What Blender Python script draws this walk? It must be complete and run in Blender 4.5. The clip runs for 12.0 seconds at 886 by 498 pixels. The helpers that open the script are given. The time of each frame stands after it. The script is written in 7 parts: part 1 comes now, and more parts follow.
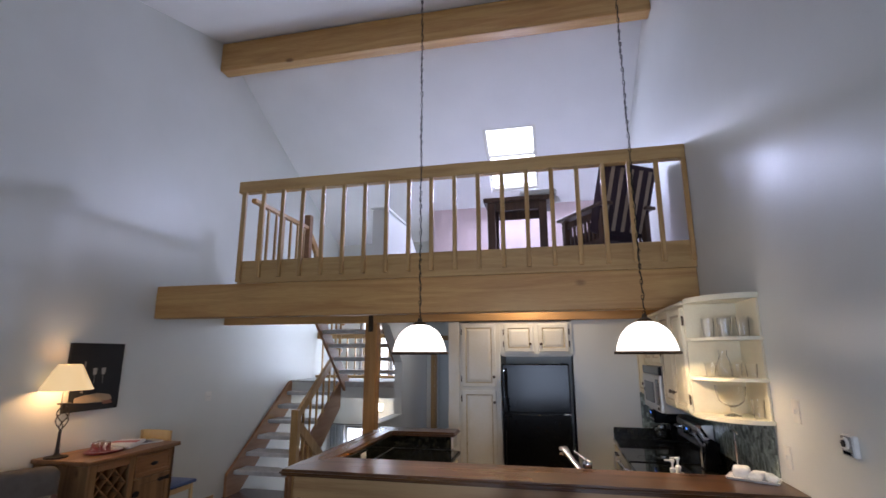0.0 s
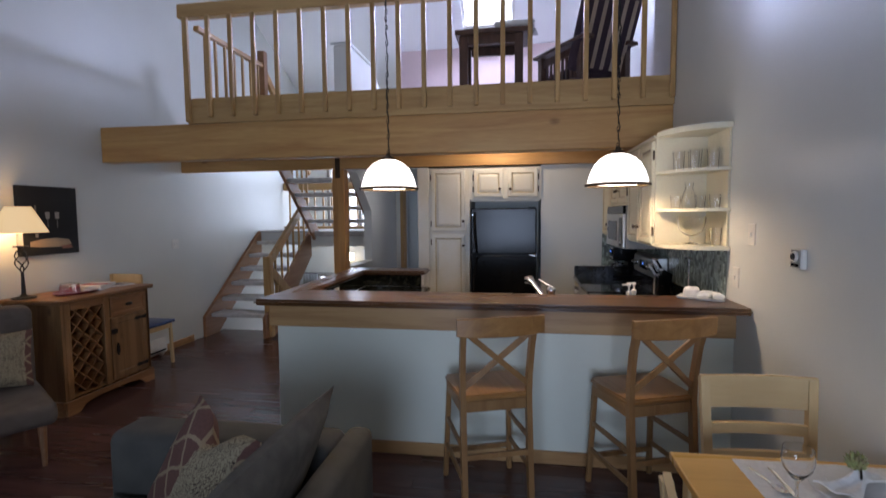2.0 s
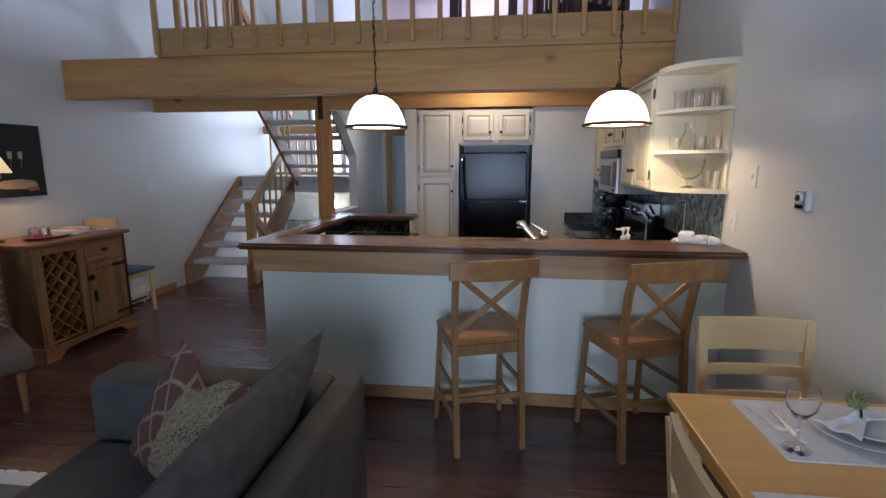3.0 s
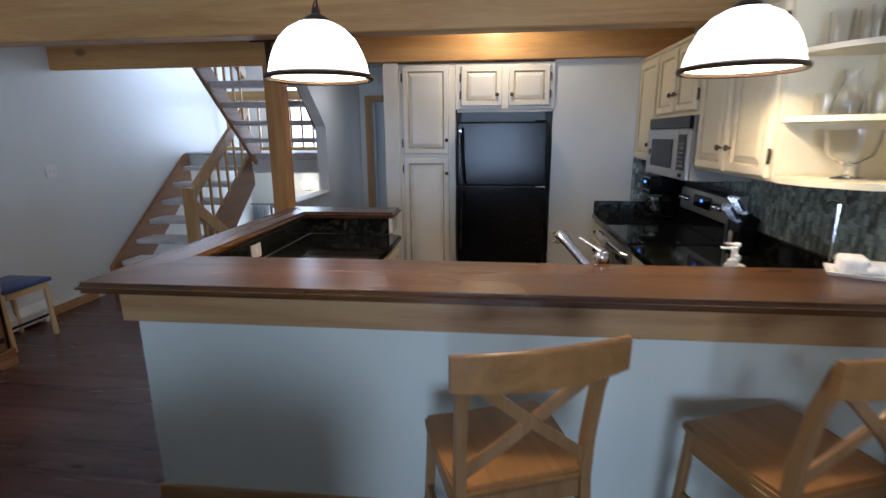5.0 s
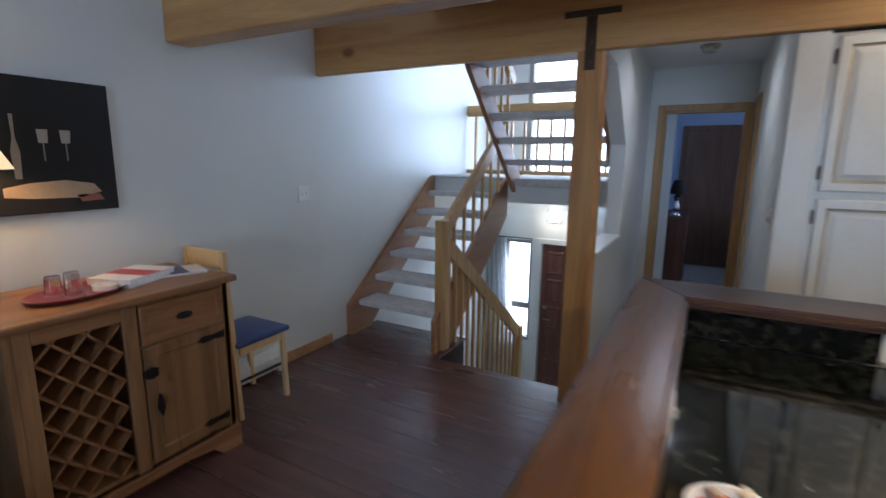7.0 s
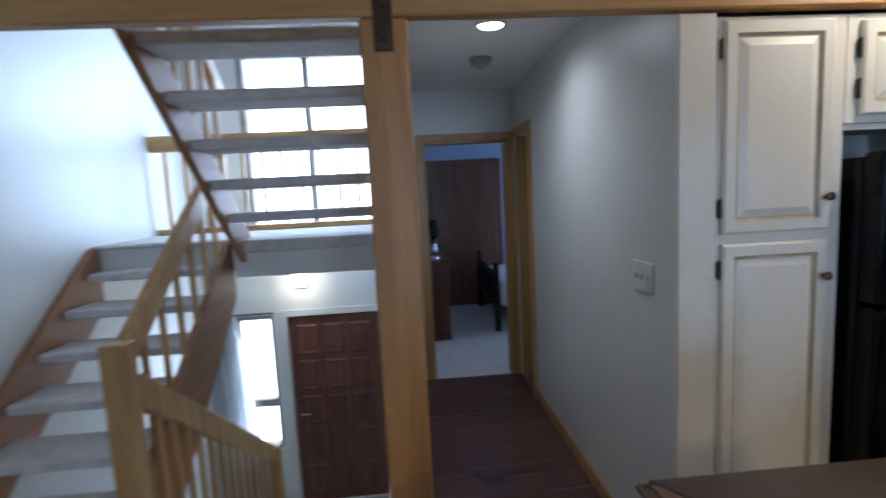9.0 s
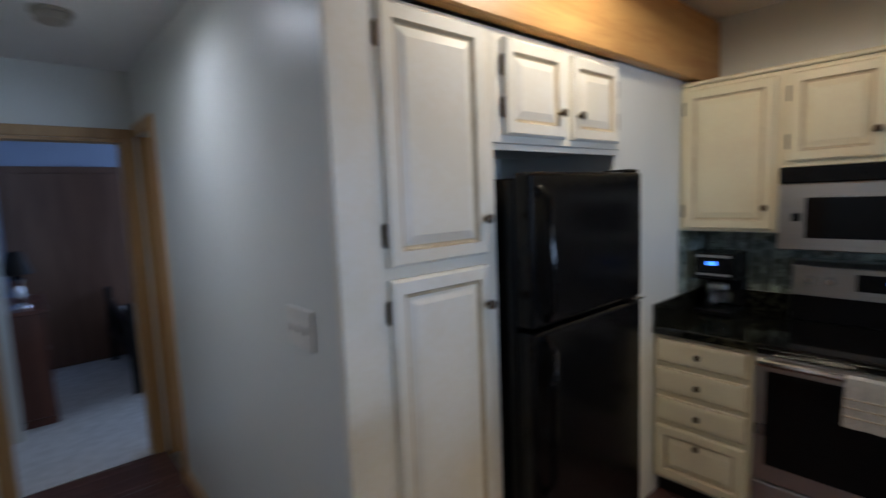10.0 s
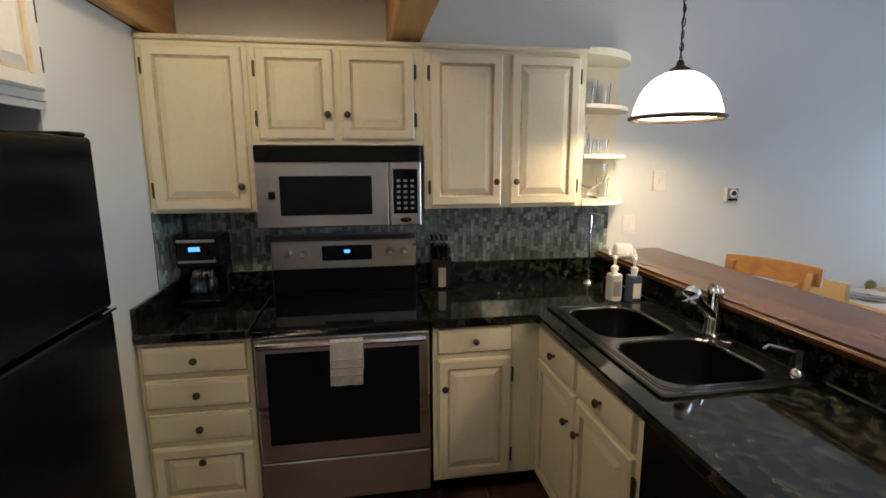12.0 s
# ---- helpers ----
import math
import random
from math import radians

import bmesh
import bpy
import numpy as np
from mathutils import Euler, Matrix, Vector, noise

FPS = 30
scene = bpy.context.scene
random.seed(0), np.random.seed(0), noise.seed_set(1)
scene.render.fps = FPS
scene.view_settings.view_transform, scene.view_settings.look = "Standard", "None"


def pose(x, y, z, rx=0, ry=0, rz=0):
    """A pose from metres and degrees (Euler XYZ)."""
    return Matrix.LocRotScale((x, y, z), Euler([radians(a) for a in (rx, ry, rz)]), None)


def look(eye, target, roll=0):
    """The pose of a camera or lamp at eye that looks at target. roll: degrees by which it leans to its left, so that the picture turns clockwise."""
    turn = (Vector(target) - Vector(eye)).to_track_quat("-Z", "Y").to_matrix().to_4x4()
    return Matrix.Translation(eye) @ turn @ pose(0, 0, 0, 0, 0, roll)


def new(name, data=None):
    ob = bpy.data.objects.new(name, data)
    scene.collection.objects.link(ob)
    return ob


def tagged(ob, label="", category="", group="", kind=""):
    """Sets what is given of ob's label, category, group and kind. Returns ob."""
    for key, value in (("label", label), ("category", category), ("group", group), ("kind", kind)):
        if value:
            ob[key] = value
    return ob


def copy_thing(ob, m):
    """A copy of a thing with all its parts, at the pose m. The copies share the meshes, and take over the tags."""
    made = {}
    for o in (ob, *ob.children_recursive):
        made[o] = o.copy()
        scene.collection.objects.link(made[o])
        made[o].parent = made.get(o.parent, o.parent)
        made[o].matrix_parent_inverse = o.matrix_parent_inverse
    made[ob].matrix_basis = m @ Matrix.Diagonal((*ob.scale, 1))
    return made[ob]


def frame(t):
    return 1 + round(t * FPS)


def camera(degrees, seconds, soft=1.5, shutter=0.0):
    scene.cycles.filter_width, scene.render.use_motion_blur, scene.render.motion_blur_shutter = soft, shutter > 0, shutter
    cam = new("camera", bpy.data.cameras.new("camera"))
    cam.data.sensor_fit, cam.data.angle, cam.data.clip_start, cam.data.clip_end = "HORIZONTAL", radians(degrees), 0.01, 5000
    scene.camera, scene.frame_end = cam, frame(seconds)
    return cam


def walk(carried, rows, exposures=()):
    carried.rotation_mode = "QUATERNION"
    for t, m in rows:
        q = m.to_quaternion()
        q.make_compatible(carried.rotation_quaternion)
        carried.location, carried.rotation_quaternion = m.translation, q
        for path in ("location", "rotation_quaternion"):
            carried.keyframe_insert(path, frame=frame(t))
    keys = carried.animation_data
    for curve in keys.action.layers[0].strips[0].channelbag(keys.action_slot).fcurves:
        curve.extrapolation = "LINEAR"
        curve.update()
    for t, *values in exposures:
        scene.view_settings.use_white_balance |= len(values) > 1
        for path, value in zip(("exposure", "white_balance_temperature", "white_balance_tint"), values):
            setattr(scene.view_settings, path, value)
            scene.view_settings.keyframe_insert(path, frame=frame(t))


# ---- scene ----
# the camera and its walk
cam = camera(84.9, 12.0, shutter=0.5)
PATH = [
    (0, (2.183, 1.333, 1.778), (1.758, 3.24, 2.203), -0.1),
    (0.5, (2.196, 1.375, 1.743), (1.844, 3.306, 2.126), -0.4),
    (1, (2.193, 1.417, 1.696), (1.866, 3.376, 1.93), -0.3),
    (1.5, (2.162, 1.439, 1.655), (1.845, 3.413, 1.69), -0.3),
    (2, (2.145, 1.446, 1.605), (1.836, 3.417, 1.464), -0.5),
    (2.5, (2.131, 1.464, 1.581), (1.854, 3.426, 1.305), -0.2),
    (3, (2.091, 1.542, 1.551), (1.847, 3.497, 1.205), -0.1),
    (5, (1.933, 2.828, 1.572), (1.721, 4.764, 1.113), -0.4),
    (5.5, (1.772, 3.189, 1.553), (1.444, 5.111, 1.105), 1.2),
    (6, (1.495, 3.548, 1.546), (0.905, 5.409, 1.112), 1.4),
    (6.5, (1.139, 3.87, 1.547), (0.28, 5.628, 1.134), 1.8),
    (7.2, (0.51, 4.15, 1.554), (-0.438, 5.883, 1.2), 0.6),
    (7.75, (0.217, 4.475, 1.577), (-0.47, 6.33, 1.268), -1.4),
    (8.3, (0.096, 4.888, 1.604), (-0.334, 6.826, 1.359), -2.8),
    (8.5, (0.068, 5.058, 1.604), (-0.194, 7.027, 1.368), -2.9),
    (9, (0.06, 5.411, 1.603), (0.2, 7.393, 1.377), -2.9),
    (9.5, (0.148, 5.687, 1.615), (0.853, 7.543, 1.388), -2.8),
    (10, (0.39, 5.918, 1.604), (1.696, 7.417, 1.389), -2.3),
    (10.5, (0.55, 6.034, 1.642), (2.289, 6.989, 1.393), -1.8),
    (11, (0.633, 6.104, 1.643), (2.591, 6.413, 1.377), -1.2),
    (11.5, (0.694, 6.093, 1.619), (2.659, 5.882, 1.313), -0.8),
    (12, (0.726, 6.101, 1.597), (2.668, 5.787, 1.243), -0.2),
]
# seconds, stops, kelvin, tint: the camera's own exposure and white balance
EXPOSURES = [(0, -0.52, 6300, 20), (0.7, -0.63, 6300, 20), (1.5, -0.62, 6220, 20), (2.5, -0.52, 6060, 20), (5, -0.22, 5720, 16), (5.6, -0.2, 5800, 16), (6.5, -0.14, 5520, 14), (8.5, -0.14, 5480, 14), (9, -0.1, 5400, 13), (9.9, -0.1, 5480, 13), (10.5, -0.06, 5980, 13), (11, -0.02, 6020, 13), (12, 0.1, 6100, 13)]
walk(cam, [(t, look(eye, aim, roll)) for t, eye, aim, roll in PATH], EXPOSURES)

# ---- world, daylight, lamps ----
world = bpy.data.worlds.new("world")
scene.world = world
world.use_nodes = True
sky = world.node_tree.nodes.new("ShaderNodeTexSky")
sky.sky_type = 'NISHITA'
sky.sun_disc = False
sky.sun_elevation, sky.sun_rotation = radians(38), radians(20)
world.node_tree.links.new(sky.outputs[0], world.node_tree.nodes["Background"].inputs[0])
world.node_tree.nodes["Background"].inputs[1].default_value = 0.12


def lamp(name, kind, power, colour, m, size=0.0, size_y=0.0):
    data = bpy.data.lights.new(name, kind)
    data.energy, data.color = power, colour
    ob = new(name, data)
    ob.matrix_world = m
    if kind == 'AREA':
        data.shape, data.size, data.size_y = 'RECTANGLE', size, size_y
    elif kind == 'SUN':
        data.angle = radians(size)
    else:
        data.shadow_soft_size = size
    return ob


lamp("sun", 'SUN', 1.0, (1.0, 0.96, 0.9), look((0, 14, 12), (0, 0, 0)), 10)
# sky light standing in the window openings
lamp("window_light_rear", 'AREA', 76, (0.62, 0.79, 1.0), look((1.9, -1.42, 1.22), (1.9, 5, 1.1)), 1.65, 1.6).data.spread = radians(130)
lamp("window_light_stairs", 'AREA', 54, (0.66, 0.82, 1.0), look((-0.83, 10.25, 2.15), (-0.9, 5, 1.5)), 1.2, 1.7)
lamp("window_light_skylight", 'AREA', 430, (0.62, 0.71, 1.0), look((1.68, 8.85, 4.95), (1.75, 6.5, 2.7)), 0.75, 1.3)
lamp("window_light_entry", 'AREA', 9, (0.80, 0.90, 1.0), look((-1.55, 10.345, -0.25), (-1.5, 8, -0.5)), 0.30, 1.3)
# added fill lamp: the bedroom has no window opening, this only brightens it
lamp("window_light_bedroom", 'AREA', 16, (0.6, 0.75, 1.0), look((3.0, 11.2, 1.5), (0.5, 11.0, 0.8)), 1.2, 1.2)
WARM = (1.0, 0.74, 0.42)
for px in (1.26, 2.77):
    lamp("pendant_bulb", 'POINT', 24, WARM, pose(px, 4.71, 1.85), 0.045)
lamp("table_lamp_bulb", 'POINT', 8, (1.0, 0.66, 0.33), pose(-1.86, 4.80, 1.575), 0.04)
down = lamp("downlight_bulb", 'SPOT', 34, (0.95, 0.95, 0.95), look((0.54, 7.95, 2.42), (0.54, 7.95, 0)), 0.07).data
down.spot_size, down.spot_blend = radians(165), 1.0
can = lamp("kitchen_downlight_bulb", 'SPOT', 23, (1.0, 0.80, 0.50), look((1.90, 6.62, 2.465), (1.90, 6.62, 0)), 0.06).data
can.spot_size, can.spot_blend = radians(179), 0.25
lamp("sconce_bulb", 'POINT', 4.5, (1.0, 0.85, 0.6), pose(-1.05, 10.18, 0.80), 0.04)

# ---- materials ----
def mat(name, base, rough=0.5, metal=0.0, second=None, scale=6.0, fine=90.0, bump=0.0, stretch=(1, 1, 1), spread=(0.35, 0.65), vary=0.0,
        rough_vary=0.08, coat=0.0):
    """A painted, stone or metal surface: two scales of variation, grain relief, an uneven gloss."""
    m = bpy.data.materials.new(name)
    m.use_nodes = True
    n, l = m.node_tree.nodes, m.node_tree.links
    b = n["Principled BSDF"]
    tc = n.new("ShaderNodeTexCoord")
    mp = n.new("ShaderNodeMapping")
    mp.inputs["Scale"].default_value = stretch
    info = n.new("ShaderNodeObjectInfo")
    off = n.new("ShaderNodeVectorMath")
    off.operation = 'MULTIPLY_ADD'
    off.inputs[1].default_value = (37.0, 21.0, 13.0)
    l.new(info.outputs["Random"], off.inputs[0])
    l.new(tc.outputs["Object"], mp.inputs["Vector"])
    l.new(mp.outputs[0], off.inputs[2])
    big = n.new("ShaderNodeTexNoise")
    big.inputs["Scale"].default_value, big.inputs["Detail"].default_value = scale, 6
    small = n.new("ShaderNodeTexNoise")
    small.inputs["Scale"].default_value, small.inputs["Detail"].default_value = fine, 3
    for t in (big, small):
        l.new(off.outputs[0], t.inputs["Vector"])
    add = n.new("ShaderNodeMath")
    add.operation = 'MULTIPLY_ADD'
    add.inputs[1].default_value = 0.35
    l.new(small.outputs[0], add.inputs[0])
    l.new(big.outputs[0], add.inputs[2])
    ramp = n.new("ShaderNodeValToRGB")
    ramp.color_ramp.elements[0].position, ramp.color_ramp.elements[1].position = spread[0] + 0.17, spread[1] + 0.17
    second = second or tuple(c * 0.88 for c in base)
    ramp.color_ramp.elements[0].color, ramp.color_ramp.elements[1].color = (*second, 1), (*base, 1)
    l.new(add.outputs[0], ramp.inputs[0])
    colour = ramp.outputs[0]
    if vary:
        hsv = n.new("ShaderNodeHueSaturation")
        mr = n.new("ShaderNodeMapRange")
        mr.inputs["To Min"].default_value, mr.inputs["To Max"].default_value = 1 - vary, 1 + vary
        l.new(info.outputs["Random"], mr.inputs["Value"])
        l.new(mr.outputs[0], hsv.inputs["Value"])
        l.new(colour, hsv.inputs["Color"])
        colour = hsv.outputs[0]
    l.new(colour, b.inputs["Base Color"])
    rr = n.new("ShaderNodeMapRange")
    rr.inputs["To Min"].default_value, rr.inputs["To Max"].default_value = max(0.02, rough - rough_vary), min(1, rough + rough_vary)
    l.new(big.outputs[0], rr.inputs["Value"])
    l.new(rr.outputs[0], b.inputs["Roughness"])
    b.inputs["Metallic"].default_value = metal
    b.inputs["Coat Weight"].default_value = coat
    if bump:
        bm_ = n.new("ShaderNodeBump")
        bm_.inputs["Strength"].default_value, bm_.inputs["Distance"].default_value = bump, 0.004
        l.new(add.outputs[0], bm_.inputs["Height"])
        l.new(bm_.outputs[0], b.inputs["Normal"])
    return m


def wood(name, light, dark, axis=0, rough=0.4, grain=14.0, knots=0.0, vary=0.1, coat=0.0, along=0.07):
    """Sawn timber with its grain along an axis, growth bands, pores and, if asked, knots."""
    m = bpy.data.materials.new(name)
    m.use_nodes = True
    n, l = m.node_tree.nodes, m.node_tree.links
    b = n["Principled BSDF"]
    tc, mp, info = n.new("ShaderNodeTexCoord"), n.new("ShaderNodeMapping"), n.new("ShaderNodeObjectInfo")
    sc = [1.0, 1.0, 1.0]
    sc[axis] = along
    mp.inputs["Scale"].default_value = sc
    off = n.new("ShaderNodeVectorMath")
    off.operation = 'MULTIPLY_ADD'
    off.inputs[1].default_value = (17.0, 29.0, 41.0)
    l.new(info.outputs["Random"], off.inputs[0])
    l.new(tc.outputs["Object"], mp.inputs["Vector"])
    l.new(mp.outputs[0], off.inputs[2])
    bands = n.new("ShaderNodeTexNoise")
    bands.inputs["Scale"].default_value, bands.inputs["Detail"].default_value, bands.inputs["Distortion"].default_value = grain, 4, 1.2
    pores = n.new("ShaderNodeTexNoise")
    pores.inputs["Scale"].default_value, pores.inputs["Detail"].default_value = grain * 14, 2
    for t in (bands, pores):
        l.new(off.outputs[0], t.inputs["Vector"])
    add = n.new("ShaderNodeMath")
    add.operation = 'MULTIPLY_ADD'
    add.inputs[1].default_value = 0.3
    l.new(pores.outputs[0], add.inputs[0])
    l.new(bands.outputs[0], add.inputs[2])
    ramp = n.new("ShaderNodeValToRGB")
    ramp.color_ramp.elements[0].position, ramp.color_ramp.elements[1].position = 0.47, 0.80
    ramp.color_ramp.elements[0].color, ramp.color_ramp.elements[1].color = (*dark, 1), (*light, 1)
    l.new(add.outputs[0], ramp.inputs[0])
    colour = ramp.outputs[0]
    if knots:
        kmap = n.new("ShaderNodeMapping")
        ks = [2.6, 2.6, 2.6]
        ks[axis] = 1.5
        kmap.inputs["Scale"].default_value = ks
        vor = n.new("ShaderNodeTexVoronoi")
        vor.inputs["Scale"].default_value = knots
        kadd = n.new("ShaderNodeVectorMath")
        kadd.operation = 'MULTIPLY_ADD'
        kadd.inputs[1].default_value = (11.0, 23.0, 31.0)
        l.new(info.outputs["Random"], kadd.inputs[0])
        l.new(tc.outputs["Object"], kadd.inputs[2])
        l.new(kadd.outputs[0], kmap.inputs["Vector"])
        l.new(kmap.outputs[0], vor.inputs["Vector"])
        kr = n.new("ShaderNodeValToRGB")
        kr.color_ramp.elements[0].position, kr.color_ramp.elements[1].position = 0.05, 0.11
        kr.color_ramp.elements[0].color, kr.color_ramp.elements[1].color = (0.28, 0.2, 0.16, 1), (1, 1, 1, 1)
        l.new(vor.outputs["Distance"], kr.inputs[0])
        mix = n.new("ShaderNodeMix")
        mix.data_type, mix.blend_type = 'RGBA', 'MULTIPLY'
        mix.inputs[0].default_value = 0.8
        l.new(colour, mix.inputs[6])
        l.new(kr.outputs[0], mix.inputs[7])
        colour = mix.outputs[2]
    hsv, mr = n.new("ShaderNodeHueSaturation"), n.new("ShaderNodeMapRange")
    mr.inputs["To Min"].default_value, mr.inputs["To Max"].default_value = 1 - vary, 1 + vary
    l.new(info.outputs["Random"], mr.inputs["Value"])
    l.new(mr.outputs[0], hsv.inputs["Value"])
    l.new(colour, hsv.inputs["Color"])
    l.new(hsv.outputs[0], b.inputs["Base Color"])
    rr = n.new("ShaderNodeMapRange")
    rr.inputs["To Min"].default_value, rr.inputs["To Max"].default_value = rough + 0.1, max(0.05, rough - 0.08)
    l.new(bands.outputs[0], rr.inputs["Value"])
    l.new(rr.outputs[0], b.inputs["Roughness"])
    b.inputs["Coat Weight"].default_value, b.inputs["Coat Roughness"].default_value = coat, 0.22
    bp = n.new("ShaderNodeBump")
    bp.inputs["Strength"].default_value, bp.inputs["Distance"].default_value = 0.15, 0.003
    l.new(add.outputs[0], bp.inputs["Height"])
    l.new(bp.outputs[0], b.inputs["Normal"])
    return m


def glow(name, colour, strength, base=(0.8, 0.8, 0.78)):
    m = bpy.data.materials.new(name)
    m.use_nodes = True
    b = m.node_tree.nodes["Principled BSDF"]
    b.inputs["Base Color"].default_value = (*base, 1)
    b.inputs["Emission Color"].default_value = (*colour, 1)
    b.inputs["Emission Strength"].default_value = strength
    b.inputs["Roughness"].default_value = 0.35
    return m


def glass(name, tint=(1, 1, 1), rough=0.0):
    m = bpy.data.materials.new(name)
    m.use_nodes = True
    b = m.node_tree.nodes["Principled BSDF"]
    b.inputs["Base Color"].default_value = (*tint, 1)
    b.inputs["Transmission Weight"].default_value = 1.0
    b.inputs["Roughness"].default_value, b.inputs["IOR"].default_value = rough, 1.45
    return m


PAINT = mat("wall_paint", (0.695, 0.705, 0.665), 0.37, second=(0.655, 0.665, 0.625), scale=1.3, fine=160, bump=0.10)
CEIL = mat("ceiling_paint", (0.85, 0.84, 0.83), 0.8, second=(0.80, 0.79, 0.78), scale=1.1, fine=120, bump=0.2)
BLUEPAINT = mat("bedroom_paint", (0.42, 0.50, 0.66), 0.7, scale=1.5, fine=140, bump=0.1)
PINE_X = wood("pine_along_x", (0.59, 0.35, 0.125), (0.43, 0.215, 0.065), 0, 0.42, 9, knots=1.0)
PINE_Y = wood("pine_along_y", (0.59, 0.35, 0.125), (0.43, 0.215, 0.065), 1, 0.42, 9, knots=1.0)
PINE_Z = wood("pine_along_z", (0.52, 0.275, 0.09), (0.36, 0.165, 0.05), 2, 0.42, 9, knots=0.8)
RAILPINE = wood("rail_pine", (0.56, 0.36, 0.145), (0.42, 0.24, 0.085), 0, 0.4, 12)
POSTPINE = wood("baluster_pine", (0.53, 0.33, 0.13), (0.40, 0.22, 0.075), 2, 0.42, 12)
STRINGER = wood("stair_stringer_pine", (0.35, 0.17, 0.072), (0.28, 0.13, 0.052), 1, 0.45, 10)
DARKRAIL = wood("stringer_wood", (0.32, 0.16, 0.072), (0.25, 0.12, 0.05), 1, 0.45, 10)
BARTOP_X = wood("bar_top_along_x", (0.120, 0.048, 0.010), (0.040, 0.016, 0.005), 0, 0.28, 4.0, knots=0.7, coat=0.2, vary=0.04, along=0.14)
BARTOP_Y = wood("bar_top_along_y", (0.120, 0.048, 0.010), (0.040, 0.016, 0.005), 1, 0.28, 4.0, knots=0.7, coat=0.2, vary=0.04, along=0.14)
APRON = wood("apron_wood", (0.52, 0.31, 0.13), (0.37, 0.19, 0.07), 0, 0.4, 10)
CREAM = mat("cream_cabinet_paint", (0.77, 0.72, 0.53), 0.42, second=(0.72, 0.64, 0.47), scale=3, fine=60, bump=0.06)
WHITECAB = mat("white_cabinet_paint", (0.80, 0.785, 0.725), 0.42, second=(0.75, 0.71, 0.60), scale=3, fine=60, bump=0.06)
GLAZE = mat("antique_glaze", (0.48, 0.39, 0.25), 0.5, second=(0.62, 0.54, 0.38), scale=9, fine=50)
GRANITE = mat("black_green_granite", (0.060, 0.060, 0.040), 0.07, second=(0.0035, 0.004, 0.0035), scale=30, fine=170, spread=(0.47, 1.0), rough_vary=0.03)
BLACKGLOSS = mat("black_appliance_enamel", (0.006, 0.006, 0.0065), 0.17, scale=40, fine=300, bump=0.10, rough_vary=0.05)
BLACKGLOSS.node_tree.nodes["Principled BSDF"].inputs["Specular IOR Level"].default_value = 0.20
BLACKGLASS = mat("black_glass", (0.006, 0.006, 0.007), 0.04, scale=4, fine=60, rough_vary=0.02)
BLACKGLASS.node_tree.nodes["Principled BSDF"].inputs["Specular IOR Level"].default_value = 0.17
STEEL = mat("brushed_steel", (0.60, 0.59, 0.57), 0.3, 1.0, second=(0.52, 0.51, 0.49), scale=5, fine=130, stretch=(1, 0.06, 1), rough_vary=0.08)
CHROME = mat("chrome", (0.78, 0.78, 0.79), 0.16, 1.0, scale=5, fine=60, rough_vary=0.04)
BRONZE = mat("dark_bronze", (0.10, 0.07, 0.045), 0.4, 0.8, scale=30, fine=120)
IRON = mat("black_iron", (0.02, 0.018, 0.017), 0.5, 0.6, scale=30, fine=150, bump=0.1)
FLOORWOOD = wood("floor_plank", (0.118, 0.056, 0.046), (0.078, 0.036, 0.030), 0, 0.24, 8, vary=0.10, knots=0.55)
FLOORBASE = mat("floor_underlay", (0.03, 0.018, 0.012), 0.8)
CARPET = mat("pale_carpet", (0.66, 0.64, 0.61), 0.95, second=(0.55, 0.53, 0.50), scale=14, fine=420, bump=0.8)
PLASTIC = mat("white_plastic", (0.78, 0.76, 0.70), 0.4, scale=10, fine=80)
GREYPLASTIC = mat("grey_plastic", (0.30, 0.29, 0.27), 0.45, scale=10, fine=80)
SEATOAK = wood("stool_wood", (0.36, 0.18, 0.058), (0.26, 0.12, 0.036), 1, 0.32, 10, vary=0.05)
OAK_Z = wood("stool_leg_wood", (0.32, 0.175, 0.07), (0.23, 0.115, 0.042), 2, 0.34, 12, vary=0.05)
BLONDRAIL = wood("blond_rail_wood", (0.67, 0.48, 0.24), (0.61, 0.42, 0.20), 0, 0.38, 8, vary=0.04)
BLOND = wood("blond_table_wood", (0.70, 0.40, 0.10), (0.60, 0.32, 0.07), 0, 0.3, 8, vary=0.04, coat=0.2)
BLONDCHAIR = wood("blond_chair_wood", (0.67, 0.48, 0.24), (0.61, 0.42, 0.20), 2, 0.38, 10, vary=0.04)
RUSTIC_X = wood("rustic_pine", (0.27, 0.14, 0.055), (0.16, 0.078, 0.027), 2, 0.45, 10, knots=1.6)
RUSTIC_Y = wood("rustic_pine_top", (0.31, 0.15, 0.06), (0.18, 0.08, 0.028), 1, 0.38, 10, knots=1.4)
DARKDOOR = wood("dark_door_wood", (0.155, 0.058, 0.035), (0.085, 0.028, 0.017), 2, 0.4, 10)
BROWNDOOR = wood("brown_door_wood", (0.165, 0.085, 0.05), (0.11, 0.052, 0.03), 2, 0.45, 10)
SOFA = mat("sage_sofa_fabric", (0.085, 0.080, 0.068), 0.9, second=(0.062, 0.058, 0.050), scale=9, fine=520, bump=0.5)
CUSHION = mat("sage_cushion_fabric", (0.115, 0.108, 0.096), 0.85, second=(0.072, 0.068, 0.062), scale=16, fine=450, bump=1.0)
BLUESEAT = mat("blue_seat_vinyl", (0.035, 0.065, 0.20), 0.35, second=(0.025, 0.045, 0.14), scale=20, fine=200, bump=0.2)
WHITECLOTH = mat("white_cloth", (0.80, 0.79, 0.77), 0.9, second=(0.70, 0.69, 0.67), scale=60, fine=500, bump=0.5)
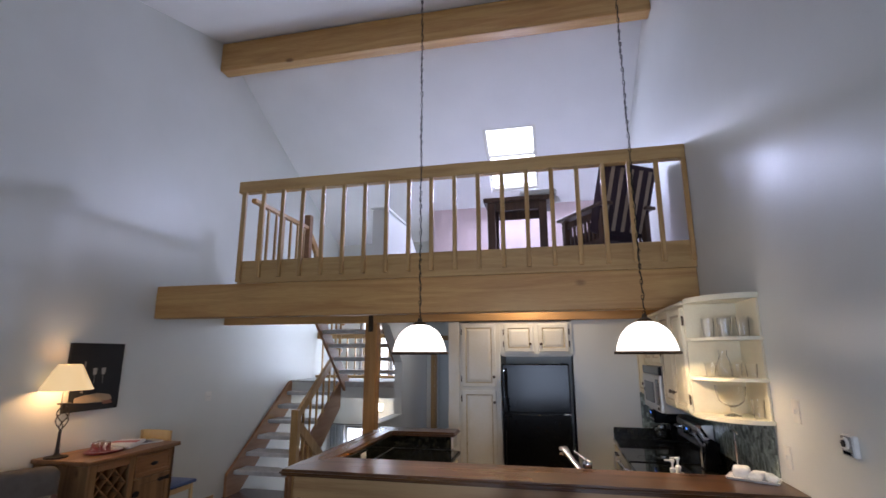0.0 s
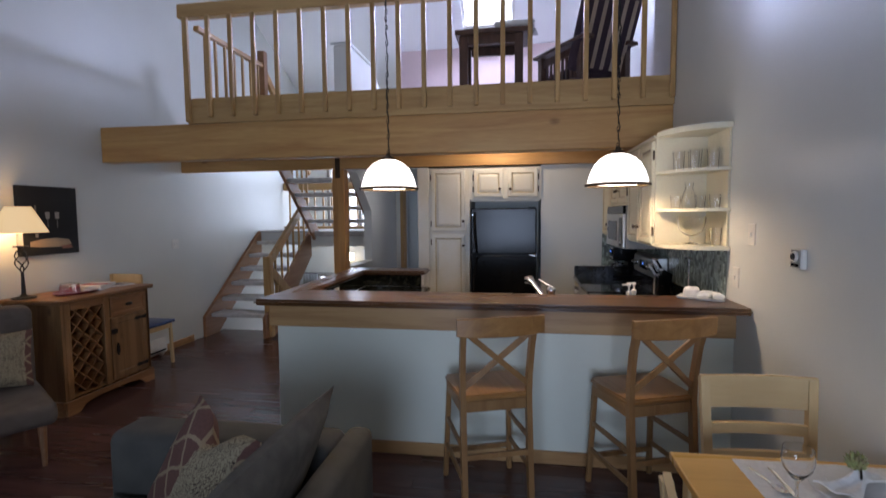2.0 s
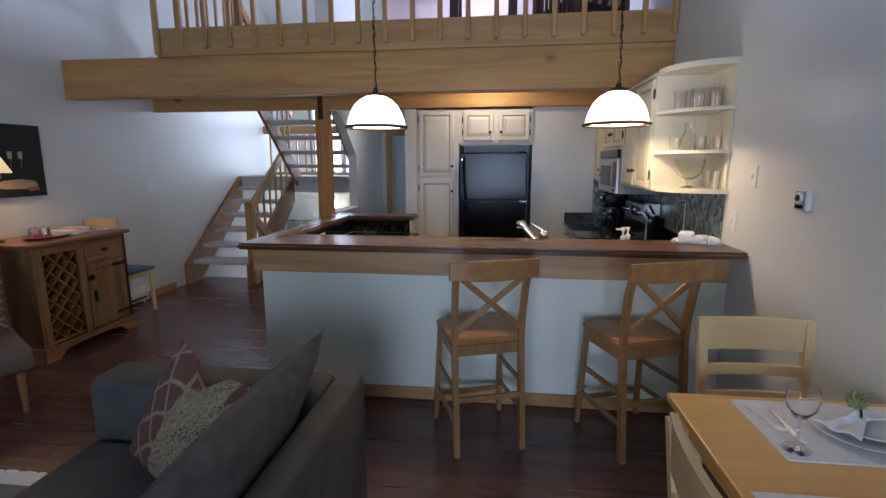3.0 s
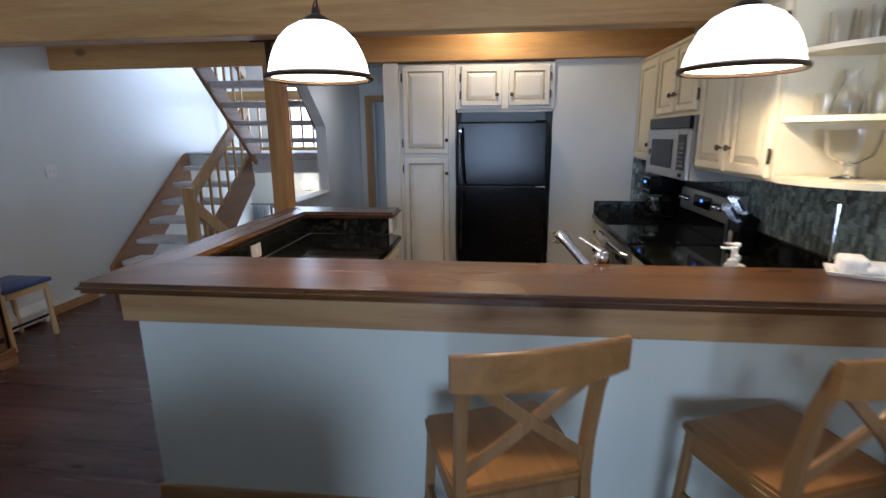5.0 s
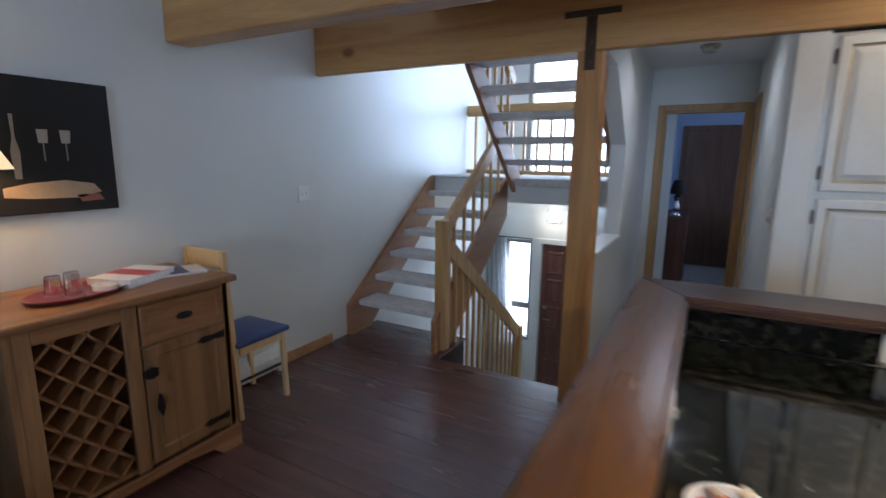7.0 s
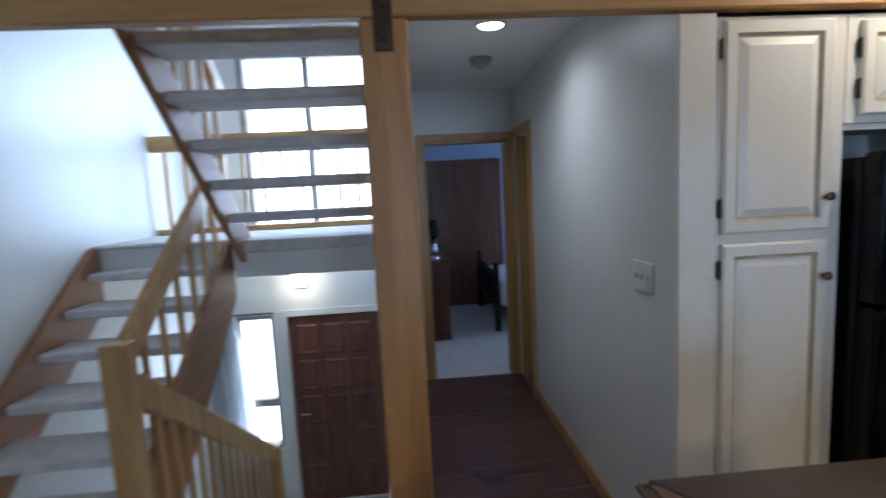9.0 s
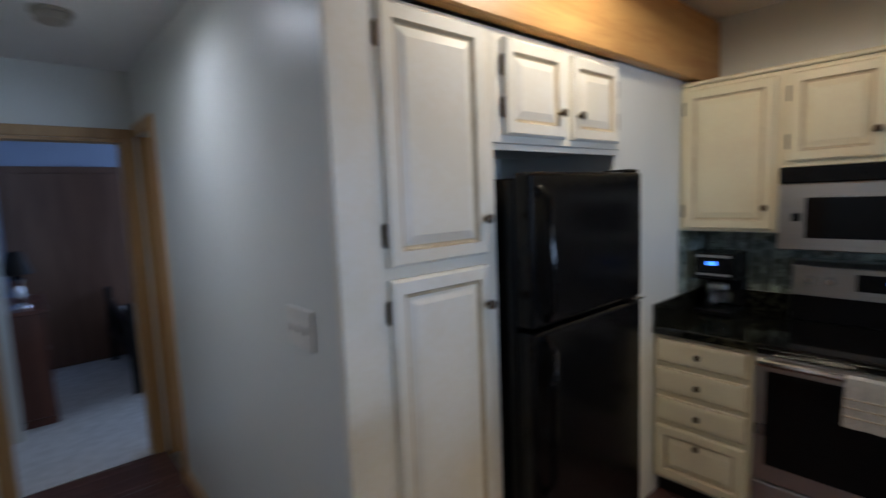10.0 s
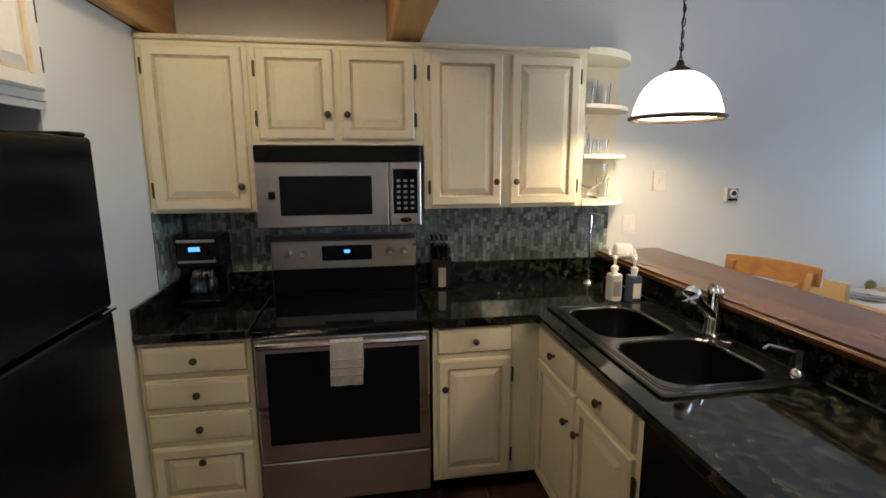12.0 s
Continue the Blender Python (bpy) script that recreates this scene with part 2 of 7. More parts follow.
CERAMIC = mat("white_ceramic", (0.82, 0.81, 0.78), 0.15, scale=8, fine=60)
GLASS = glass("clear_glass")
SHADEGLASS = glow("lit_glass_shade", (1.0, 0.90, 0.76), 5.4)
LAMPSHADE = glow("lit_fabric_shade", (1.0, 0.68, 0.30), 0.95, (0.75, 0.62, 0.38))
SKYPANE = glow("bright_sky_pane", (0.86, 0.93, 1.0), 4.5)
SPOTGLOW = glow("lit_downlight_lens", (1.0, 0.95, 0.85), 14)
BLUELED = glow("blue_display", (0.08, 0.26, 1.0), 2.6, (0.02, 0.02, 0.05))

# ---- building helpers ----
BASE = {}


def thing(name, label, category, at=(0, 0, 0), group="", kind=""):
    """An empty at the base of a thing; its parts are built in world coordinates."""
    ob = new(name)
    ob.empty_display_size = 0.1
    ob.location = at
    BASE[ob] = Vector(at)
    return tagged(ob, label, category, group, kind)


def part(name, bm, material, parent=None, label="", smooth=False):
    """Links a bmesh as one mesh object under a thing or a part."""
    root = parent
    while root is not None and root.parent is not None:
        root = root.parent
    if root is not None and root in BASE:
        bmesh.ops.translate(bm, verts=bm.verts, vec=-BASE[root])
    bmesh.ops.recalc_face_normals(bm, faces=bm.faces)
    me = bpy.data.meshes.new(name)
    if smooth:
        for f in bm.faces:
            f.smooth = True
    bm.to_mesh(me)
    bm.free()
    for m in material if isinstance(material, (list, tuple)) else (material,):
        me.materials.append(m)
    ob = new(name, me)
    ob.parent = parent
    if smooth:
        me.set_sharp_from_angle(angle=radians(42))
    return tagged(ob, label)


def structure(name, bm, material, label, category):
    ob = part(name, bm, material)
    return tagged(ob, label, category, kind="structure")


def box(x0, x1, y0, y1, z0, z1, bevel=0.0, bm=None, seg=1):
    bm = bm or bmesh.new()
    made = bmesh.ops.create_cube(bm, size=1.0)["verts"]
    for v in made:
        v.co = Vector((x0 + (v.co.x + 0.5) * (x1 - x0), y0 + (v.co.y + 0.5) * (y1 - y0), z0 + (v.co.z + 0.5) * (z1 - z0)))
    if bevel:
        edges = {e for v in made for e in v.link_edges}
        bmesh.ops.bevel(bm, geom=list(edges), offset=bevel, segments=seg, affect='EDGES', profile=0.5)
    return bm


def prism(points, m, depth, bm=None, bevel=0.0):
    """A polygon in the plane of m, pulled out by depth along m's third axis."""
    bm = bm or bmesh.new()
    a = [bm.verts.new(m @ Vector((u, v, 0))) for u, v in points]
    b = [bm.verts.new(m @ Vector((u, v, depth))) for u, v in points]
    k = len(a)
    bm.faces.new(a[::-1]), bm.faces.new(b)
    sides = [bm.faces.new((a[i], a[(i + 1) % k], b[(i + 1) % k], b[i])) for i in range(k)]
    if bevel:
        bmesh.ops.bevel(bm, geom=list({e for f in sides for e in f.edges}), offset=bevel, segments=1, affect='EDGES')
    return bm


def face_x(x, y=0.0, z=0.0):
    """Plane whose u runs along y and v along z; it is pulled out along x."""
    return Matrix(((0, 0, 1, x), (1, 0, 0, y), (0, 1, 0, z), (0, 0, 0, 1)))


def face_y(y, x=0.0, z=0.0):
    """u along x, v along z, pulled out along -y."""
    return Matrix(((1, 0, 0, x), (0, 0, -1, y), (0, 1, 0, z), (0, 0, 0, 1)))


def face_mx(x, y=0.0, z=0.0):
    """u along -y, v along z, pulled out along -x."""
    return Matrix(((0, 0, -1, x), (-1, 0, 0, y), (0, 1, 0, z), (0, 0, 0, 1)))


def face_py(y, x=0.0, z=0.0):
    """u along -x, v along z, pulled out along +y."""
    return Matrix(((-1, 0, 0, x), (0, 0, 1, y), (0, 1, 0, z), (0, 0, 0, 1)))


def face_z(z, x=0.0, y=0.0):
    return Matrix.Translation((x, y, z))


def tube(points, radius, seg=8, bm=None):
    """A round bar along points; radius is one number or one a point."""
    bm = bm or bmesh.new()
    pts = [Vector(p) for p in points]
    rings = []
    for i, p in enumerate(pts):
        d = (pts[min(i + 1, len(pts) - 1)] - pts[max(i - 1, 0)]).normalized()
        side = d.orthogonal().normalized() if abs(d.z) > 0.95 else d.cross(Vector((0, 0, 1))).normalized()
        up = side.cross(d)
        r = radius[i] if isinstance(radius, (list, tuple)) else radius
        rings.append([bm.verts.new(p + r * (math.cos(2 * math.pi * k / seg) * side + math.sin(2 * math.pi * k / seg) * up)) for k in range(seg)])
    for a, b in zip(rings, rings[1:]):
        for k in range(seg):
            bm.faces.new((a[k], a[(k + 1) % seg], b[(k + 1) % seg], b[k]))
    bm.faces.new(rings[0][::-1]), bm.faces.new(rings[-1])
    return bm


def lathe(profile, centre, seg=28, bm=None):
    """A turned shape: profile of (radius, height) about a vertical axis."""
    bm = bm or bmesh.new()
    c, rings = Vector(centre), []
    for r, h in profile:
        if r < 1e-5:
            rings.append([bm.verts.new(c + Vector((0, 0, h)))])
        else:
            rings.append([bm.verts.new(c + Vector((r * math.cos(2 * math.pi * k / seg), r * math.sin(2 * math.pi * k / seg), h))) for k in range(seg)])
    for a, b in zip(rings, rings[1:]):
        for k in range(seg):
            q = [a[k % len(a)], a[(k + 1) % len(a)], b[(k + 1) % len(b)], b[k % len(b)]]
            q = list(dict.fromkeys(q))
            if len(q) > 2:
                bm.faces.new(q)
    return bm


def beam_between(p, q, w, h, bm=None, bevel=0.0):
    """A square bar from p to q, w wide across and h high."""
    bm = bm or bmesh.new()
    p, q = Vector(p), Vector(q)
    d = (q - p).normalized()
    side = d.orthogonal().normalized() if abs(d.z) > 0.98 else d.cross(Vector((0, 0, 1))).normalized()
    if abs(d.z) > 0.98:
        side = Vector((1, 0, 0))
    up = side.cross(d)
    corners = [(-1, -1), (1, -1), (1, 1), (-1, 1)]
    a = [bm.verts.new(p + side * (w / 2 * i) + up * (h / 2 * j)) for i, j in corners]
    b = [bm.verts.new(q + side * (w / 2 * i) + up * (h / 2 * j)) for i, j in corners]
    fs = [bm.faces.new(a[::-1]), bm.faces.new(b)] + [bm.faces.new((a[k], a[(k + 1) % 4], b[(k + 1) % 4], b[k])) for k in range(4)]
    if bevel:
        bmesh.ops.bevel(bm, geom=list({e for f in fs for e in f.edges}), offset=bevel, segments=1, affect='EDGES')
    return bm


def panel(w, h, loops, m, glaze=(), bm=None):
    """Nested rectangles (inset, height) joined into a moulded panel of w by h; the steps named in glaze take the second material."""
    bm = bm or bmesh.new()
    rings = []
    for inset, out in loops:
        rings.append([bm.verts.new(m @ Vector(c)) for c in
                      ((inset, inset, out), (w - inset, inset, out), (w - inset, h - inset, out), (inset, h - inset, out))])
    bm.faces.new(rings[0][::-1])
    for i, (a, b) in enumerate(zip(rings, rings[1:])):
        for k in range(4):
            f = bm.faces.new((a[k], a[(k + 1) % 4], b[(k + 1) % 4], b[k]))
            f.material_index = 1 if i in glaze else 0
    bm.faces.new(rings[-1])
    return bm


RAISED = [(0, 0), (0, 0.015), (0.008, 0.021), (0.043, 0.021), (0.049, 0.011), (0.054, 0.010), (0.057, 0.0105), (0.084, 0.019)]
SLIM = [(0, 0), (0, 0.013), (0.006, 0.019), (0.022, 0.021)]


def wall(name, u0, u1, v0, v1, m, depth, material, label, holes=()):
    """A wall in the plane of m with rectangular openings cut right through it."""
    us = sorted({u0, u1, *[h[0] for h in holes], *[h[1] for h in holes]})
    vs = sorted({v0, v1, *[h[2] for h in holes], *[h[3] for h in holes]})
    bm = bmesh.new()
    for a, b in zip(us, us[1:]):
        for c, d in zip(vs, vs[1:]):
            cu, cv = (a + b) / 2, (c + d) / 2
            if not any(h[0] < cu < h[1] and h[2] < cv < h[3] for h in holes):
                prism([(a, c), (b, c), (b, d), (a, d)], m, depth, bm)
    bmesh.ops.remove_doubles(bm, verts=bm.verts, dist=1e-5)
    seen = {}
    for f in bm.faces:
        key = tuple(round(c, 3) for c in f.calc_center_median())
        seen.setdefault(key, []).append(f)
    bmesh.ops.delete(bm, geom=[f for fs in seen.values() if len(fs) > 1 for f in fs], context='FACES')
    return structure(name, bm, material, label, "wall")

# ---- the setting ----
LEFT, RIGHT, REAR, FAR = -2.03, 3.42, -1.5, 10.35
RIDGE_Y, RIDGE_Z = 6.45, 5.95
LOFT = 2.70


def roof_z(y):
    return RIDGE_Z - 0.51 * (y - RIDGE_Y) if y > RIDGE_Y else RIDGE_Z - 0.30 * (RIDGE_Y - y)


# floor slab of the living storey, with the stairwell left open (planks are laid last)
floor = structure("floor", box(LEFT, RIGHT, REAR, 7.16, -0.22, -0.012), FLOORBASE, "dark reddish-brown plank floor", "floor")
for x0, x1, y0, y1 in ((0.07, 0.99, 7.16, 9.48), (LEFT, -1.06, 7.16, 7.66)):
    structure("floor_hall" if x0 > 0 else "floor_stair_foot", box(x0, x1, y0, y1, -0.22, -0.012), FLOORBASE, "dark reddish-brown plank floor", "floor")
structure("floor_bedroom", box(-0.2, 3.4, 9.48, 12.3, -0.2, 0.004), CARPET, "pale grey bedroom carpet", "carpet")
structure("floor_entry", box(LEFT, 0.085, 8.9, FAR, -1.78, -1.60), mat("entry_tile", (0.42, 0.41, 0.39), 0.3, scale=5, fine=70), "pale tiled entry floor", "floor")


def gable(name, x, depth, label):
    pts = [(REAR, -1.8), (FAR + 0.15, -1.8), (FAR + 0.15, roof_z(FAR + 0.15)), (RIDGE_Y, RIDGE_Z), (REAR, roof_z(REAR))]
    return structure(name, prism(pts, face_x(x), depth), PAINT, label, "wall")


gable("wall_left", LEFT - 0.15, 0.15, "tall off-white painted wall under the gable")
gable("wall_right", RIGHT, 0.15, "tall off-white painted wall under the gable")
wall("wall_rear", LEFT - 0.15, RIGHT + 0.15, -0.22, roof_z(REAR) + 0.02, face_y(REAR), 0.15, PAINT, "plain off-white wall with wide glazed opening",
     holes=[(1.05, 2.75, 0.38, 2.06)])
# roof slopes
for a, b, nm in ((REAR - 0.15, RIDGE_Y, "ceiling_front"), (RIDGE_Y, FAR + 0.15, "ceiling_back")):
    pts = [(a, roof_z(a)), (b, roof_z(b)), (b, roof_z(b) + 0.12), (a, roof_z(a) + 0.12)]
    if nm == "ceiling_front":
        structure(nm, prism(pts, face_x(LEFT - 0.15), RIGHT - LEFT + 0.3), CEIL, "white sloping ceiling", "ceiling")
    else:
        bm = bmesh.new()
        # four pieces round the skylight opening
        s0, s1, sx0, sx1 = 8.10, 9.28, 1.28, 2.08
        for y0, y1, x0, x1 in ((a, s0, LEFT - 0.15, RIGHT + 0.15), (s1, b, LEFT - 0.15, RIGHT + 0.15), (s0, s1, LEFT - 0.15, sx0), (s0, s1, sx1, RIGHT + 0.15)):
            prism([(y0, roof_z(y0)), (y1, roof_z(y1)), (y1, roof_z(y1) + 0.12), (y0, roof_z(y0) + 0.12)], face_x(x0), x1 - x0, bm)
        structure(nm, bm, CEIL, "white sloping ceiling with a skylight opening", "ceiling")
# skylight
sky_t = thing("skylight_window", "bright white-framed skylight in the sloping ceiling", "skylight", (1.68, 8.69, roof_z(8.69)))
slope = Matrix.Translation((1.28, s0, roof_z(s0))) @ Matrix.Rotation(-math.atan(0.51), 4, 'X')
L = (s1 - s0) / math.cos(math.atan(0.51))
for nm, (u0, u1, v0, v1) in (("frame", (0, 0.05, 0, L)), ("frame", (0.75, 0.80, 0, L)), ("frame", (0.05, 0.75, 0, 0.05)), ("frame", (0.05, 0.75, L - 0.05, L)), ("glazing_bar", (0.05, 0.75, L * 0.42, L * 0.42 + 0.03))):
    bm = box(u0, u1, v0, v1, 0.02, 0.10, 0.004)
    bm.transform(slope)
    part(nm, bm, PLASTIC, sky_t)
bm = box(0.05, 0.75, 0.05, L - 0.05, 0.112, 0.118)
bm.transform(slope)
part("pane", bm, SKYPANE, sky_t, "bright daylit pane")
# ridge beam
structure("ridge_beam", box(LEFT, RIGHT, 6.41, 6.59, 5.52, 5.93, 0.012), PINE_X, "heavy pine ridge beam under the ceiling", "beam")

# stairwell far wall with tall window, entry door and sidelight openings
wall("wall_stair_far", LEFT - 0.15, 0.27, -1.8, roof_z(FAR) + 0.3, face_y(FAR + 0.15), 0.15, PAINT, "off-white far wall of the stairwell",
     holes=[(-1.50, -0.20, 1.25, 3.05), (-1.74, -1.36, -0.97, 0.47), (-1.225, -0.30, -1.60, 0.44)])
structure("wall_stair_side", box(-0.03, 0.085, 8.08, FAR, -1.8, 2.46), PAINT, "off-white wall between hall and stairwell", "wall")
structure("wall_stair_side_upper", box(0.12, 0.22, 9.62, FAR, 2.70, roof_z(FAR) + 0.9), PAINT, "off-white upper wall beside the stairwell", "wall")
knee = prism([(7.16, -1.8), (8.08, -1.8), (8.08, 0.95), (7.16, 0.95)], face_x(-0.03), 0.115)
structure("wall_stair_knee", knee, PAINT, "low off-white wall beside the stairs down", "wall")
structure("trim_knee_cap", box(-0.045, 0.10, 7.16, 8.06, 0.95, 0.975, 0.006), PAINT, "painted cap of the low stair wall", "trim")
structure("wall_stair_slope", prism([(7.16, 2.46), (7.16, 2.18), (7.48, 2.16), (8.08, 1.67), (8.08, 2.46)], face_x(-0.03), 0.115), PAINT,
          "off-white wall cut to the slope of the upper stairs", "wall")
structure("wall_stair_under", box(-1.06, 0.10, 7.16, 7.18, -1.8, -0.22), PAINT, "plain wall below the floor edge", "wall")

# hall, pantry side and kitchen back walls
wall("wall_hall_right", 7.03, 9.60, 0, 2.46, face_x(0.99), 0.12, PAINT, "off-white hall wall with a doorway", holes=[(9.0, 9.42, 0, 2.04)])
wall("wall_hall_end", -0.2, 3.4, -0.2, 2.46, face_y(9.60), 0.12, PAINT, "off-white wall at the hall's end with an open doorway", holes=[(0.22, 0.92, 0, 2.03)])
structure("ceiling_hall", box(0.085, 1.05, 7.037, 9.6, 2.44, 2.515), CEIL, "white hall ceiling", "ceiling")
structure("wall_kitchen_back", box(2.392, RIGHT, 7.045, 7.165, 0, 2.16), PAINT, "off-white kitchen wall beside the refrigerator", "wall")
structure("wall_recess_back", box(1.11, 2.392, 7.72, 7.80, 0, 2.2), PAINT, "plain wall behind the refrigerator", "wall")
structure("wall_recess_side", box(2.392, 2.45, 7.165, 7.72, 0, 2.2), PAINT, "plain wall of the refrigerator recess", "wall")
structure("wall_side_room", box(1.11, 2.4, 9.42, 9.48, 0, 2.46), PAINT, "plain wall of the side room", "wall")
structure("wall_side_room_back", box(1.9, 1.96, 7.8, 9.42, 0, 2.46), PAINT, "plain wall of the side room", "wall")
# loft floor: its underside is the kitchen ceiling
structure("floor_loft", box(-1.03, RIGHT, 5.97, 7.16, 2.52, LOFT), CEIL, "loft floor with a painted underside", "floor")
structure("floor_loft_back", box(0.10, RIGHT, 7.16, 9.62, 2.565, LOFT), CEIL, "loft floor with a painted underside", "floor")
# the pinkish light on the loft's back wall is put into its paint
structure("wall_loft_back", box(0.12, RIGHT, 9.60, 9.72, LOFT, roof_z(9.6) + 0.02), mat("pink_lit_wall_paint", (0.82, 0.64, 0.64), 0.7, scale=1.2, fine=120, bump=0.1),
          "low white wall at the back of the loft, pink light put into its colour", "wall")
# bedroom beyond the hall
structure("wall_bedroom_far", box(-0.2, 3.4, 12.22, 12.34, 0, 2.46), BLUEPAINT, "blue-grey bedroom wall", "wall")
structure("wall_bedroom_left", box(-0.2, -0.08, 9.62, 12.22, 0, 2.46), BLUEPAINT, "blue-grey bedroom wall", "wall")
structure("wall_bedroom_right", box(3.28, 3.4, 9.62, 12.22, 0, 2.46), BLUEPAINT, "blue-grey bedroom wall", "wall")
structure("ceiling_bedroom", box(-0.2, 3.4, 9.6, 12.34, 2.46, 2.54), CEIL, "white bedroom ceiling", "ceiling")

# timber frame
structure("loft_front_beam", box(LEFT, RIGHT, 5.81, 5.96, 2.16, 2.51, 0.008), PINE_X, "knotty pine beam carrying the loft edge", "beam")
structure("loft_rear_beam", box(LEFT, RIGHT, 6.98, 7.035, 2.155, 2.50, 0.006), PINE_X, "knotty pine beam over the kitchen wall", "beam")
structure("loft_rim_board", box(-1.03, RIGHT, 5.785, 5.808, 2.505, 2.745, 0.004), RAILPINE, "pale pine rim board of the loft", "beam")
post = thing("timber_post", "square pine post with a dark iron strap to the beam", "post", (0.02, 7.06, 0))
part("shaft", box(-0.055, 0.095, 6.982, 7.13, 0, 2.153, 0.008), PINE_Z, post)
strap = box(-0.010, 0.050, 6.974, 6.9795, 2.05, 2.335, 0.001)
box(-0.135, 0.175, 6.974, 6.9795, 2.336, 2.372, 0.001, strap)
for bz in (2.09, 2.19, 2.29):
    strap = tube([(0.02, 6.975, bz), (0.02, 6.966, bz)], [0.012, 0.009], 8, strap)
part("strap", strap, BRONZE, post, "dark iron T-shaped strap with bolts")

# baseboards
def baseboard(name, x0, x1, y0, y1, h=0.085):
    structure(name, box(x0, x1, y0, y1, 0, h, 0.004), APRON, "plain pine baseboard", "baseboard")


baseboard("baseboard_left", LEFT + 0.001, LEFT + 0.016, REAR, 7.07)
baseboard("baseboard_right", RIGHT - 0.016, RIGHT - 0.001, REAR, 4.53)
baseboard("baseboard_hall", 0.974, 0.989, 7.06, 8.92)
baseboard("baseboard_hall_left", 0.0865, 0.1015, 7.2, 9.46)

# door casings
def casing_y(name, x0, x1, y, top, w=0.07):
    c = bmesh.new()
    box(x0 - w, x0, y - 0.02, y, 0, top + w, 0.004, c)
    box(x1, x1 + w, y - 0.02, y, 0, top + w, 0.004, c)
    box(x0, x1, y - 0.02, y, top, top + w, 0.004, c)
    box(x0, x0 + 0.018, y, y + 0.12, 0, top, 0, c)
    box(x1 - 0.018, x1, y, y + 0.12, 0, top, 0, c)
    box(x0 + 0.018, x1 - 0.018, y, y + 0.12, top - 0.018, top, 0, c)
    structure(name, c, POSTPINE, "honey pine door casing", "door casing")


casing_y("door_casing_bedroom", 0.22, 0.92, 9.48, 2.03, 0.06)
c = bmesh.new()
box(0.97, 0.99, 8.93, 9.0, 0, 2.11, 0.004, c)
box(0.97, 0.99, 9.0, 9.44, 2.04, 2.11, 0.004, c)
box(0.99, 1.11, 9.0, 9.018, 0, 2.04, 0, c)
box(0.99, 1.11, 9.402, 9.42, 0, 2.04, 0, c)
structure("door_casing_side", c, POSTPINE, "honey pine door casing", "door casing")

# ---- stairs ----
def tread_mesh(x0, x1, y0, y1, z, t=0.05):
    return box(x0, x1, y0, y1, z - t, z, 0.014, seg=2)


stairs = thing("stair_flight", "open-riser stairs with pale carpeted treads and pine stringers", "stairs", (-1.55, 7.9, 0))
RISE, GO = 0.182, 0.243
for k in range(6):
    y = 7.385 + GO * k
    part("tread", tread_mesh(-1.985, -1.17, y, y + 0.285, 0.30 + RISE * k, 0.055), CARPET, stairs)
def stringer(x, w):
    return prism([(7.27, 0.0), (7.56, 0.0), (8.76, 0.97), (8.76, 1.37), (8.70, 1.35), (7.27, 0.27)], face_x(x), w)
part("stringer", stringer(-2.028, 0.04), STRINGER, stairs)
part("stringer", stringer(-1.168, 0.04), STRINGER, stairs)

landing = thing("stair_landing", "carpeted half landing between two stair flights", "landing", (-0.95, 9.2, 1.1))
part("slab", box(-2.03, -0.035, 8.78, 9.70, 1.15, 1.345), PAINT, landing)
bm = box(-2.03, -0.035, 8.745, 9.70, 1.345, 1.372, 0.01)
part("carpet", bm, CARPET, landing)
part("fascia", box(-1.06, -0.035, 8.60, 8.78, 1.13, 1.289), PAINT, landing)
part("carpet_edge", box(-1.06, -0.035, 8.57, 8.745, 1.29, 1.371, 0.016, seg=2), CARPET, landing)

upper = thing("stair_flight", "open-riser stairs climbing from the landing to the loft", "stairs", (-0.5, 7.9, 1.37))
R2, G2 = 0.19, 0.205
for k in range(1, 7):
    y = 8.57 - G2 * k
    part("tread", tread_mesh(-0.985, -0.075, y - 0.04, y + 0.215, 1.37 + R2 * k - 0.01, 0.055), CARPET, upper)
def stringer2(x, w):
    s = R2 / G2
    y0, y1 = 8.72, 7.165
    return prism([(y0, 1.12), (y0, 1.40), (y1, 1.40 + (y0 - y1) * s), (y1, 1.12 + (y0 - y1) * s)], face_x(x), w)
part("stringer", stringer2(-1.028, 0.04), DARKRAIL, upper)
part("stringer", stringer2(-0.072, 0.04), DARKRAIL, upper)

# flight down to the entry
down = thing("stair_flight", "carpeted stairs going down to the entry", "stairs", (-0.5, 8.2, -1.6))
for k in range(1, 8):
    y = 7.18 + 0.245 * (k - 1)
    part("tread", box(-1.05, -0.035, y, y + 0.26, -0.2 * k - 0.10, -0.2 * k, 0.01), CARPET, down)
    part("riser", box(-1.05, -0.035, y + 0.005, y + 0.02, -0.2 * k, -0.2 * (k - 1) - 0.02), CARPET, down)
part("stringer", prism([(7.2, 0.0), (7.2, -0.30), (8.95, -1.72), (8.95, -1.42)], face_x(-1.095), 0.04), PINE_Y, down)

# railings
def railing(name, label, at):
    return thing(name, label, "railing", at)


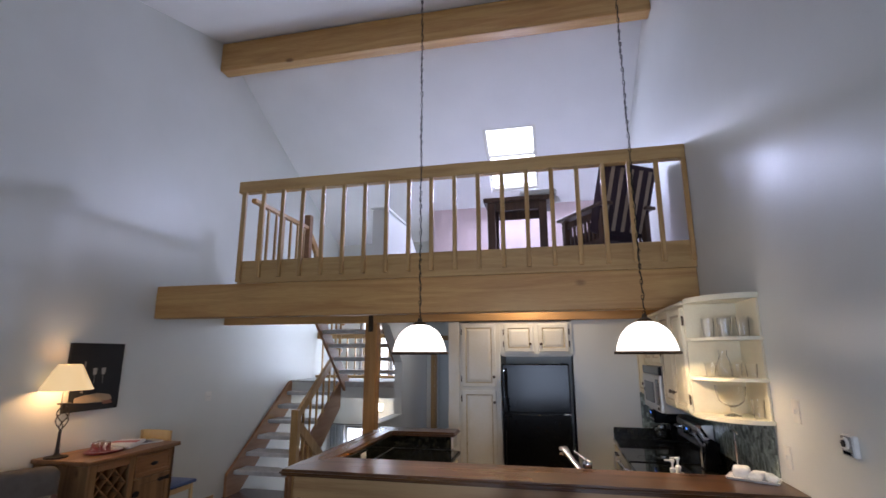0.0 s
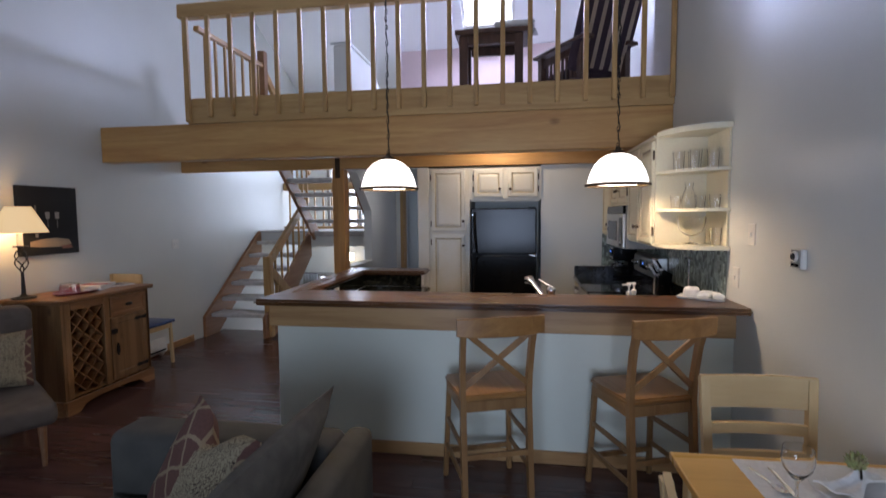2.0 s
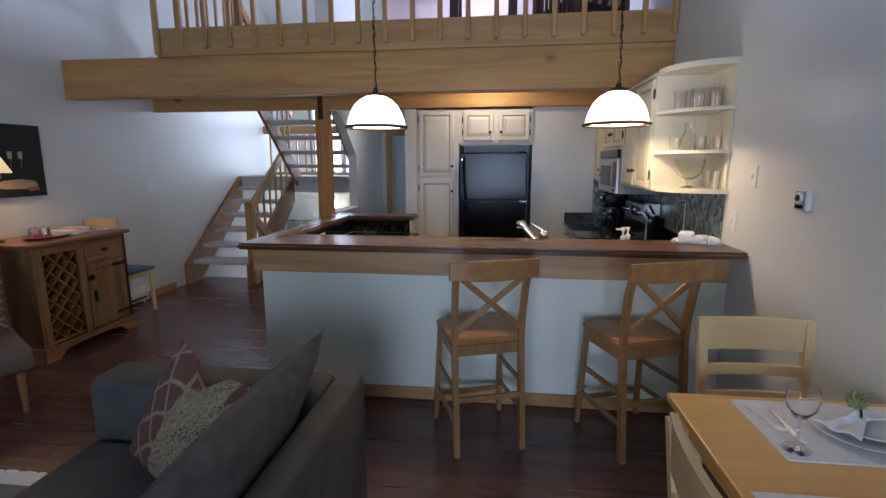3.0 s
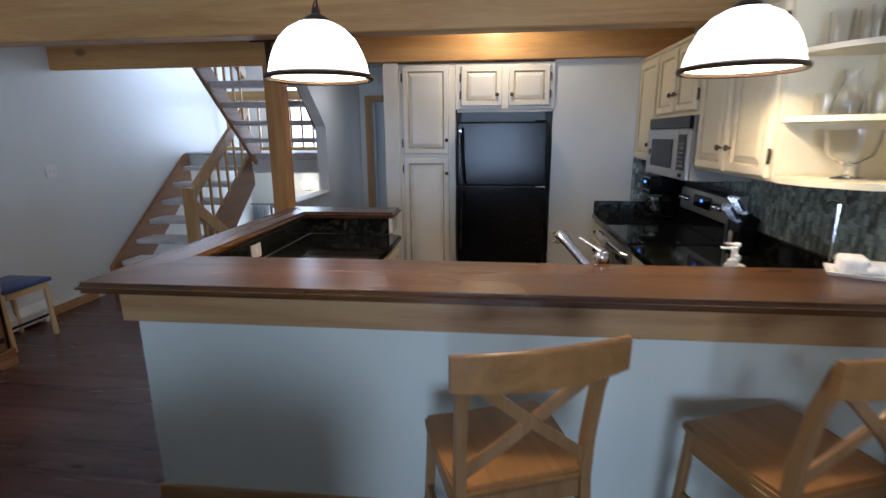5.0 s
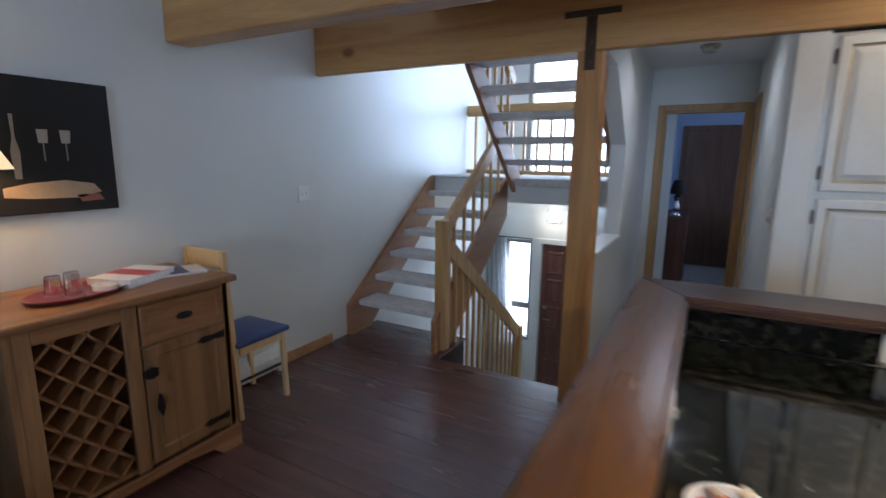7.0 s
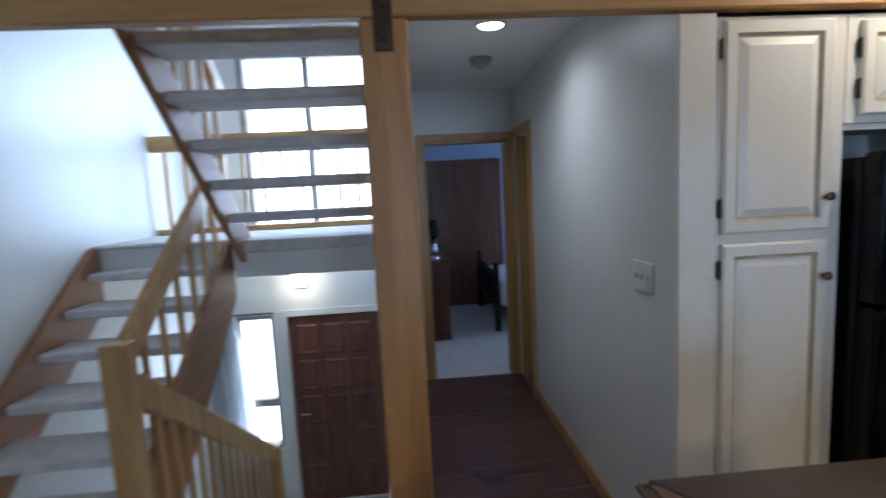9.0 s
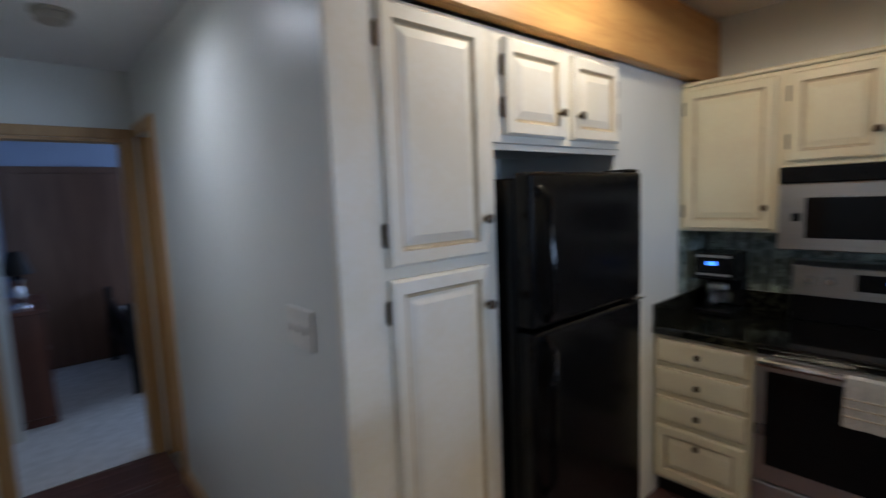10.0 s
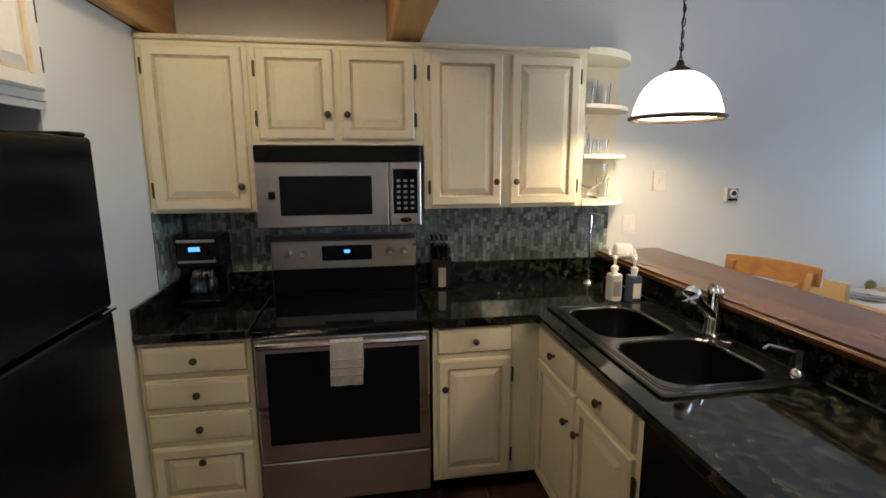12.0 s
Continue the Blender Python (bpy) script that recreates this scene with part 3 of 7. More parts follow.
r1 = railing("stair_railing", "pine stair railing with square newel and slim balusters", (-1.15, 7.4, 0))
part("newel", box(-1.19, -1.09, 7.36, 7.455, 0, 1.072, 0.006), POSTPINE, r1)
def rail_line(y):
    return 0.95 + (y - 7.45) * 0.70
part("handrail", beam_between((-1.15, 7.45, rail_line(7.45) + 0.04), (-1.15, 8.72, rail_line(8.72) + 0.05), 0.05, 0.12, bevel=0.006), POSTPINE, r1)
for k in range(6):
    y = 7.62 + 0.185 * k
    part("baluster", box(-1.162, -1.138, y - 0.012, y + 0.012, 0.16 + (y - 7.2) * 0.77, rail_line(y) + 0.02), POSTPINE, r1)
r2 = railing("stair_railing", "pine railing sloping down to the entry", (-1.09, 8.2, -1.4))
part("handrail", beam_between((-1.12, 7.45, 0.86), (-1.12, 9.20, -0.42), 0.05, 0.13, bevel=0.006), POSTPINE, r2)
for k in range(13):
    y = 7.60 + 0.125 * k
    z = 0.86 - (y - 7.45) * 0.731
    part("baluster", box(-1.132, -1.108, y - 0.012, y + 0.012, z - 0.98, z - 0.04), POSTPINE, r2)
part("newel", box(-1.165, -1.075, 9.18, 9.27, -1.60, -0.35, 0.006), POSTPINE, r2)
r3 = railing("landing_railing", "pine railing along the landing in front of the tall window", (-0.95, 9.66, 1.37))
part("top_rail", box(-2.03, -0.035, 9.63, 9.69, 2.06, 2.19, 0.008), RAILPINE, r3)
part("bottom_rail", box(-2.03, -0.035, 9.635, 9.685, 1.372, 1.42, 0.006), RAILPINE, r3)
for k in range(13):
    x = -1.92 + 0.158 * k
    part("baluster", box(x - 0.013, x + 0.013, 9.648, 9.674, 1.42, 2.06), POSTPINE, r3)
r4 = railing("loft_railing", "pale pine loft railing with slim balusters over the rim board", (1.2, 5.8, LOFT))
part("top_rail", box(-1.09, RIGHT, 5.765, 5.855, 3.50, 3.63, 0.008), RAILPINE, r4)
n = 19
for k in range(n + 1):
    x = -1.005 + 4.40 * k / n
    w = 0.02 if k else 0.026
    part("baluster", box(x - w, x + w, 5.748, 5.784, 2.52 if k == 0 else 2.56, 3.50, 0.006), POSTPINE, r4)
r5 = railing("loft_railing", "pine railing along the open side of the loft", (-1.0, 6.5, LOFT))
part("top_rail", box(-1.06, -1.0, 5.96, 7.20, 3.45, 3.50, 0.006), PINE_Y, r5)
for k in range(7):
    y = 6.10 + 0.17 * k
    part("baluster", box(-1.042, -1.018, y - 0.012, y + 0.012, LOFT, 3.45), POSTPINE, r5)
part("newel", box(-1.08, -0.99, 7.20, 7.29, 2.3, 3.66, 0.006), DARKRAIL, r5)
part("handrail", beam_between((-1.035, 7.29, 3.40), (-1.035, 8.55, 2.26), 0.05, 0.10, bevel=0.006), PINE_Y, r5)
for k in range(7):
    y = 7.45 + 0.16 * k
    z = 3.40 - (y - 7.29) * 0.905
    part("baluster", box(-1.032, -1.008, y - 0.012, y + 0.012, z - 0.92, z - 0.03), POSTPINE, r5)
structure("wall_loft_knee", prism([(7.2, LOFT), (7.2, 3.66), (8.2, 3.66), (9.3, 2.98), (9.60, 2.98), (9.60, LOFT)], face_x(-0.08), 0.19), PAINT, "low white wall beside the loft stairs", "wall")
structure("trim_loft_cap", box(-0.11, 0.14, 7.17, 8.22, 3.66, 3.69, 0.006), PAINT, "flat cap of the low loft wall", "trim")

# ---- bar and kitchen ----
structure("wall_bar_front", box(0.50, RIGHT, 4.535, 4.66, 0, 1.03), mat("bar_wall_paint", (0.74, 0.76, 0.65), 0.42, second=(0.69, 0.715, 0.605), scale=1.5, fine=150, bump=0.12),
          "painted half wall under the bar", "wall")
structure("wall_bar_side", box(0.50, 0.625, 4.66, 6.17, 0, 1.03), PAINT, "painted half wall under the bar's side", "wall")
structure("wall_bar_return", box(0.625, 1.21, 6.05, 6.17, 0, 1.03), PAINT, "painted half wall under the bar's short return", "wall")
structure("baseboard_bar", box(0.485, RIGHT - 0.02, 4.518, 4.534, 0, 0.085, 0.004), APRON, "plain pine baseboard", "baseboard")
structure("trim_bar_apron", box(0.455, RIGHT - 0.001, 4.505, 4.534, 0.855, 1.03, 0.004), APRON, "oak apron board under the bar top", "trim")
structure("trim_bar_apron_side", box(0.455, 0.499, 4.535, 6.17, 0.855, 1.03, 0.004), PINE_Y, "oak apron board under the bar top", "trim")
structure("trim_bar_apron_end", box(1.211, 1.235, 6.03, 6.19, 0.92, 1.03, 0.003), PLASTIC, "pale end board of the bar return", "trim")
bar = thing("bar_counter", "varnished dark reddish-brown wooden bar top with rounded edges", "bar top", (1.9, 4.5, 1.03))
def slab(pts, z0, z1, seams=(), b=0.016):
    bm = prism(pts, face_z(z0), z1 - z0)
    k = len(pts)
    ends = [{tuple(round(c, 4) for c in pts[i]), tuple(round(c, 4) for c in pts[(i + 1) % k])} for i in range(k) if i not in seams]
    def outer(e):
        return abs(e.verts[0].co.z - e.verts[1].co.z) < 1e-6 and {tuple(round(c, 4) for c in v.co.xy) for v in e.verts} in ends
    bmesh.ops.bevel(bm, geom=[e for e in bm.edges if outer(e)], offset=b, segments=3, affect='EDGES')
    return bm
part("front_top", slab([(0.458, 4.312), (RIGHT - 0.002, 4.31), (RIGHT - 0.002, 4.745), (0.657, 4.745)], 1.03, 1.071, (1, 3)), BARTOP_X, bar)
part("side_top", slab([(0.456, 4.318), (0.655, 4.748), (0.655, 5.95), (0.45, 6.22)], 1.03, 1.0705, (0, 2)), BARTOP_Y, bar)
part("return_top", slab([(0.455, 6.22), (0.657, 5.953), (1.265, 5.953), (1.265, 6.22)], 1.03, 1.071, (0,)), BARTOP_X, bar)

ctop = thing("granite_counter", "polished black-green granite worktop", "worktop", (2.0, 5.0, 0.87))
def gslab(x0, x1, y0, y1):
    return box(x0, x1, y0, y1, 0.87, 0.91, 0.009, seg=2)
SX0, SX1, SY0, SY1 = 1.955, 2.80, 4.80, 5.24
def worktop(rects, hole):
    """One slab over several rectangles with a cut-out; its upper edges are eased."""
    bm = bmesh.new()
    xs = sorted({v for r in rects + [hole] for v in r[:2]})
    ys = sorted({v for r in rects + [hole] for v in r[2:]})
    def covers(r, x, y):
        return r[0] < x < r[1] and r[2] < y < r[3]
    for a, b in zip(xs, xs[1:]):
        for c, d in zip(ys, ys[1:]):
            x, y = (a + b) / 2, (c + d) / 2
            if any(covers(r, x, y) for r in rects) and not covers(hole, x, y):
                prism([(a, c), (b, c), (b, d), (a, d)], face_z(0.87), 0.04, bm)
    bmesh.ops.remove_doubles(bm, verts=bm.verts, dist=1e-5)
    seen = {}
    for f in bm.faces:
        seen.setdefault(tuple(round(c, 4) for c in f.calc_center_median()), []).append(f)
    bmesh.ops.delete(bm, geom=[f for fs in seen.values() if len(fs) > 1 for f in fs], context='FACES')
    bmesh.ops.recalc_face_normals(bm, faces=bm.faces)
    bmesh.ops.dissolve_limit(bm, angle_limit=0.01, verts=bm.verts, edges=bm.edges)
    sharp = [e for e in bm.edges if len(e.link_faces) == 2 and e.calc_face_angle() > 1.0 and abs(e.verts[0].co.z - e.verts[1].co.z) < 1e-6]
    bmesh.ops.bevel(bm, geom=sharp, offset=0.008, segments=2, affect='EDGES')
    return bm
part("top", worktop([(0.652, 1.30, 4.69, 6.02), (1.30, RIGHT - 0.002, 4.69, 5.345), (2.745, RIGHT - 0.002, 5.345, 5.825)], (SX0, SX1, SY0, SY1)), GRANITE, ctop)
ct2 = thing("granite_counter", "short polished black granite worktop beside the range", "worktop", (3.05, 6.8, 0.87))
part("top", gslab(2.755, RIGHT - 0.002, 6.592, 7.043), GRANITE, ct2)
part("backsplash", box(RIGHT - 0.022, RIGHT - 0.001, 6.592, 7.02, 0.911, 1.02, 0.003), GRANITE, ct2)
part("side_splash", box(2.765, RIGHT - 0.001, 7.022, 7.043, 0.911, 1.02, 0.003), GRANITE, ct2)
part("backsplash", box(RIGHT - 0.022, RIGHT - 0.001, 4.69, 5.825, 0.911, 1.03, 0.003), GRANITE, ctop)
part("bar_splash", box(0.652, RIGHT - 0.023, 4.663, 4.685, 0.911, 1.028, 0.002), GRANITE, ctop)
part("side_splash", box(0.628, 0.65, 4.69, 6.048, 0.911, 1.028, 0.002), GRANITE, ctop)
part("return_splash", box(0.652, 1.21, 6.022, 6.046, 0.911, 1.028, 0.002), GRANITE, ctop)


def knob(parent, m, u, v):
    bm = lathe([(0, 0), (0.006, 0), (0.006, 0.012), (0.012, 0.016), (0.016, 0.022), (0.014, 0.029), (0.006, 0.033), (0, 0.034)], (0, 0, 0), 12)
    bm.transform(m @ Matrix.Translation((u, v, 0.02)))
    part("knob", bm, BRONZE, parent, "dark bronze knob", smooth=True)


def hinge(parent, m, u, v):
    bm = box(u - 0.007, u + 0.007, v - 0.03, v + 0.03, 0.003, 0.012, 0.003)
    tube([(u, v - 0.034, 0.012), (u, v + 0.034, 0.012)], 0.005, 6, bm)
    bm.transform(m)
    part("hinge", bm, BRONZE, parent, "dark bronze hinge")


def cab_door(cab, m, u, v, w, h, material, knob_at=None, hinge_side=0, nm="door"):
    d = part(nm, panel(w, h, RAISED if min(w, h) > 0.2 else SLIM, m @ Matrix.Translation((u, v, 0)), glaze=(3, 4, 5) if min(w, h) > 0.2 else (1,)), [material, GLAZE], cab)
    if knob_at:
        knob(d, m, u + knob_at[0], v + knob_at[1])
    if hinge_side:
        hu = u - 0.006 if hinge_side < 0 else u + w + 0.006
        for hv in (v + 0.09, v + h - 0.09):
            hinge(d, m, hu, hv)
    return d


def carcass(cab, m, u0, u1, v0, v1, depth, material):
    bm = box(u0, u1, v0, v1, -depth, 0, 0.002)
    bm.transform(m)
    part("body", bm, material, cab)


# wall cabinets on the right wall (u runs towards the viewer's right, from the back wall)
CX = 3.08
MX = face_mx(CX, 7.085, 0)
dep = RIGHT - CX - 0.002
def upper_cab(label, u0, u1, v0, v1, doors):
    cab = thing("wall_cabinet", label, "cabinet", (CX + 0.17, 7.085 - (u0 + u1) / 2, v0), "cream wall cabinets")
    carcass(cab, MX, u0, u1, v0, v1, dep, CREAM)
    for d in doors:
        cab_door(cab, MX, *d)
    return cab


TOP = 2.115
upper_cab("cream glazed wall cabinet with one raised-panel door", 0.04, 0.492, 1.37, TOP, [(0.065, 1.385, 0.405, 0.71, CREAM, (0.375, 0.105), -1)])
upper_cab("short cream wall cabinet over the microwave with two doors", 0.493, 1.272, 1.675, TOP,
          [(0.525, 1.70, 0.335, 0.395, CREAM, (0.308, 0.11), -1), (0.893, 1.70, 0.335, 0.395, CREAM, (0.028, 0.11), 1)])
upper_cab("tall cream wall cabinet with two raised-panel doors", 1.273, 2.085, 1.37, TOP,
          [(1.305, 1.385, 0.35, 0.71, CREAM, (0.322, 0.115), -1), (1.698, 1.385, 0.35, 0.71, CREAM, (0.028, 0.115), 1)])
structure("trim_cabinet_top", box(CX - 0.02, RIGHT - 0.001, 5.0, 7.043, TOP + 0.001, TOP + 0.022, 0.006), CREAM, "cream top moulding of the wall cabinets", "trim")
# open quarter-round end shelf
shelf = thing("corner_shelf", "cream open end shelf with three quarter-round boards", "shelf", (3.25, 4.83, 1.37), "cream wall cabinets")
def quarter(z0, z1, r=0.34):
    pts = [(RIGHT - 0.002, 4.996)] + [(RIGHT - 0.002 - r * math.cos(a), 4.996 - (r + 0.03) * math.sin(a)) for a in [math.pi / 2 * k / 12 for k in range(13)]]
    return prism(pts, face_z(z0), z1 - z0, bevel=0.003)
for z0, z1, nm in ((1.37, 1.395, "board"), (1.612, 1.632, "board"), (1.862, 1.882, "board"), (2.115, 2.15, "top")):
    part(nm, quarter(z0, z1), CREAM, shelf)
part("back_panel", box(RIGHT - 0.014, RIGHT - 0.002, 4.65, 4.995, 1.396, 2.115), CREAM, shelf)

# base cabinets
BX = 2.785
MB = face_mx(BX, 7.085, 0)
def base_cab(label, u0, u1, m, depth, fronts, v1=0.869, rail=False):
    o = m @ Vector(((u0 + u1) / 2, 0.0, -depth / 2))
    cab = thing("base_cabinet", label, "cabinet", tuple(o), "cream base cabinets")
    carcass(cab, m, u0, u1, 0.10, v1, depth, CREAM)
    bm = box(u0, u1, 0, 0.099, -depth, -0.06)
    bm.transform(m)
    part("toe_kick", bm, IRON, cab)
    if rail:
        bm = box(u0, u1, v1, 0.869, -0.02, 0, 0.001)
        bm.transform(m)
        part("top_rail", bm, CREAM, cab)
    for f in fronts:
        cab_door(cab, m, *f)
    return cab


dr = [(0.062, v, 0.41, h) for v, h in ((0.732, 0.12), (0.578, 0.124), (0.424, 0.124), (0.12, 0.275))]
base_cab("cream base cabinet with four drawers", 0.043, 0.49, MB, 0.63, [(u, v, w, h, CREAM, (w / 2, h / 2 if h < 0.2 else h - 0.06), 0, "drawer") for u, v, w, h in dr])
base_cab("narrow cream base cabinet with a drawer and a door", 1.268, 1.74, MB, 0.63,
         [(1.29, 0.74, 0.345, 0.118, CREAM, (0.17, 0.059), 0, "drawer"), (1.29, 0.12, 0.345, 0.59, CREAM, (0.03, 0.46), 1)])
MS = face_py(5.31, 2.78, 0)
base_cab("cream sink cabinet with two doors and false drawer fronts", 0.0, 0.86, MS, 0.64,
         [(0.03, 0.725, 0.39, 0.13, CREAM, (0.195, 0.065), 0, "drawer"), (0.44, 0.725, 0.39, 0.13, CREAM, (0.195, 0.065), 0, "drawer"),
          (0.03, 0.12, 0.39, 0.585, CREAM, (0.35, 0.46), -1), (0.44, 0.12, 0.39, 0.585, CREAM, (0.04, 0.46), 1)], v1=0.70, rail=True)
structure("trim_cabinet_filler", box(2.787, 2.812, 5.290, 5.344, 0.10, 0.868, 0.001), CREAM, "cream filler strip in the corner of the base cabinets", "trim")
dw = thing("dishwasher", "black built-in dishwasher under the granite worktop", "dishwasher", (1.61, 5.0, 0))
part("body", box(1.315, 1.912, 4.70, 5.29, 0.10, 0.868), BLACKGLOSS, dw)
part("door", box(1.318, 1.909, 5.291, 5.325, 0.14, 0.86, 0.008), BLACKGLOSS, dw)
part("base", box(1.33, 1.90, 4.75, 5.24, 0, 0.099), IRON, dw)
sidecab = thing("base_cabinet", "cream base cabinet under the bar's side worktop", "cabinet", (0.96, 5.4, 0), "cream base cabinets")
part("body", box(0.66, 1.27, 5.36, 6.0, 0.10, 0.869), CREAM, sidecab)
part("toe_kick", box(0.66, 1.21, 5.36, 6.0, 0, 0.099), IRON, sidecab)
MQ = face_x(1.271, 0, 0)
cab_door(sidecab, MQ, 5.39, 0.125, 0.57, 0.72, CREAM, (0.05, 0.6), 1)

# pantry and over-refrigerator cabinet
MP = face_y(7.02, 0, 0)
pantry = thing("pantry_cabinet", "tall white two-door pantry cabinet with dark hinges", "cabinet", (1.3, 7.3, 0), "white tall cabinets")
carcass(pantry, MP, 1.112, 1.588, 0.0, 2.14, 0.69, WHITECAB)
cab_door(pantry, MP, 1.142, 1.413, 0.392, 0.712, WHITECAB, (0.372, 0.115), -1)
cab_door(pantry, MP, 1.142, 0.11, 0.392, 1.268, WHITECAB, (0.372, 1.14), -1)
structure("trim_pantry_filler", box(0.982, 1.111, 7.0, 7.03, 0, 2.148, 0.003), WHITECAB, "white filler board beside the pantry", "trim")
over = thing("wall_cabinet", "white cabinet over the refrigerator with two small doors", "cabinet", (1.99, 7.3, 1.775), "white tall cabinets")
carcass(over, MP, 1.589, 2.391, 1.775, 2.14, 0.5, WHITECAB)
cab_door(over, MP, 1.635, 1.80, 0.335, 0.315, WHITECAB, (0.295, 0.09), -1)
cab_door(over, MP, 2.02, 1.80, 0.335, 0.315, WHITECAB, (0.03, 0.09), 1)
part("bottom_lip", box(1.60, 2.385, 7.03, 7.05, 1.752, 1.7745, 0.002), WHITECAB, over)

# refrigerator
fr = thing("refrigerator", "black top-freezer refrigerator with glossy doors", "refrigerator", (1.98, 7.2, 0))
part("body", box(1.615, 2.335, 6.965, 7.66, 0.03, 1.655, 0.006), BLACKGLOSS, fr)
part("base_grille", box(1.63, 2.32, 6.94, 6.964, 0.0, 0.09, 0.004), IRON, fr)
fz = part("freezer_door", box(1.61, 2.34, 6.89, 6.962, 1.155, 1.672, 0.014, seg=3), BLACKGLOSS, fr)
fd = part("fridge_door", box(1.61, 2.34, 6.89, 6.962, 0.10, 1.142, 0.014, seg=3), BLACKGLOSS, fr)
part("handle", tube([(1.655, 6.888, 1.62), (1.655, 6.850, 1.58), (1.66, 6.845, 1.35), (1.675, 6.852, 1.22), (1.68, 6.888, 1.18)], 0.014, 8), BLACKGLOSS, fz, smooth=True)
part("handle", tube([(1.68, 6.888, 1.12), (1.675, 6.852, 1.08), (1.66, 6.845, 0.95), (1.655, 6.850, 0.62), (1.655, 6.888, 0.58)], 0.014, 8), BLACKGLOSS, fd, smooth=True)
part("hinge_cap", box(2.24, 2.33, 6.90, 7.02, 1.672, 1.684, 0.004), BLACKGLOSS, fr)
part("hinge_bracket", box(2.26, 2.343, 6.882, 6.95, 1.143, 1.154, 0.002), CHROME, fr, "bright metal hinge bracket")
part("badge", box(1.63, 1.645, 6.886, 6.8895, 1.595, 1.612), CHROME, fz)

# range
BURNER = mat("burner_print", (0.035, 0.035, 0.036), 0.2, scale=20, fine=90)
rg = thing("range", "stainless steel electric range with a black glass top", "range", (3.05, 6.21, 0))
RY0, RY1 = 5.832, 6.586
part("body", box(2.80, 3.40, RY0, RY1, 0.05, 0.895, 0.003), BLACKGLOSS, rg)
part("cooktop", box(2.745, 3.33, RY0, RY1, 0.895, 0.917, 0.006), BLACKGLASS, rg)
bgd = part("backguard", prism([(3.30, 0.917), (3.41, 0.917), (3.41, 1.215), (3.33, 1.215), (3.305, 1.19)], Matrix(((1, 0, 0, 0), (0, 0, 1, RY0), (0, 1, 0, 0), (0, 0, 0, 1))), RY1 - RY0, bevel=0.004), STEEL, rg)
part("lower_glass", box(3.292, 3.299, RY0 + 0.005, RY1 - 0.005, 0.92, 1.045), BLACKGLASS, bgd)
part("display", box(3.294, 3.303, 6.07, 6.33, 1.085, 1.165, 0.002), BLACKGLASS, bgd)
part("clock", box(3.2925, 3.2938, 6.185, 6.215, 1.125, 1.142), BLUELED, bgd, "blue clock digits")
for ky in (6.505, 6.425, 5.975, 5.90):
    part("knob", tube([(3.303, ky, 1.125), (3.275, ky, 1.125), (3.262, ky, 1.125)], [0.022, 0.019, 0.013], 14), CHROME, bgd, smooth=True)
dr_ = part("oven_door", box(2.755, 2.799, RY0 + 0.003, RY1 - 0.003, 0.295, 0.865, 0.008, seg=2), STEEL, rg)
part("window", box(2.751, 2.7545, RY0 + 0.05, RY1 - 0.05, 0.375, 0.80, 0.001), BLACKGLASS, dr_)
part("handle", tube([(2.755, RY0 + 0.02, 0.83), (2.712, RY0 + 0.03, 0.845), (2.695, 6.05, 0.852), (2.695, 6.37, 0.852), (2.712, RY1 - 0.03, 0.845), (2.755, RY1 - 0.02, 0.83)], 0.015, 8), CHROME, dr_, smooth=True)
part("control_strip", box(2.757, 2.80, RY0, RY1, 0.868, 0.894, 0.004), BLACKGLOSS, rg)
part("drawer", box(2.757, 2.799, RY0 + 0.003, RY1 - 0.003, 0.08, 0.288, 0.008, seg=2), STEEL, rg)
for cy, cx_, r in ((6.38, 2.92, 0.10), (6.02, 2.92, 0.08), (6.38, 3.18, 0.08), (6.02, 3.18, 0.10)):
    bm = bmesh.new()
    bmesh.ops.create_circle(bm, segments=28, radius=r)
    bmesh.ops.extrude_edge_only(bm, edges=bm.edges[:])
    for v in bm.verts[28:]:
        v.co *= 0.97
    bm.transform(Matrix.Translation((cx_, cy, 0.9176)))
    part("burner_ring", bm, BURNER, rg)

# microwave
mw = thing("microwave", "stainless over-the-range microwave with black window", "microwave", (3.2, 6.21, 1.29))
part("body", box(3.06, 3.41, 5.83, 6.588, 1.295, 1.672, 0.003), GREYPLASTIC, mw)
part("vent_grille", box(3.035, 3.059, 5.832, 6.586, 1.60, 1.672, 0.006), BLACKGLOSS, mw)
md = part("door", box(3.03, 3.059, 5.985, 6.586, 1.297, 1.598, 0.006), STEEL, mw)
part("window", box(3.026, 3.0295, 6.065, 6.48, 1.355, 1.535, 0.002), BLACKGLASS, md)
part("latch_badge", box(3.026, 3.0295, 6.50, 6.53, 1.43, 1.465), BLACKGLASS, md)
mp_ = part("control_panel", box(3.03, 3.059, 5.832, 5.982, 1.297, 1.598, 0.006), STEEL, mw)
part("keypad", box(3.026, 3.0295, 5.85, 5.965, 1.355, 1.565, 0.002), BLACKGLASS, mp_)
for r in range(6):
    for c_ in range(3):
        part("key", box(3.0245, 3.0255, 5.868 + 0.032 * c_, 5.884 + 0.032 * c_, 1.375 + 0.026 * r, 1.386 + 0.026 * r), GREYPLASTIC, mp_)
button = lathe([(0, 0), (0.028, 0), (0.026, 0.006), (0, 0.008)], (0, 0, 0), 16)
button.transform(Matrix.Translation((3.0298, 5.907, 1.325)) @ Matrix.Rotation(-math.pi / 2, 4, 'Y') @ Matrix.Diagonal((0.45, 1, 1, 1)))
part("release_button", button, BLACKGLOSS, mp_)

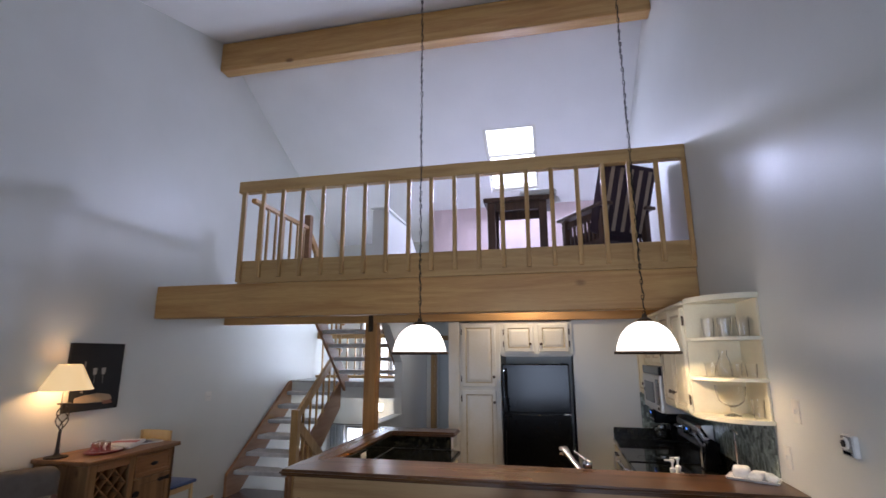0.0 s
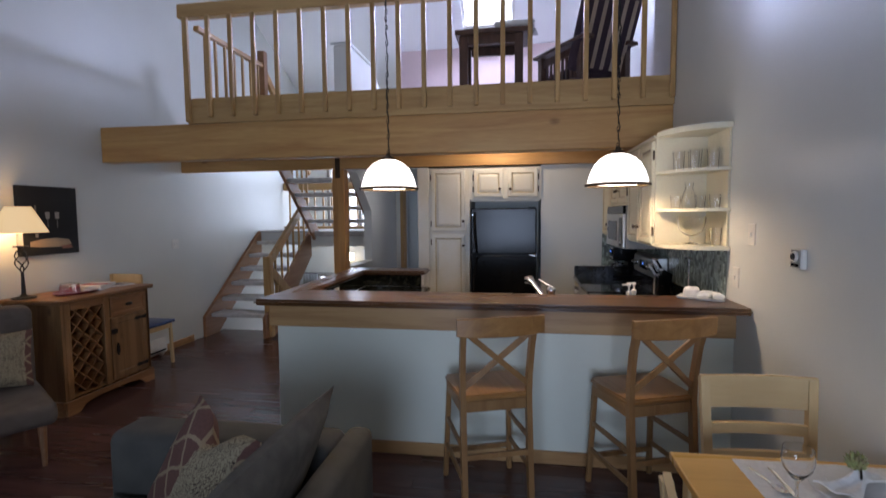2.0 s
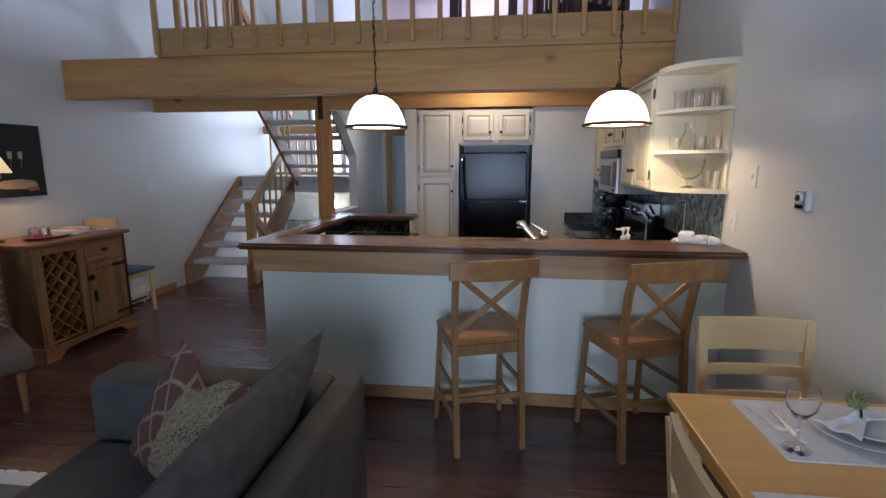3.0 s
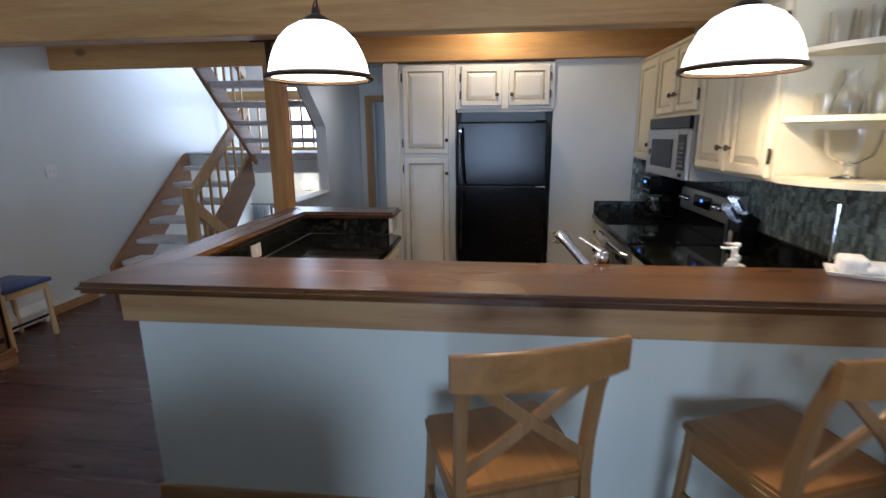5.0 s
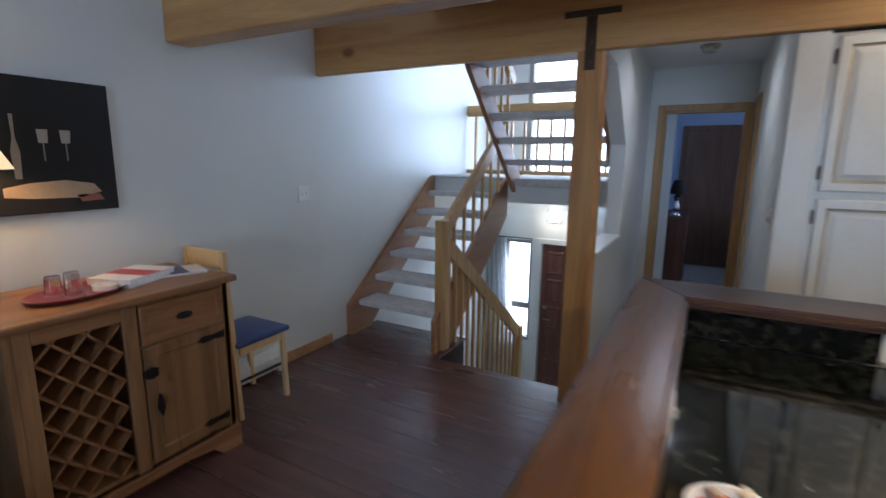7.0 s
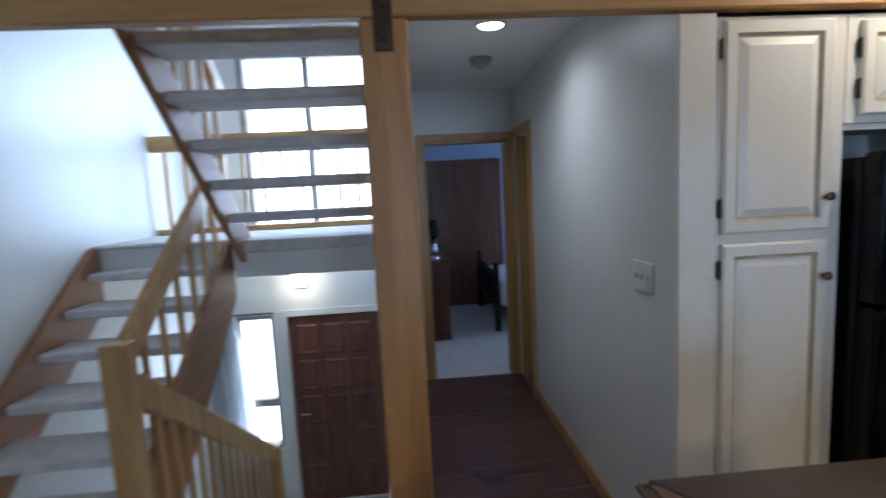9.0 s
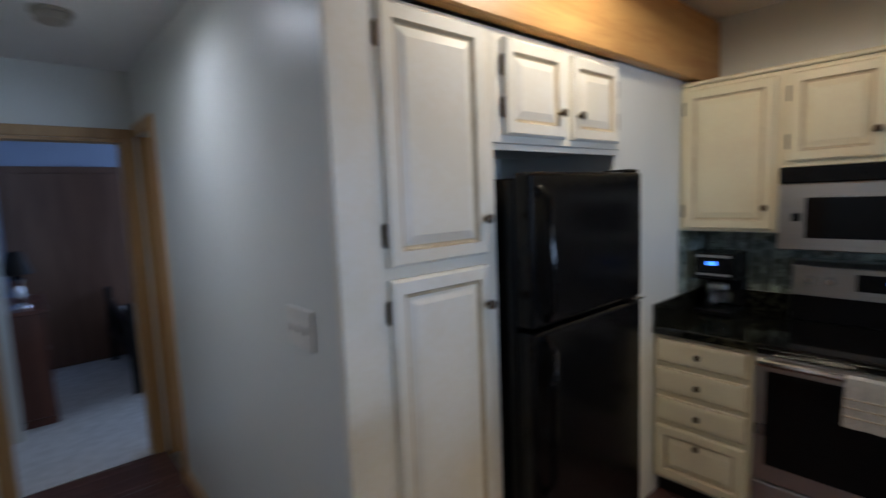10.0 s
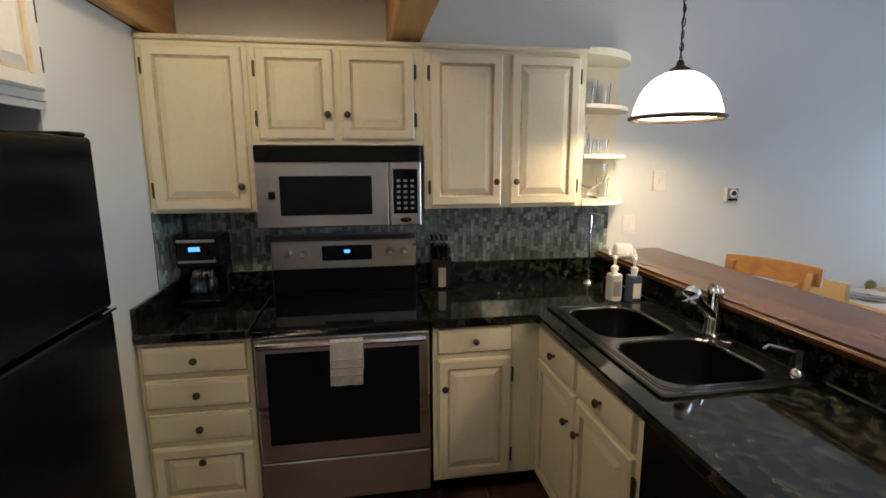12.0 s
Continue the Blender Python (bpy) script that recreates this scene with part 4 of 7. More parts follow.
# ---- living space ----
def pendant(x):
    p = thing("pendant_lamp", "hanging lamp with a lit white glass dome and dark rim", "pendant lamp", (x, 4.71, 1.78), "pendants over the bar")
    c = (x, 4.71, 0)
    prof = [(0.188, 1.795), (0.181, 1.83), (0.166, 1.875), (0.142, 1.92), (0.108, 1.955), (0.066, 1.978), (0.035, 1.985)]
    sh = part("shade", lathe(prof + [(r - 0.006, z - 0.004) for r, z in reversed(prof)], c, 36), SHADEGLASS, p, "glowing white glass dome", smooth=True)
    part("rim", lathe([(0.184, 1.80), (0.203, 1.792), (0.205, 1.784), (0.199, 1.776), (0.186, 1.779), (0.182, 1.79)], c, 36), BRONZE, p, "dark bronze rim", smooth=True)
    part("cap", lathe([(0.0, 2.032), (0.014, 2.030), (0.018, 2.010), (0.044, 1.995), (0.05, 1.978), (0.0, 1.976)], c, 20), BRONZE, p, smooth=True)
    top = roof_z(4.71)
    pts = [(x + 0.006 * math.sin(k * 1.9) + 0.004 * math.sin(k * 0.37), 4.71 + 0.005 * math.cos(k * 2.3), 2.03 + (top - 2.03) * k / 110) for k in range(111)]
    part("cord", tube(pts, 0.0035, 5), IRON, p, "dark chain and cord")
    ch = bmesh.new()
    for k in range(60):
        z = 2.035 + k * 0.052
        ring = [Vector((0.009 * math.cos(a), 0, 0.019 * math.sin(a))) for a in [2 * math.pi * i / 8 for i in range(9)]]
        rot = Matrix.Rotation(math.pi / 2 * (k % 2), 4, 'Z')
        tube([Vector((x, 4.71, z)) + rot @ q for q in ring], 0.0026, 4, ch)
    part("chain", ch, IRON, p)
    return p


pendant(1.26)
pendant(2.77)


def bar_stool(m):
    """Counter stool with an X back; built about the middle of its seat, facing +y."""
    s = thing("bar_stool", "honey oak bar stool with curved rail and X back", "bar stool", (0, 0, 0), "stools at the bar")
    seat = prism([(-0.20, -0.185), (0.20, -0.185), (0.215, 0.10), (0.205, 0.20), (-0.205, 0.20), (-0.215, 0.10)], face_z(0.59), 0.032)
    bmesh.ops.bevel(seat, geom=seat.edges[:], offset=0.01, segments=2, affect='EDGES')
    part("seat", seat, SEATOAK, s)
    for sx in (-1, 1):
        part("front_leg", beam_between((sx * 0.185, 0.17, 0.59), (sx * 0.205, 0.205, 0), 0.030, 0.030, bevel=0.005), OAK_Z, s)
        bm = bmesh.new()
        pts = [(0, -0.225), (0.35, -0.195), (0.60, -0.175), (0.72, -0.18), (0.88, -0.205), (1.02, -0.25)]
        prev = None
        loops = []
        for z, y in pts:
            w = 0.0155 if z < 0.7 else 0.0145
            x = sx * (0.185 if z < 0.6 else 0.185 + 0.02 * (z - 0.6))
            loops.append([bm.verts.new((x + i * w, y + j * 0.018, z)) for i, j in ((-1, -1), (1, -1), (1, 1), (-1, 1))])
        for a, b in zip(loops, loops[1:]):
            for k in range(4):
                bm.faces.new((a[k], a[(k + 1) % 4], b[(k + 1) % 4], b[k]))
        bm.faces.new(loops[0]), bm.faces.new(loops[-1])
        part("back_leg", bm, OAK_Z, s)
        part("foot_cap", lathe([(0, -0.0), (0.012, 0.0), (0.012, 0.012), (0, 0.012)], (sx * 0.205, 0.205, 0), 10), PLASTIC, s)
        part("side_stretcher", beam_between((sx * 0.195, -0.19, 0.36), (sx * 0.195, 0.185, 0.36), 0.018, 0.028, bevel=0.003), OAK_Z, s)
        part("side_stretcher", beam_between((sx * 0.198, -0.20, 0.20), (sx * 0.20, 0.19, 0.20), 0.018, 0.028, bevel=0.003), OAK_Z, s)
        part("side_apron", box(sx * 0.188 - 0.011, sx * 0.188 + 0.011, -0.16, 0.16, 0.53, 0.589, 0.003), SEATOAK, s)
    part("front_apron", box(-0.17, 0.17, 0.155, 0.177, 0.53, 0.589, 0.003), OAK_Z, s)
    part("back_apron", box(-0.17, 0.17, -0.182, -0.160, 0.53, 0.589, 0.003), OAK_Z, s)
    part("front_stretcher", beam_between((-0.19, 0.19, 0.16), (0.19, 0.19, 0.16), 0.02, 0.03, bevel=0.003), OAK_Z, s)
    part("back_stretcher", beam_between((-0.185, -0.20, 0.30), (0.185, -0.20, 0.30), 0.02, 0.03, bevel=0.003), OAK_Z, s)
    top = bmesh.new()
    loops = []
    for k in range(13):
        t = -1 + k / 6
        x, y = 0.235 * t, -0.262 - 0.035 * (1 - t * t)
        h = 0.045 + 0.006 * (1 - t * t)
        loops.append([top.verts.new((x, y + dy, 1.0 + dz)) for dy, dz in ((-0.012, -h), (0.012, -h), (0.008, h), (-0.016, h))])
    for a, b in zip(loops, loops[1:]):
        for k in range(4):
            top.faces.new((a[k], a[(k + 1) % 4], b[(k + 1) % 4], b[k]))
    top.faces.new(loops[0]), top.faces.new(loops[-1])
    bmesh.ops.bevel(top, geom=[e for e in top.edges if abs(e.verts[0].co.x - e.verts[1].co.x) > 0.01], offset=0.004, segments=1, affect='EDGES')
    part("top_rail", top, SEATOAK, s)
    for a, b in (((-0.178, -0.178, 0.665), (0.178, -0.245, 0.965)), ((0.178, -0.178, 0.665), (-0.178, -0.245, 0.965))):
        dy = 0.006 if a[0] < 0 else -0.006
        mid = (0, -0.220 + dy, 0.815)
        bm = beam_between((a[0], a[1], a[2]), mid, 0.014, 0.03)
        beam_between(mid, (b[0], b[1], b[2]), 0.014, 0.03, bm)
        part("cross_slat", bm, OAK_Z, s)
    for c in s.children:
        c.data.transform(Matrix.Diagonal((1, 1, 1.03, 1)))
    s.matrix_basis = m
    return s


st = bar_stool(pose(1.965, 4.18, 0, 0, 0, 20))
copy_thing(st, pose(2.825, 4.235, 0, 0, 0, 21))


def dining_chair(m, label):
    s = thing("dining_chair", label, "dining chair", (0, 0, 0), "chairs round the dining table")
    part("seat", box(-0.21, 0.21, -0.02, 0.40, 0.43, 0.465, 0.012, seg=2), BLONDCHAIR, s)
    for sx in (-1, 1):
        part("front_leg", box(sx * 0.185 - 0.019, sx * 0.185 + 0.019, 0.345, 0.383, 0, 0.43, 0.004), BLONDCHAIR, s)
        part("back_post", beam_between((sx * 0.19, -0.03, 0.0), (sx * 0.19, 0.0, 0.45), 0.034, 0.036, beam_between((sx * 0.19, 0.0, 0.45), (sx * 0.205, -0.045, 0.93), 0.034, 0.03)), BLONDCHAIR, s)
        part("side_apron", box(sx * 0.19 - 0.01, sx * 0.19 + 0.01, 0.02, 0.345, 0.37, 0.43), BLONDCHAIR, s)
    part("front_apron", box(-0.166, 0.166, 0.355, 0.375, 0.37, 0.43), BLONDCHAIR, s)
    def curved(z0, z1, w, sag=0.02):
        bm = bmesh.new()
        loops = []
        for k in range(9):
            t = -1 + k / 4
            y = -0.045 * (z0 - 0.45) / 0.48 - sag * (1 - t * t)
            loops.append([bm.verts.new((w * t, y + dy - 0.03 * (z - z0), z)) for dy, z in ((-0.010, z0), (0.010, z0), (0.008, z1), (-0.012, z1))])
        for a, b in zip(loops, loops[1:]):
            for k in range(4):
                bm.faces.new((a[k], a[(k + 1) % 4], b[(k + 1) % 4], b[k]))
        bm.faces.new(loops[0]), bm.faces.new(loops[-1])
        return bm
    part("top_rail", curved(0.81, 0.94, 0.222), BLONDRAIL, s)
    part("slat", curved(0.705, 0.748, 0.19), BLONDRAIL, s)
    part("slat", curved(0.59, 0.635, 0.19), BLONDRAIL, s)
    s.matrix_basis = m
    return s


c1 = dining_chair(pose(3.105, 3.50, 0, 0, 0, 182), "blond wood dining chair with ladder back, tucked at the table")
copy_thing(c1, pose(2.555, 2.50, 0, 0, 0, -92))

tb = thing("dining_table", "golden blond wood dining table", "dining table", (3.03, 2.4, 0))
part("tabletop", box(2.68, 3.395, 1.65, 3.235, 0.722, 0.752, 0.006, seg=2), BLOND, tb)
for lx in (2.715, 3.30):
    for ly in (1.69, 3.135):
        part("leg", box(lx, lx + 0.06, ly, ly + 0.06, 0, 0.721, 0.005), BLONDCHAIR, tb)
part("apron", box(2.725, 2.745, 1.75, 3.135, 0.64, 0.721), BLOND, tb)
part("apron", box(3.33, 3.35, 1.75, 3.135, 0.64, 0.721), BLOND, tb)
part("apron", box(2.775, 3.30, 3.16, 3.18, 0.64, 0.721), BLOND, tb)
part("apron", box(2.775, 3.30, 1.71, 1.73, 0.64, 0.721), BLOND, tb)


def placemat(x0, x1, y0, y1):
    bm = box(x0, x1, y0, y1, 0.7525, 0.7555)
    bmesh.ops.subdivide_edges(bm, edges=bm.edges[:], cuts=14, use_grid_fill=True)
    for v in bm.verts:
        v.co.x += 0.0025 * math.sin(v.co.y * 130) * (abs(v.co.x - (x0 + x1) / 2) / (x1 - x0))
    ob = part("placemat", bm, WHITECLOTH)
    tagged(ob, "white woven placemat lying on the table", "placemat", "place settings")


placemat(2.874, 3.372, 2.848, 3.198)
placemat(2.71, 3.06, 2.20, 2.70)
PX, PY = 3.17, 3.02
pl = thing("dinner_plate", "white oval dinner plate on the placemat", "plate", (PX, PY, 0.7565), "place settings")
bm = lathe([(0, 0.002), (0.075, 0.002), (0.085, 0.008), (0.14, 0.016), (0.142, 0.019), (0.085, 0.012), (0.075, 0.006), (0, 0.006)], (0, 0, 0.7565), 36)
bm.transform(Matrix.Translation((PX, PY, 0)))
part("plate_body", bm, CERAMIC, pl, smooth=True)
pl2 = thing("salad_plate", "small white plate stacked on the dinner plate", "plate", (PX, PY, 0.7755), "place settings")
part("plate_body", lathe([(0, 0.0), (0.06, 0.0), (0.105, 0.011), (0.106, 0.014), (0.06, 0.004), (0, 0.004)], (PX + 0.01, PY, 0.7755), 32), CERAMIC, pl2, smooth=True)
nap = thing("folded_napkin", "folded white napkin in a dark ring with a green artichoke ornament", "napkin", (PX - 0.02, PY, 0.78), "place settings")
bm = bmesh.new()
bmesh.ops.create_grid(bm, x_segments=16, y_segments=8, size=0.5)
for v in bm.verts:
    u, w = v.co.x * 2, v.co.y * 2
    v.co = Vector((0.105 * u, 0.045 * w * (0.45 + 0.75 * abs(u - 0.2)), 0.03 * math.exp(-(u - 0.2) ** 2 * 6) * (1 - w * w) + 0.006 * math.sin(5 * w + 2 * u) + 0.012))
bmesh.ops.solidify(bm, geom=bm.faces[:], thickness=0.004)
bm.transform(Matrix.Translation((PX - 0.025, PY, 0.783)) @ Matrix.Rotation(radians(35), 4, 'Z'))
part("cloth", bm, WHITECLOTH, nap, smooth=True)
part("ring", tube([Vector((PX - 0.005 + 0.026 * math.cos(a) * 0.5, PY + 0.012 + 0.026 * math.cos(a), 0.805 + 0.024 * math.sin(a))) for a in [2 * math.pi * k / 16 for k in range(17)]], 0.003, 6), IRON, nap)
bm = bmesh.new()
ART = mat("artichoke_green", (0.30, 0.33, 0.12), 0.6, second=(0.20, 0.16, 0.08), scale=60, fine=200)
for k in range(46):
    z, a = 1 - 2 * (k + 0.5) / 46, k * 2.4
    r = math.sqrt(1 - z * z)
    d = Vector((r * math.cos(a), r * math.sin(a), z))
    leaf = bmesh.ops.create_cone(bm, cap_ends=True, segments=5, radius1=0.008, radius2=0.001, depth=0.02)["verts"]
    q = d.lerp(Vector((0, 0, 1)), 0.45).normalized().to_track_quat('Z', 'Y').to_matrix().to_4x4()
    for v in leaf:
        v.co = Vector((PX - 0.01, PY + 0.025, 0.845)) + d * 0.023 + q @ v.co
bmesh.ops.create_icosphere(bm, subdivisions=1, radius=0.024, matrix=Matrix.Translation((PX - 0.01, PY + 0.025, 0.845)))
part("artichoke", bm, ART, nap, "green artichoke ornament")


def cutlery(name, label, x, y, ang, kind):
    t = thing(name, label, "cutlery", (x, y, 0.757), "place settings")
    m = Matrix.Translation((x, y, 0.7565)) @ Matrix.Rotation(radians(ang), 4, 'Z')
    h = box(-0.005, 0.005, -0.10, 0.01, 0.0, 0.004, 0.0015)
    h.transform(m)
    part("handle", h, CHROME, t)
    if kind == "knife":
        b = prism([(-0.007, 0.01), (0.007, 0.01), (0.008, 0.09), (0.0, 0.115), (-0.005, 0.11)], m @ Matrix.Translation((0, 0, 0.001)), 0.002)
    elif kind == "spoon":
        b = lathe([(0, 0), (0.012, 0.001), (0.018, 0.006), (0.0165, 0.0065), (0.011, 0.0025), (0, 0.002)], (0, 0, 0), 16)
        b.transform(m @ Matrix.Translation((0, 0.035, 0)) @ Matrix.Diagonal((1, 1.5, 1, 1)))
    else:
        b = box(-0.010, 0.010, 0.01, 0.03, 0.0, 0.003)
        for k in range(4):
            box(-0.010 + 0.0055 * k, -0.0065 + 0.0055 * k, 0.03, 0.075, 0.0005, 0.003, bm=b)
        b.transform(m)
    part("head", b, CHROME, t)


cutlery("spoon", "steel spoon on the placemat", 2.926, 3.045, 193, "spoon")
cutlery("knife", "steel table knife on the placemat", 2.965, 3.045, 179, "knife")
cutlery("fork", "steel fork on the placemat", 3.345, 3.06, 150, "fork")


def wine_glass(x, y, z, s=1.0, group=""):
    g = thing("wine_glass", "clear stemmed wine glass standing upright", "wine glass", (x, y, z), group)
    prof = [(0.0, 0.0), (0.036, 0.0), (0.036, 0.002), (0.008, 0.008), (0.0045, 0.03), (0.0045, 0.085), (0.018, 0.10), (0.036, 0.125), (0.042, 0.15), (0.038, 0.185),
            (0.0368, 0.185), (0.0405, 0.15), (0.0345, 0.127), (0.017, 0.104), (0.0, 0.096)]
    part("bowl_and_stem", lathe([(r * s, h * s) for r, h in prof], (x, y, z), 24), GLASS, g, smooth=True)


wine_glass(2.925, 2.905, 0.7565, 1.0, "place settings")

# ---- sofa ----
so = thing("sofa", "sage green upholstered sofa seen from behind its end arm", "sofa", (1.0, 2.4, 0))
def soft(x0, x1, y0, y1, z0, z1, r, seg=4):
    return box(x0, x1, y0, y1, z0, z1, r, seg=seg)
part("base", soft(0.50, 1.415, 1.25, 3.17, 0.06, 0.30, 0.03), SOFA, so, smooth=True)
part("backrest", soft(1.42, 1.53, 1.0, 3.40, 0.06, 0.705, 0.035), SOFA, so, smooth=True)
part("arm", soft(0.42, 1.418, 3.18, 3.40, 0.06, 0.70, 0.05), SOFA, so, smooth=True)
part("arm", soft(0.42, 1.418, 1.02, 1.24, 0.06, 0.70, 0.05), SOFA, so, smooth=True)
for y0 in (1.25, 2.22):
    part("seat_cushion", soft(0.46, 1.40, y0, y0 + 0.94, 0.305, 0.46, 0.04), SOFA, so, smooth=True)
for fx in (0.5, 1.42):
    for fy in (1.1, 3.28):
        part("foot", box(fx, fx + 0.05, fy, fy + 0.05, 0, 0.06), IRON, so)


def pillow(name, label, w, h, t, m, material, category="cushion", dent=0.0):
    """A stuffed pillow with pinched corners; dent knocks its top edge in."""
    bm = bmesh.new()
    bmesh.ops.create_grid(bm, x_segments=18, y_segments=18, size=0.5)
    top = [v for v in bm.verts]
    res = bmesh.ops.duplicate(bm, geom=bm.faces[:])
    low = [v for v in res["geom"] if isinstance(v, bmesh.types.BMVert)]
    uv = bm.loops.layers.uv.new("weave")
    for f in bm.faces:
        for lp in f.loops:
            lp[uv].uv = (lp.vert.co.x + 0.5, lp.vert.co.y + 0.5)
    for vs, sgn in ((top, 1), (low, -1)):
        for v in vs:
            u, q = v.co.x * 2, v.co.y * 2
            bulge = max(0.0, (1 - abs(u) ** 2.6) * (1 - abs(q) ** 2.6)) ** 0.5
            pinch = 1 - 0.07 * (1 - abs(u) ** 2) * abs(q) - 0.07 * (1 - abs(q) ** 2) * abs(u)
            v.co = Vector((u * w / 2 * pinch, q * h / 2 * pinch - dent * math.exp(-9 * u * u) * (0.5 + q / 2) ** 2, sgn * (t / 2 * bulge + 0.004 * noise.noise((u * 2, q * 2, sgn)))))
    bmesh.ops.remove_doubles(bm, verts=bm.verts, dist=0.001)
    bm.transform(m)
    ob = part(name, bm, material, smooth=True)
    return tagged(ob, label, category, "sofa cushions")


pillow("back_cushion", "large sage green cushion leaning along the sofa back", 0.96, 0.53, 0.15, pose(1.325, 2.755, 0.69, 90, 0, 90) @ pose(0, 0, 0, 22, 0, 0), CUSHION)
pillow("back_cushion", "large sage green cushion leaning along the sofa back", 0.96, 0.53, 0.15, pose(1.325, 1.79, 0.69, 90, 0, 90) @ pose(0, 0, 0, 22, 0, 0), CUSHION)


def patterned():
    """Tapestry: a maroon field with pale diamond lines beside a cream band of dark scrolls."""
    m = bpy.data.materials.new("paisley_tapestry")
    m.use_nodes = True
    n, l = m.node_tree.nodes, m.node_tree.links
    b = n["Principled BSDF"]
    b.inputs["Roughness"].default_value = 0.9
    tc, sep = n.new("ShaderNodeTexCoord"), n.new("ShaderNodeSeparateXYZ")
    l.new(tc.outputs["UV"], sep.inputs[0])

    def calc(op, a, c=0.0):
        q = n.new("ShaderNodeMath")
        q.operation = op
        for k, v in enumerate((a, c)):
            if isinstance(v, float):
                q.inputs[k].default_value = v
            else:
                l.new(v, q.inputs[k])
        return q.outputs[0]

    def blend(fac, a, c):
        q = n.new("ShaderNodeMix")
        q.data_type = 'RGBA'
        l.new(fac, q.inputs[0])
        for k, v in ((6, a), (7, c)):
            if isinstance(v, tuple):
                q.inputs[k].default_value = (*v, 1)
            else:
                l.new(v, q.inputs[k])
        return q.outputs[2]

    wob = n.new("ShaderNodeTexNoise")
    wob.inputs["Scale"].default_value = 9.0
    l.new(tc.outputs["UV"], wob.inputs["Vector"])
    u, v = calc('MULTIPLY', wob.outputs[0], 0.06), sep.outputs[1]
    u = calc('ADD', sep.outputs[0], u)

    def stripe(x, width):
        return calc('LESS_THAN', calc('ABSOLUTE', calc('SUBTRACT', calc('FRACT', calc('MULTIPLY', x, 3.2)), 0.5)), width)

    lines = calc('MAXIMUM', stripe(calc('ADD', u, v), 0.07), stripe(calc('SUBTRACT', u, v), 0.07))
    weave = n.new("ShaderNodeTexNoise")
    weave.inputs["Scale"].default_value = 60.0
    l.new(tc.outputs["UV"], weave.inputs["Vector"])
    maroon = blend(weave.outputs[0], (0.085, 0.035, 0.028), (0.16, 0.075, 0.055))
    field = blend(lines, maroon, (0.27, 0.20, 0.12))
    curl = n.new("ShaderNodeTexNoise")
    curl.inputs["Scale"].default_value, curl.inputs["Detail"].default_value, curl.inputs["Distortion"].default_value = 16.0, 1.0, 2.6
    l.new(tc.outputs["UV"], curl.inputs["Vector"])
    scroll = calc('LESS_THAN', calc('ABSOLUTE', calc('SUBTRACT', curl.outputs[0], 0.47)), 0.035)
    cream = blend(weave.outputs[0], (0.24, 0.185, 0.11), (0.40, 0.33, 0.21))
    band = blend(scroll, cream, (0.05, 0.028, 0.018))
    side = calc('GREATER_THAN', calc('FRACT', calc('MULTIPLY', u, 1.05)), 0.52)
    l.new(blend(side, field, band), b.inputs["Base Color"])
    bp = n.new("ShaderNodeBump")
    bp.inputs["Strength"].default_value, bp.inputs["Distance"].default_value = 0.5, 0.003
    l.new(weave.outputs[0], bp.inputs["Height"])
    l.new(bp.outputs[0], b.inputs["Normal"])
    return m


TAPESTRY = patterned()
pillow("throw_pillow", "tapestry throw pillow in cream and brown leaning in the sofa corner", 0.43, 0.47, 0.15, Matrix.Translation((1.02, 2.955, 0.68)) @ Matrix(((0.86, 0.43, -0.27, 0), (-0.48, 0.17, -0.86, 0), (-0.16, 0.885, 0.435, 0), (0, 0, 0, 1))), TAPESTRY, "pillow", dent=0.10)

# ---- armchair ----
ac = thing("armchair", "low taupe upholstered chair on dark wooden legs", "armchair", (-1.40, 3.78, 0))
part("seat", soft(-1.72, -0.98, 3.48, 4.16, 0.27, 0.42, 0.05), mat("taupe_fabric", (0.115, 0.092, 0.075), 0.9, second=(0.085, 0.066, 0.054), scale=10, fine=450, bump=0.5), ac, smooth=True)
part("backrest", soft(-1.93, -1.72, 3.48, 4.16, 0.27, 0.96, 0.06), ac.children[0].data.materials[0], ac, smooth=True)
for fx, fy in ((-1.06, 3.54), (-1.06, 4.08), (-1.85, 3.54), (-1.85, 4.08)):
    part("leg", tube([(fx, fy, 0.28), (fx + 0.015, fy, 0.0)], [0.026, 0.014], 8), DARKRAIL, ac)
turned = Matrix.Translation((-1.57, 4.49, 0)) @ Matrix.Rotation(radians(-33), 4, 'Z') @ Matrix.Translation((1.85, -4.08, 0))
ac.location = turned @ ac.location
ac.rotation_euler = (0, 0, radians(-33))
pillow("throw_pillow", "tapestry throw pillow standing on the armchair", 0.42, 0.40, 0.15, turned @ pose(-1.60, 3.92, 0.615, 72, 0, 78), TAPESTRY, "pillow")
rug = thing("area_rug", "grey rug with a pale fringe along its edge", "rug", (-0.45, 2.4, 0.001))
part("pile", box(-1.25, 0.40, 1.1, 3.40, 0.001, 0.012, 0.003), mat("rug_pile", (0.14, 0.14, 0.125), 0.95, second=(0.20, 0.19, 0.17), scale=7, fine=300, bump=0.7), rug)
bm = bmesh.new()
for k in range(150):
    x = -1.24 + 1.63 * k / 149
    box(x - 0.0048, x + 0.0048, 3.40, 3.49 + 0.02 * random.random(), 0.001, 0.007, bm=bm)
part("fringe", bm, WHITECLOTH, rug, "pale cotton fringe")

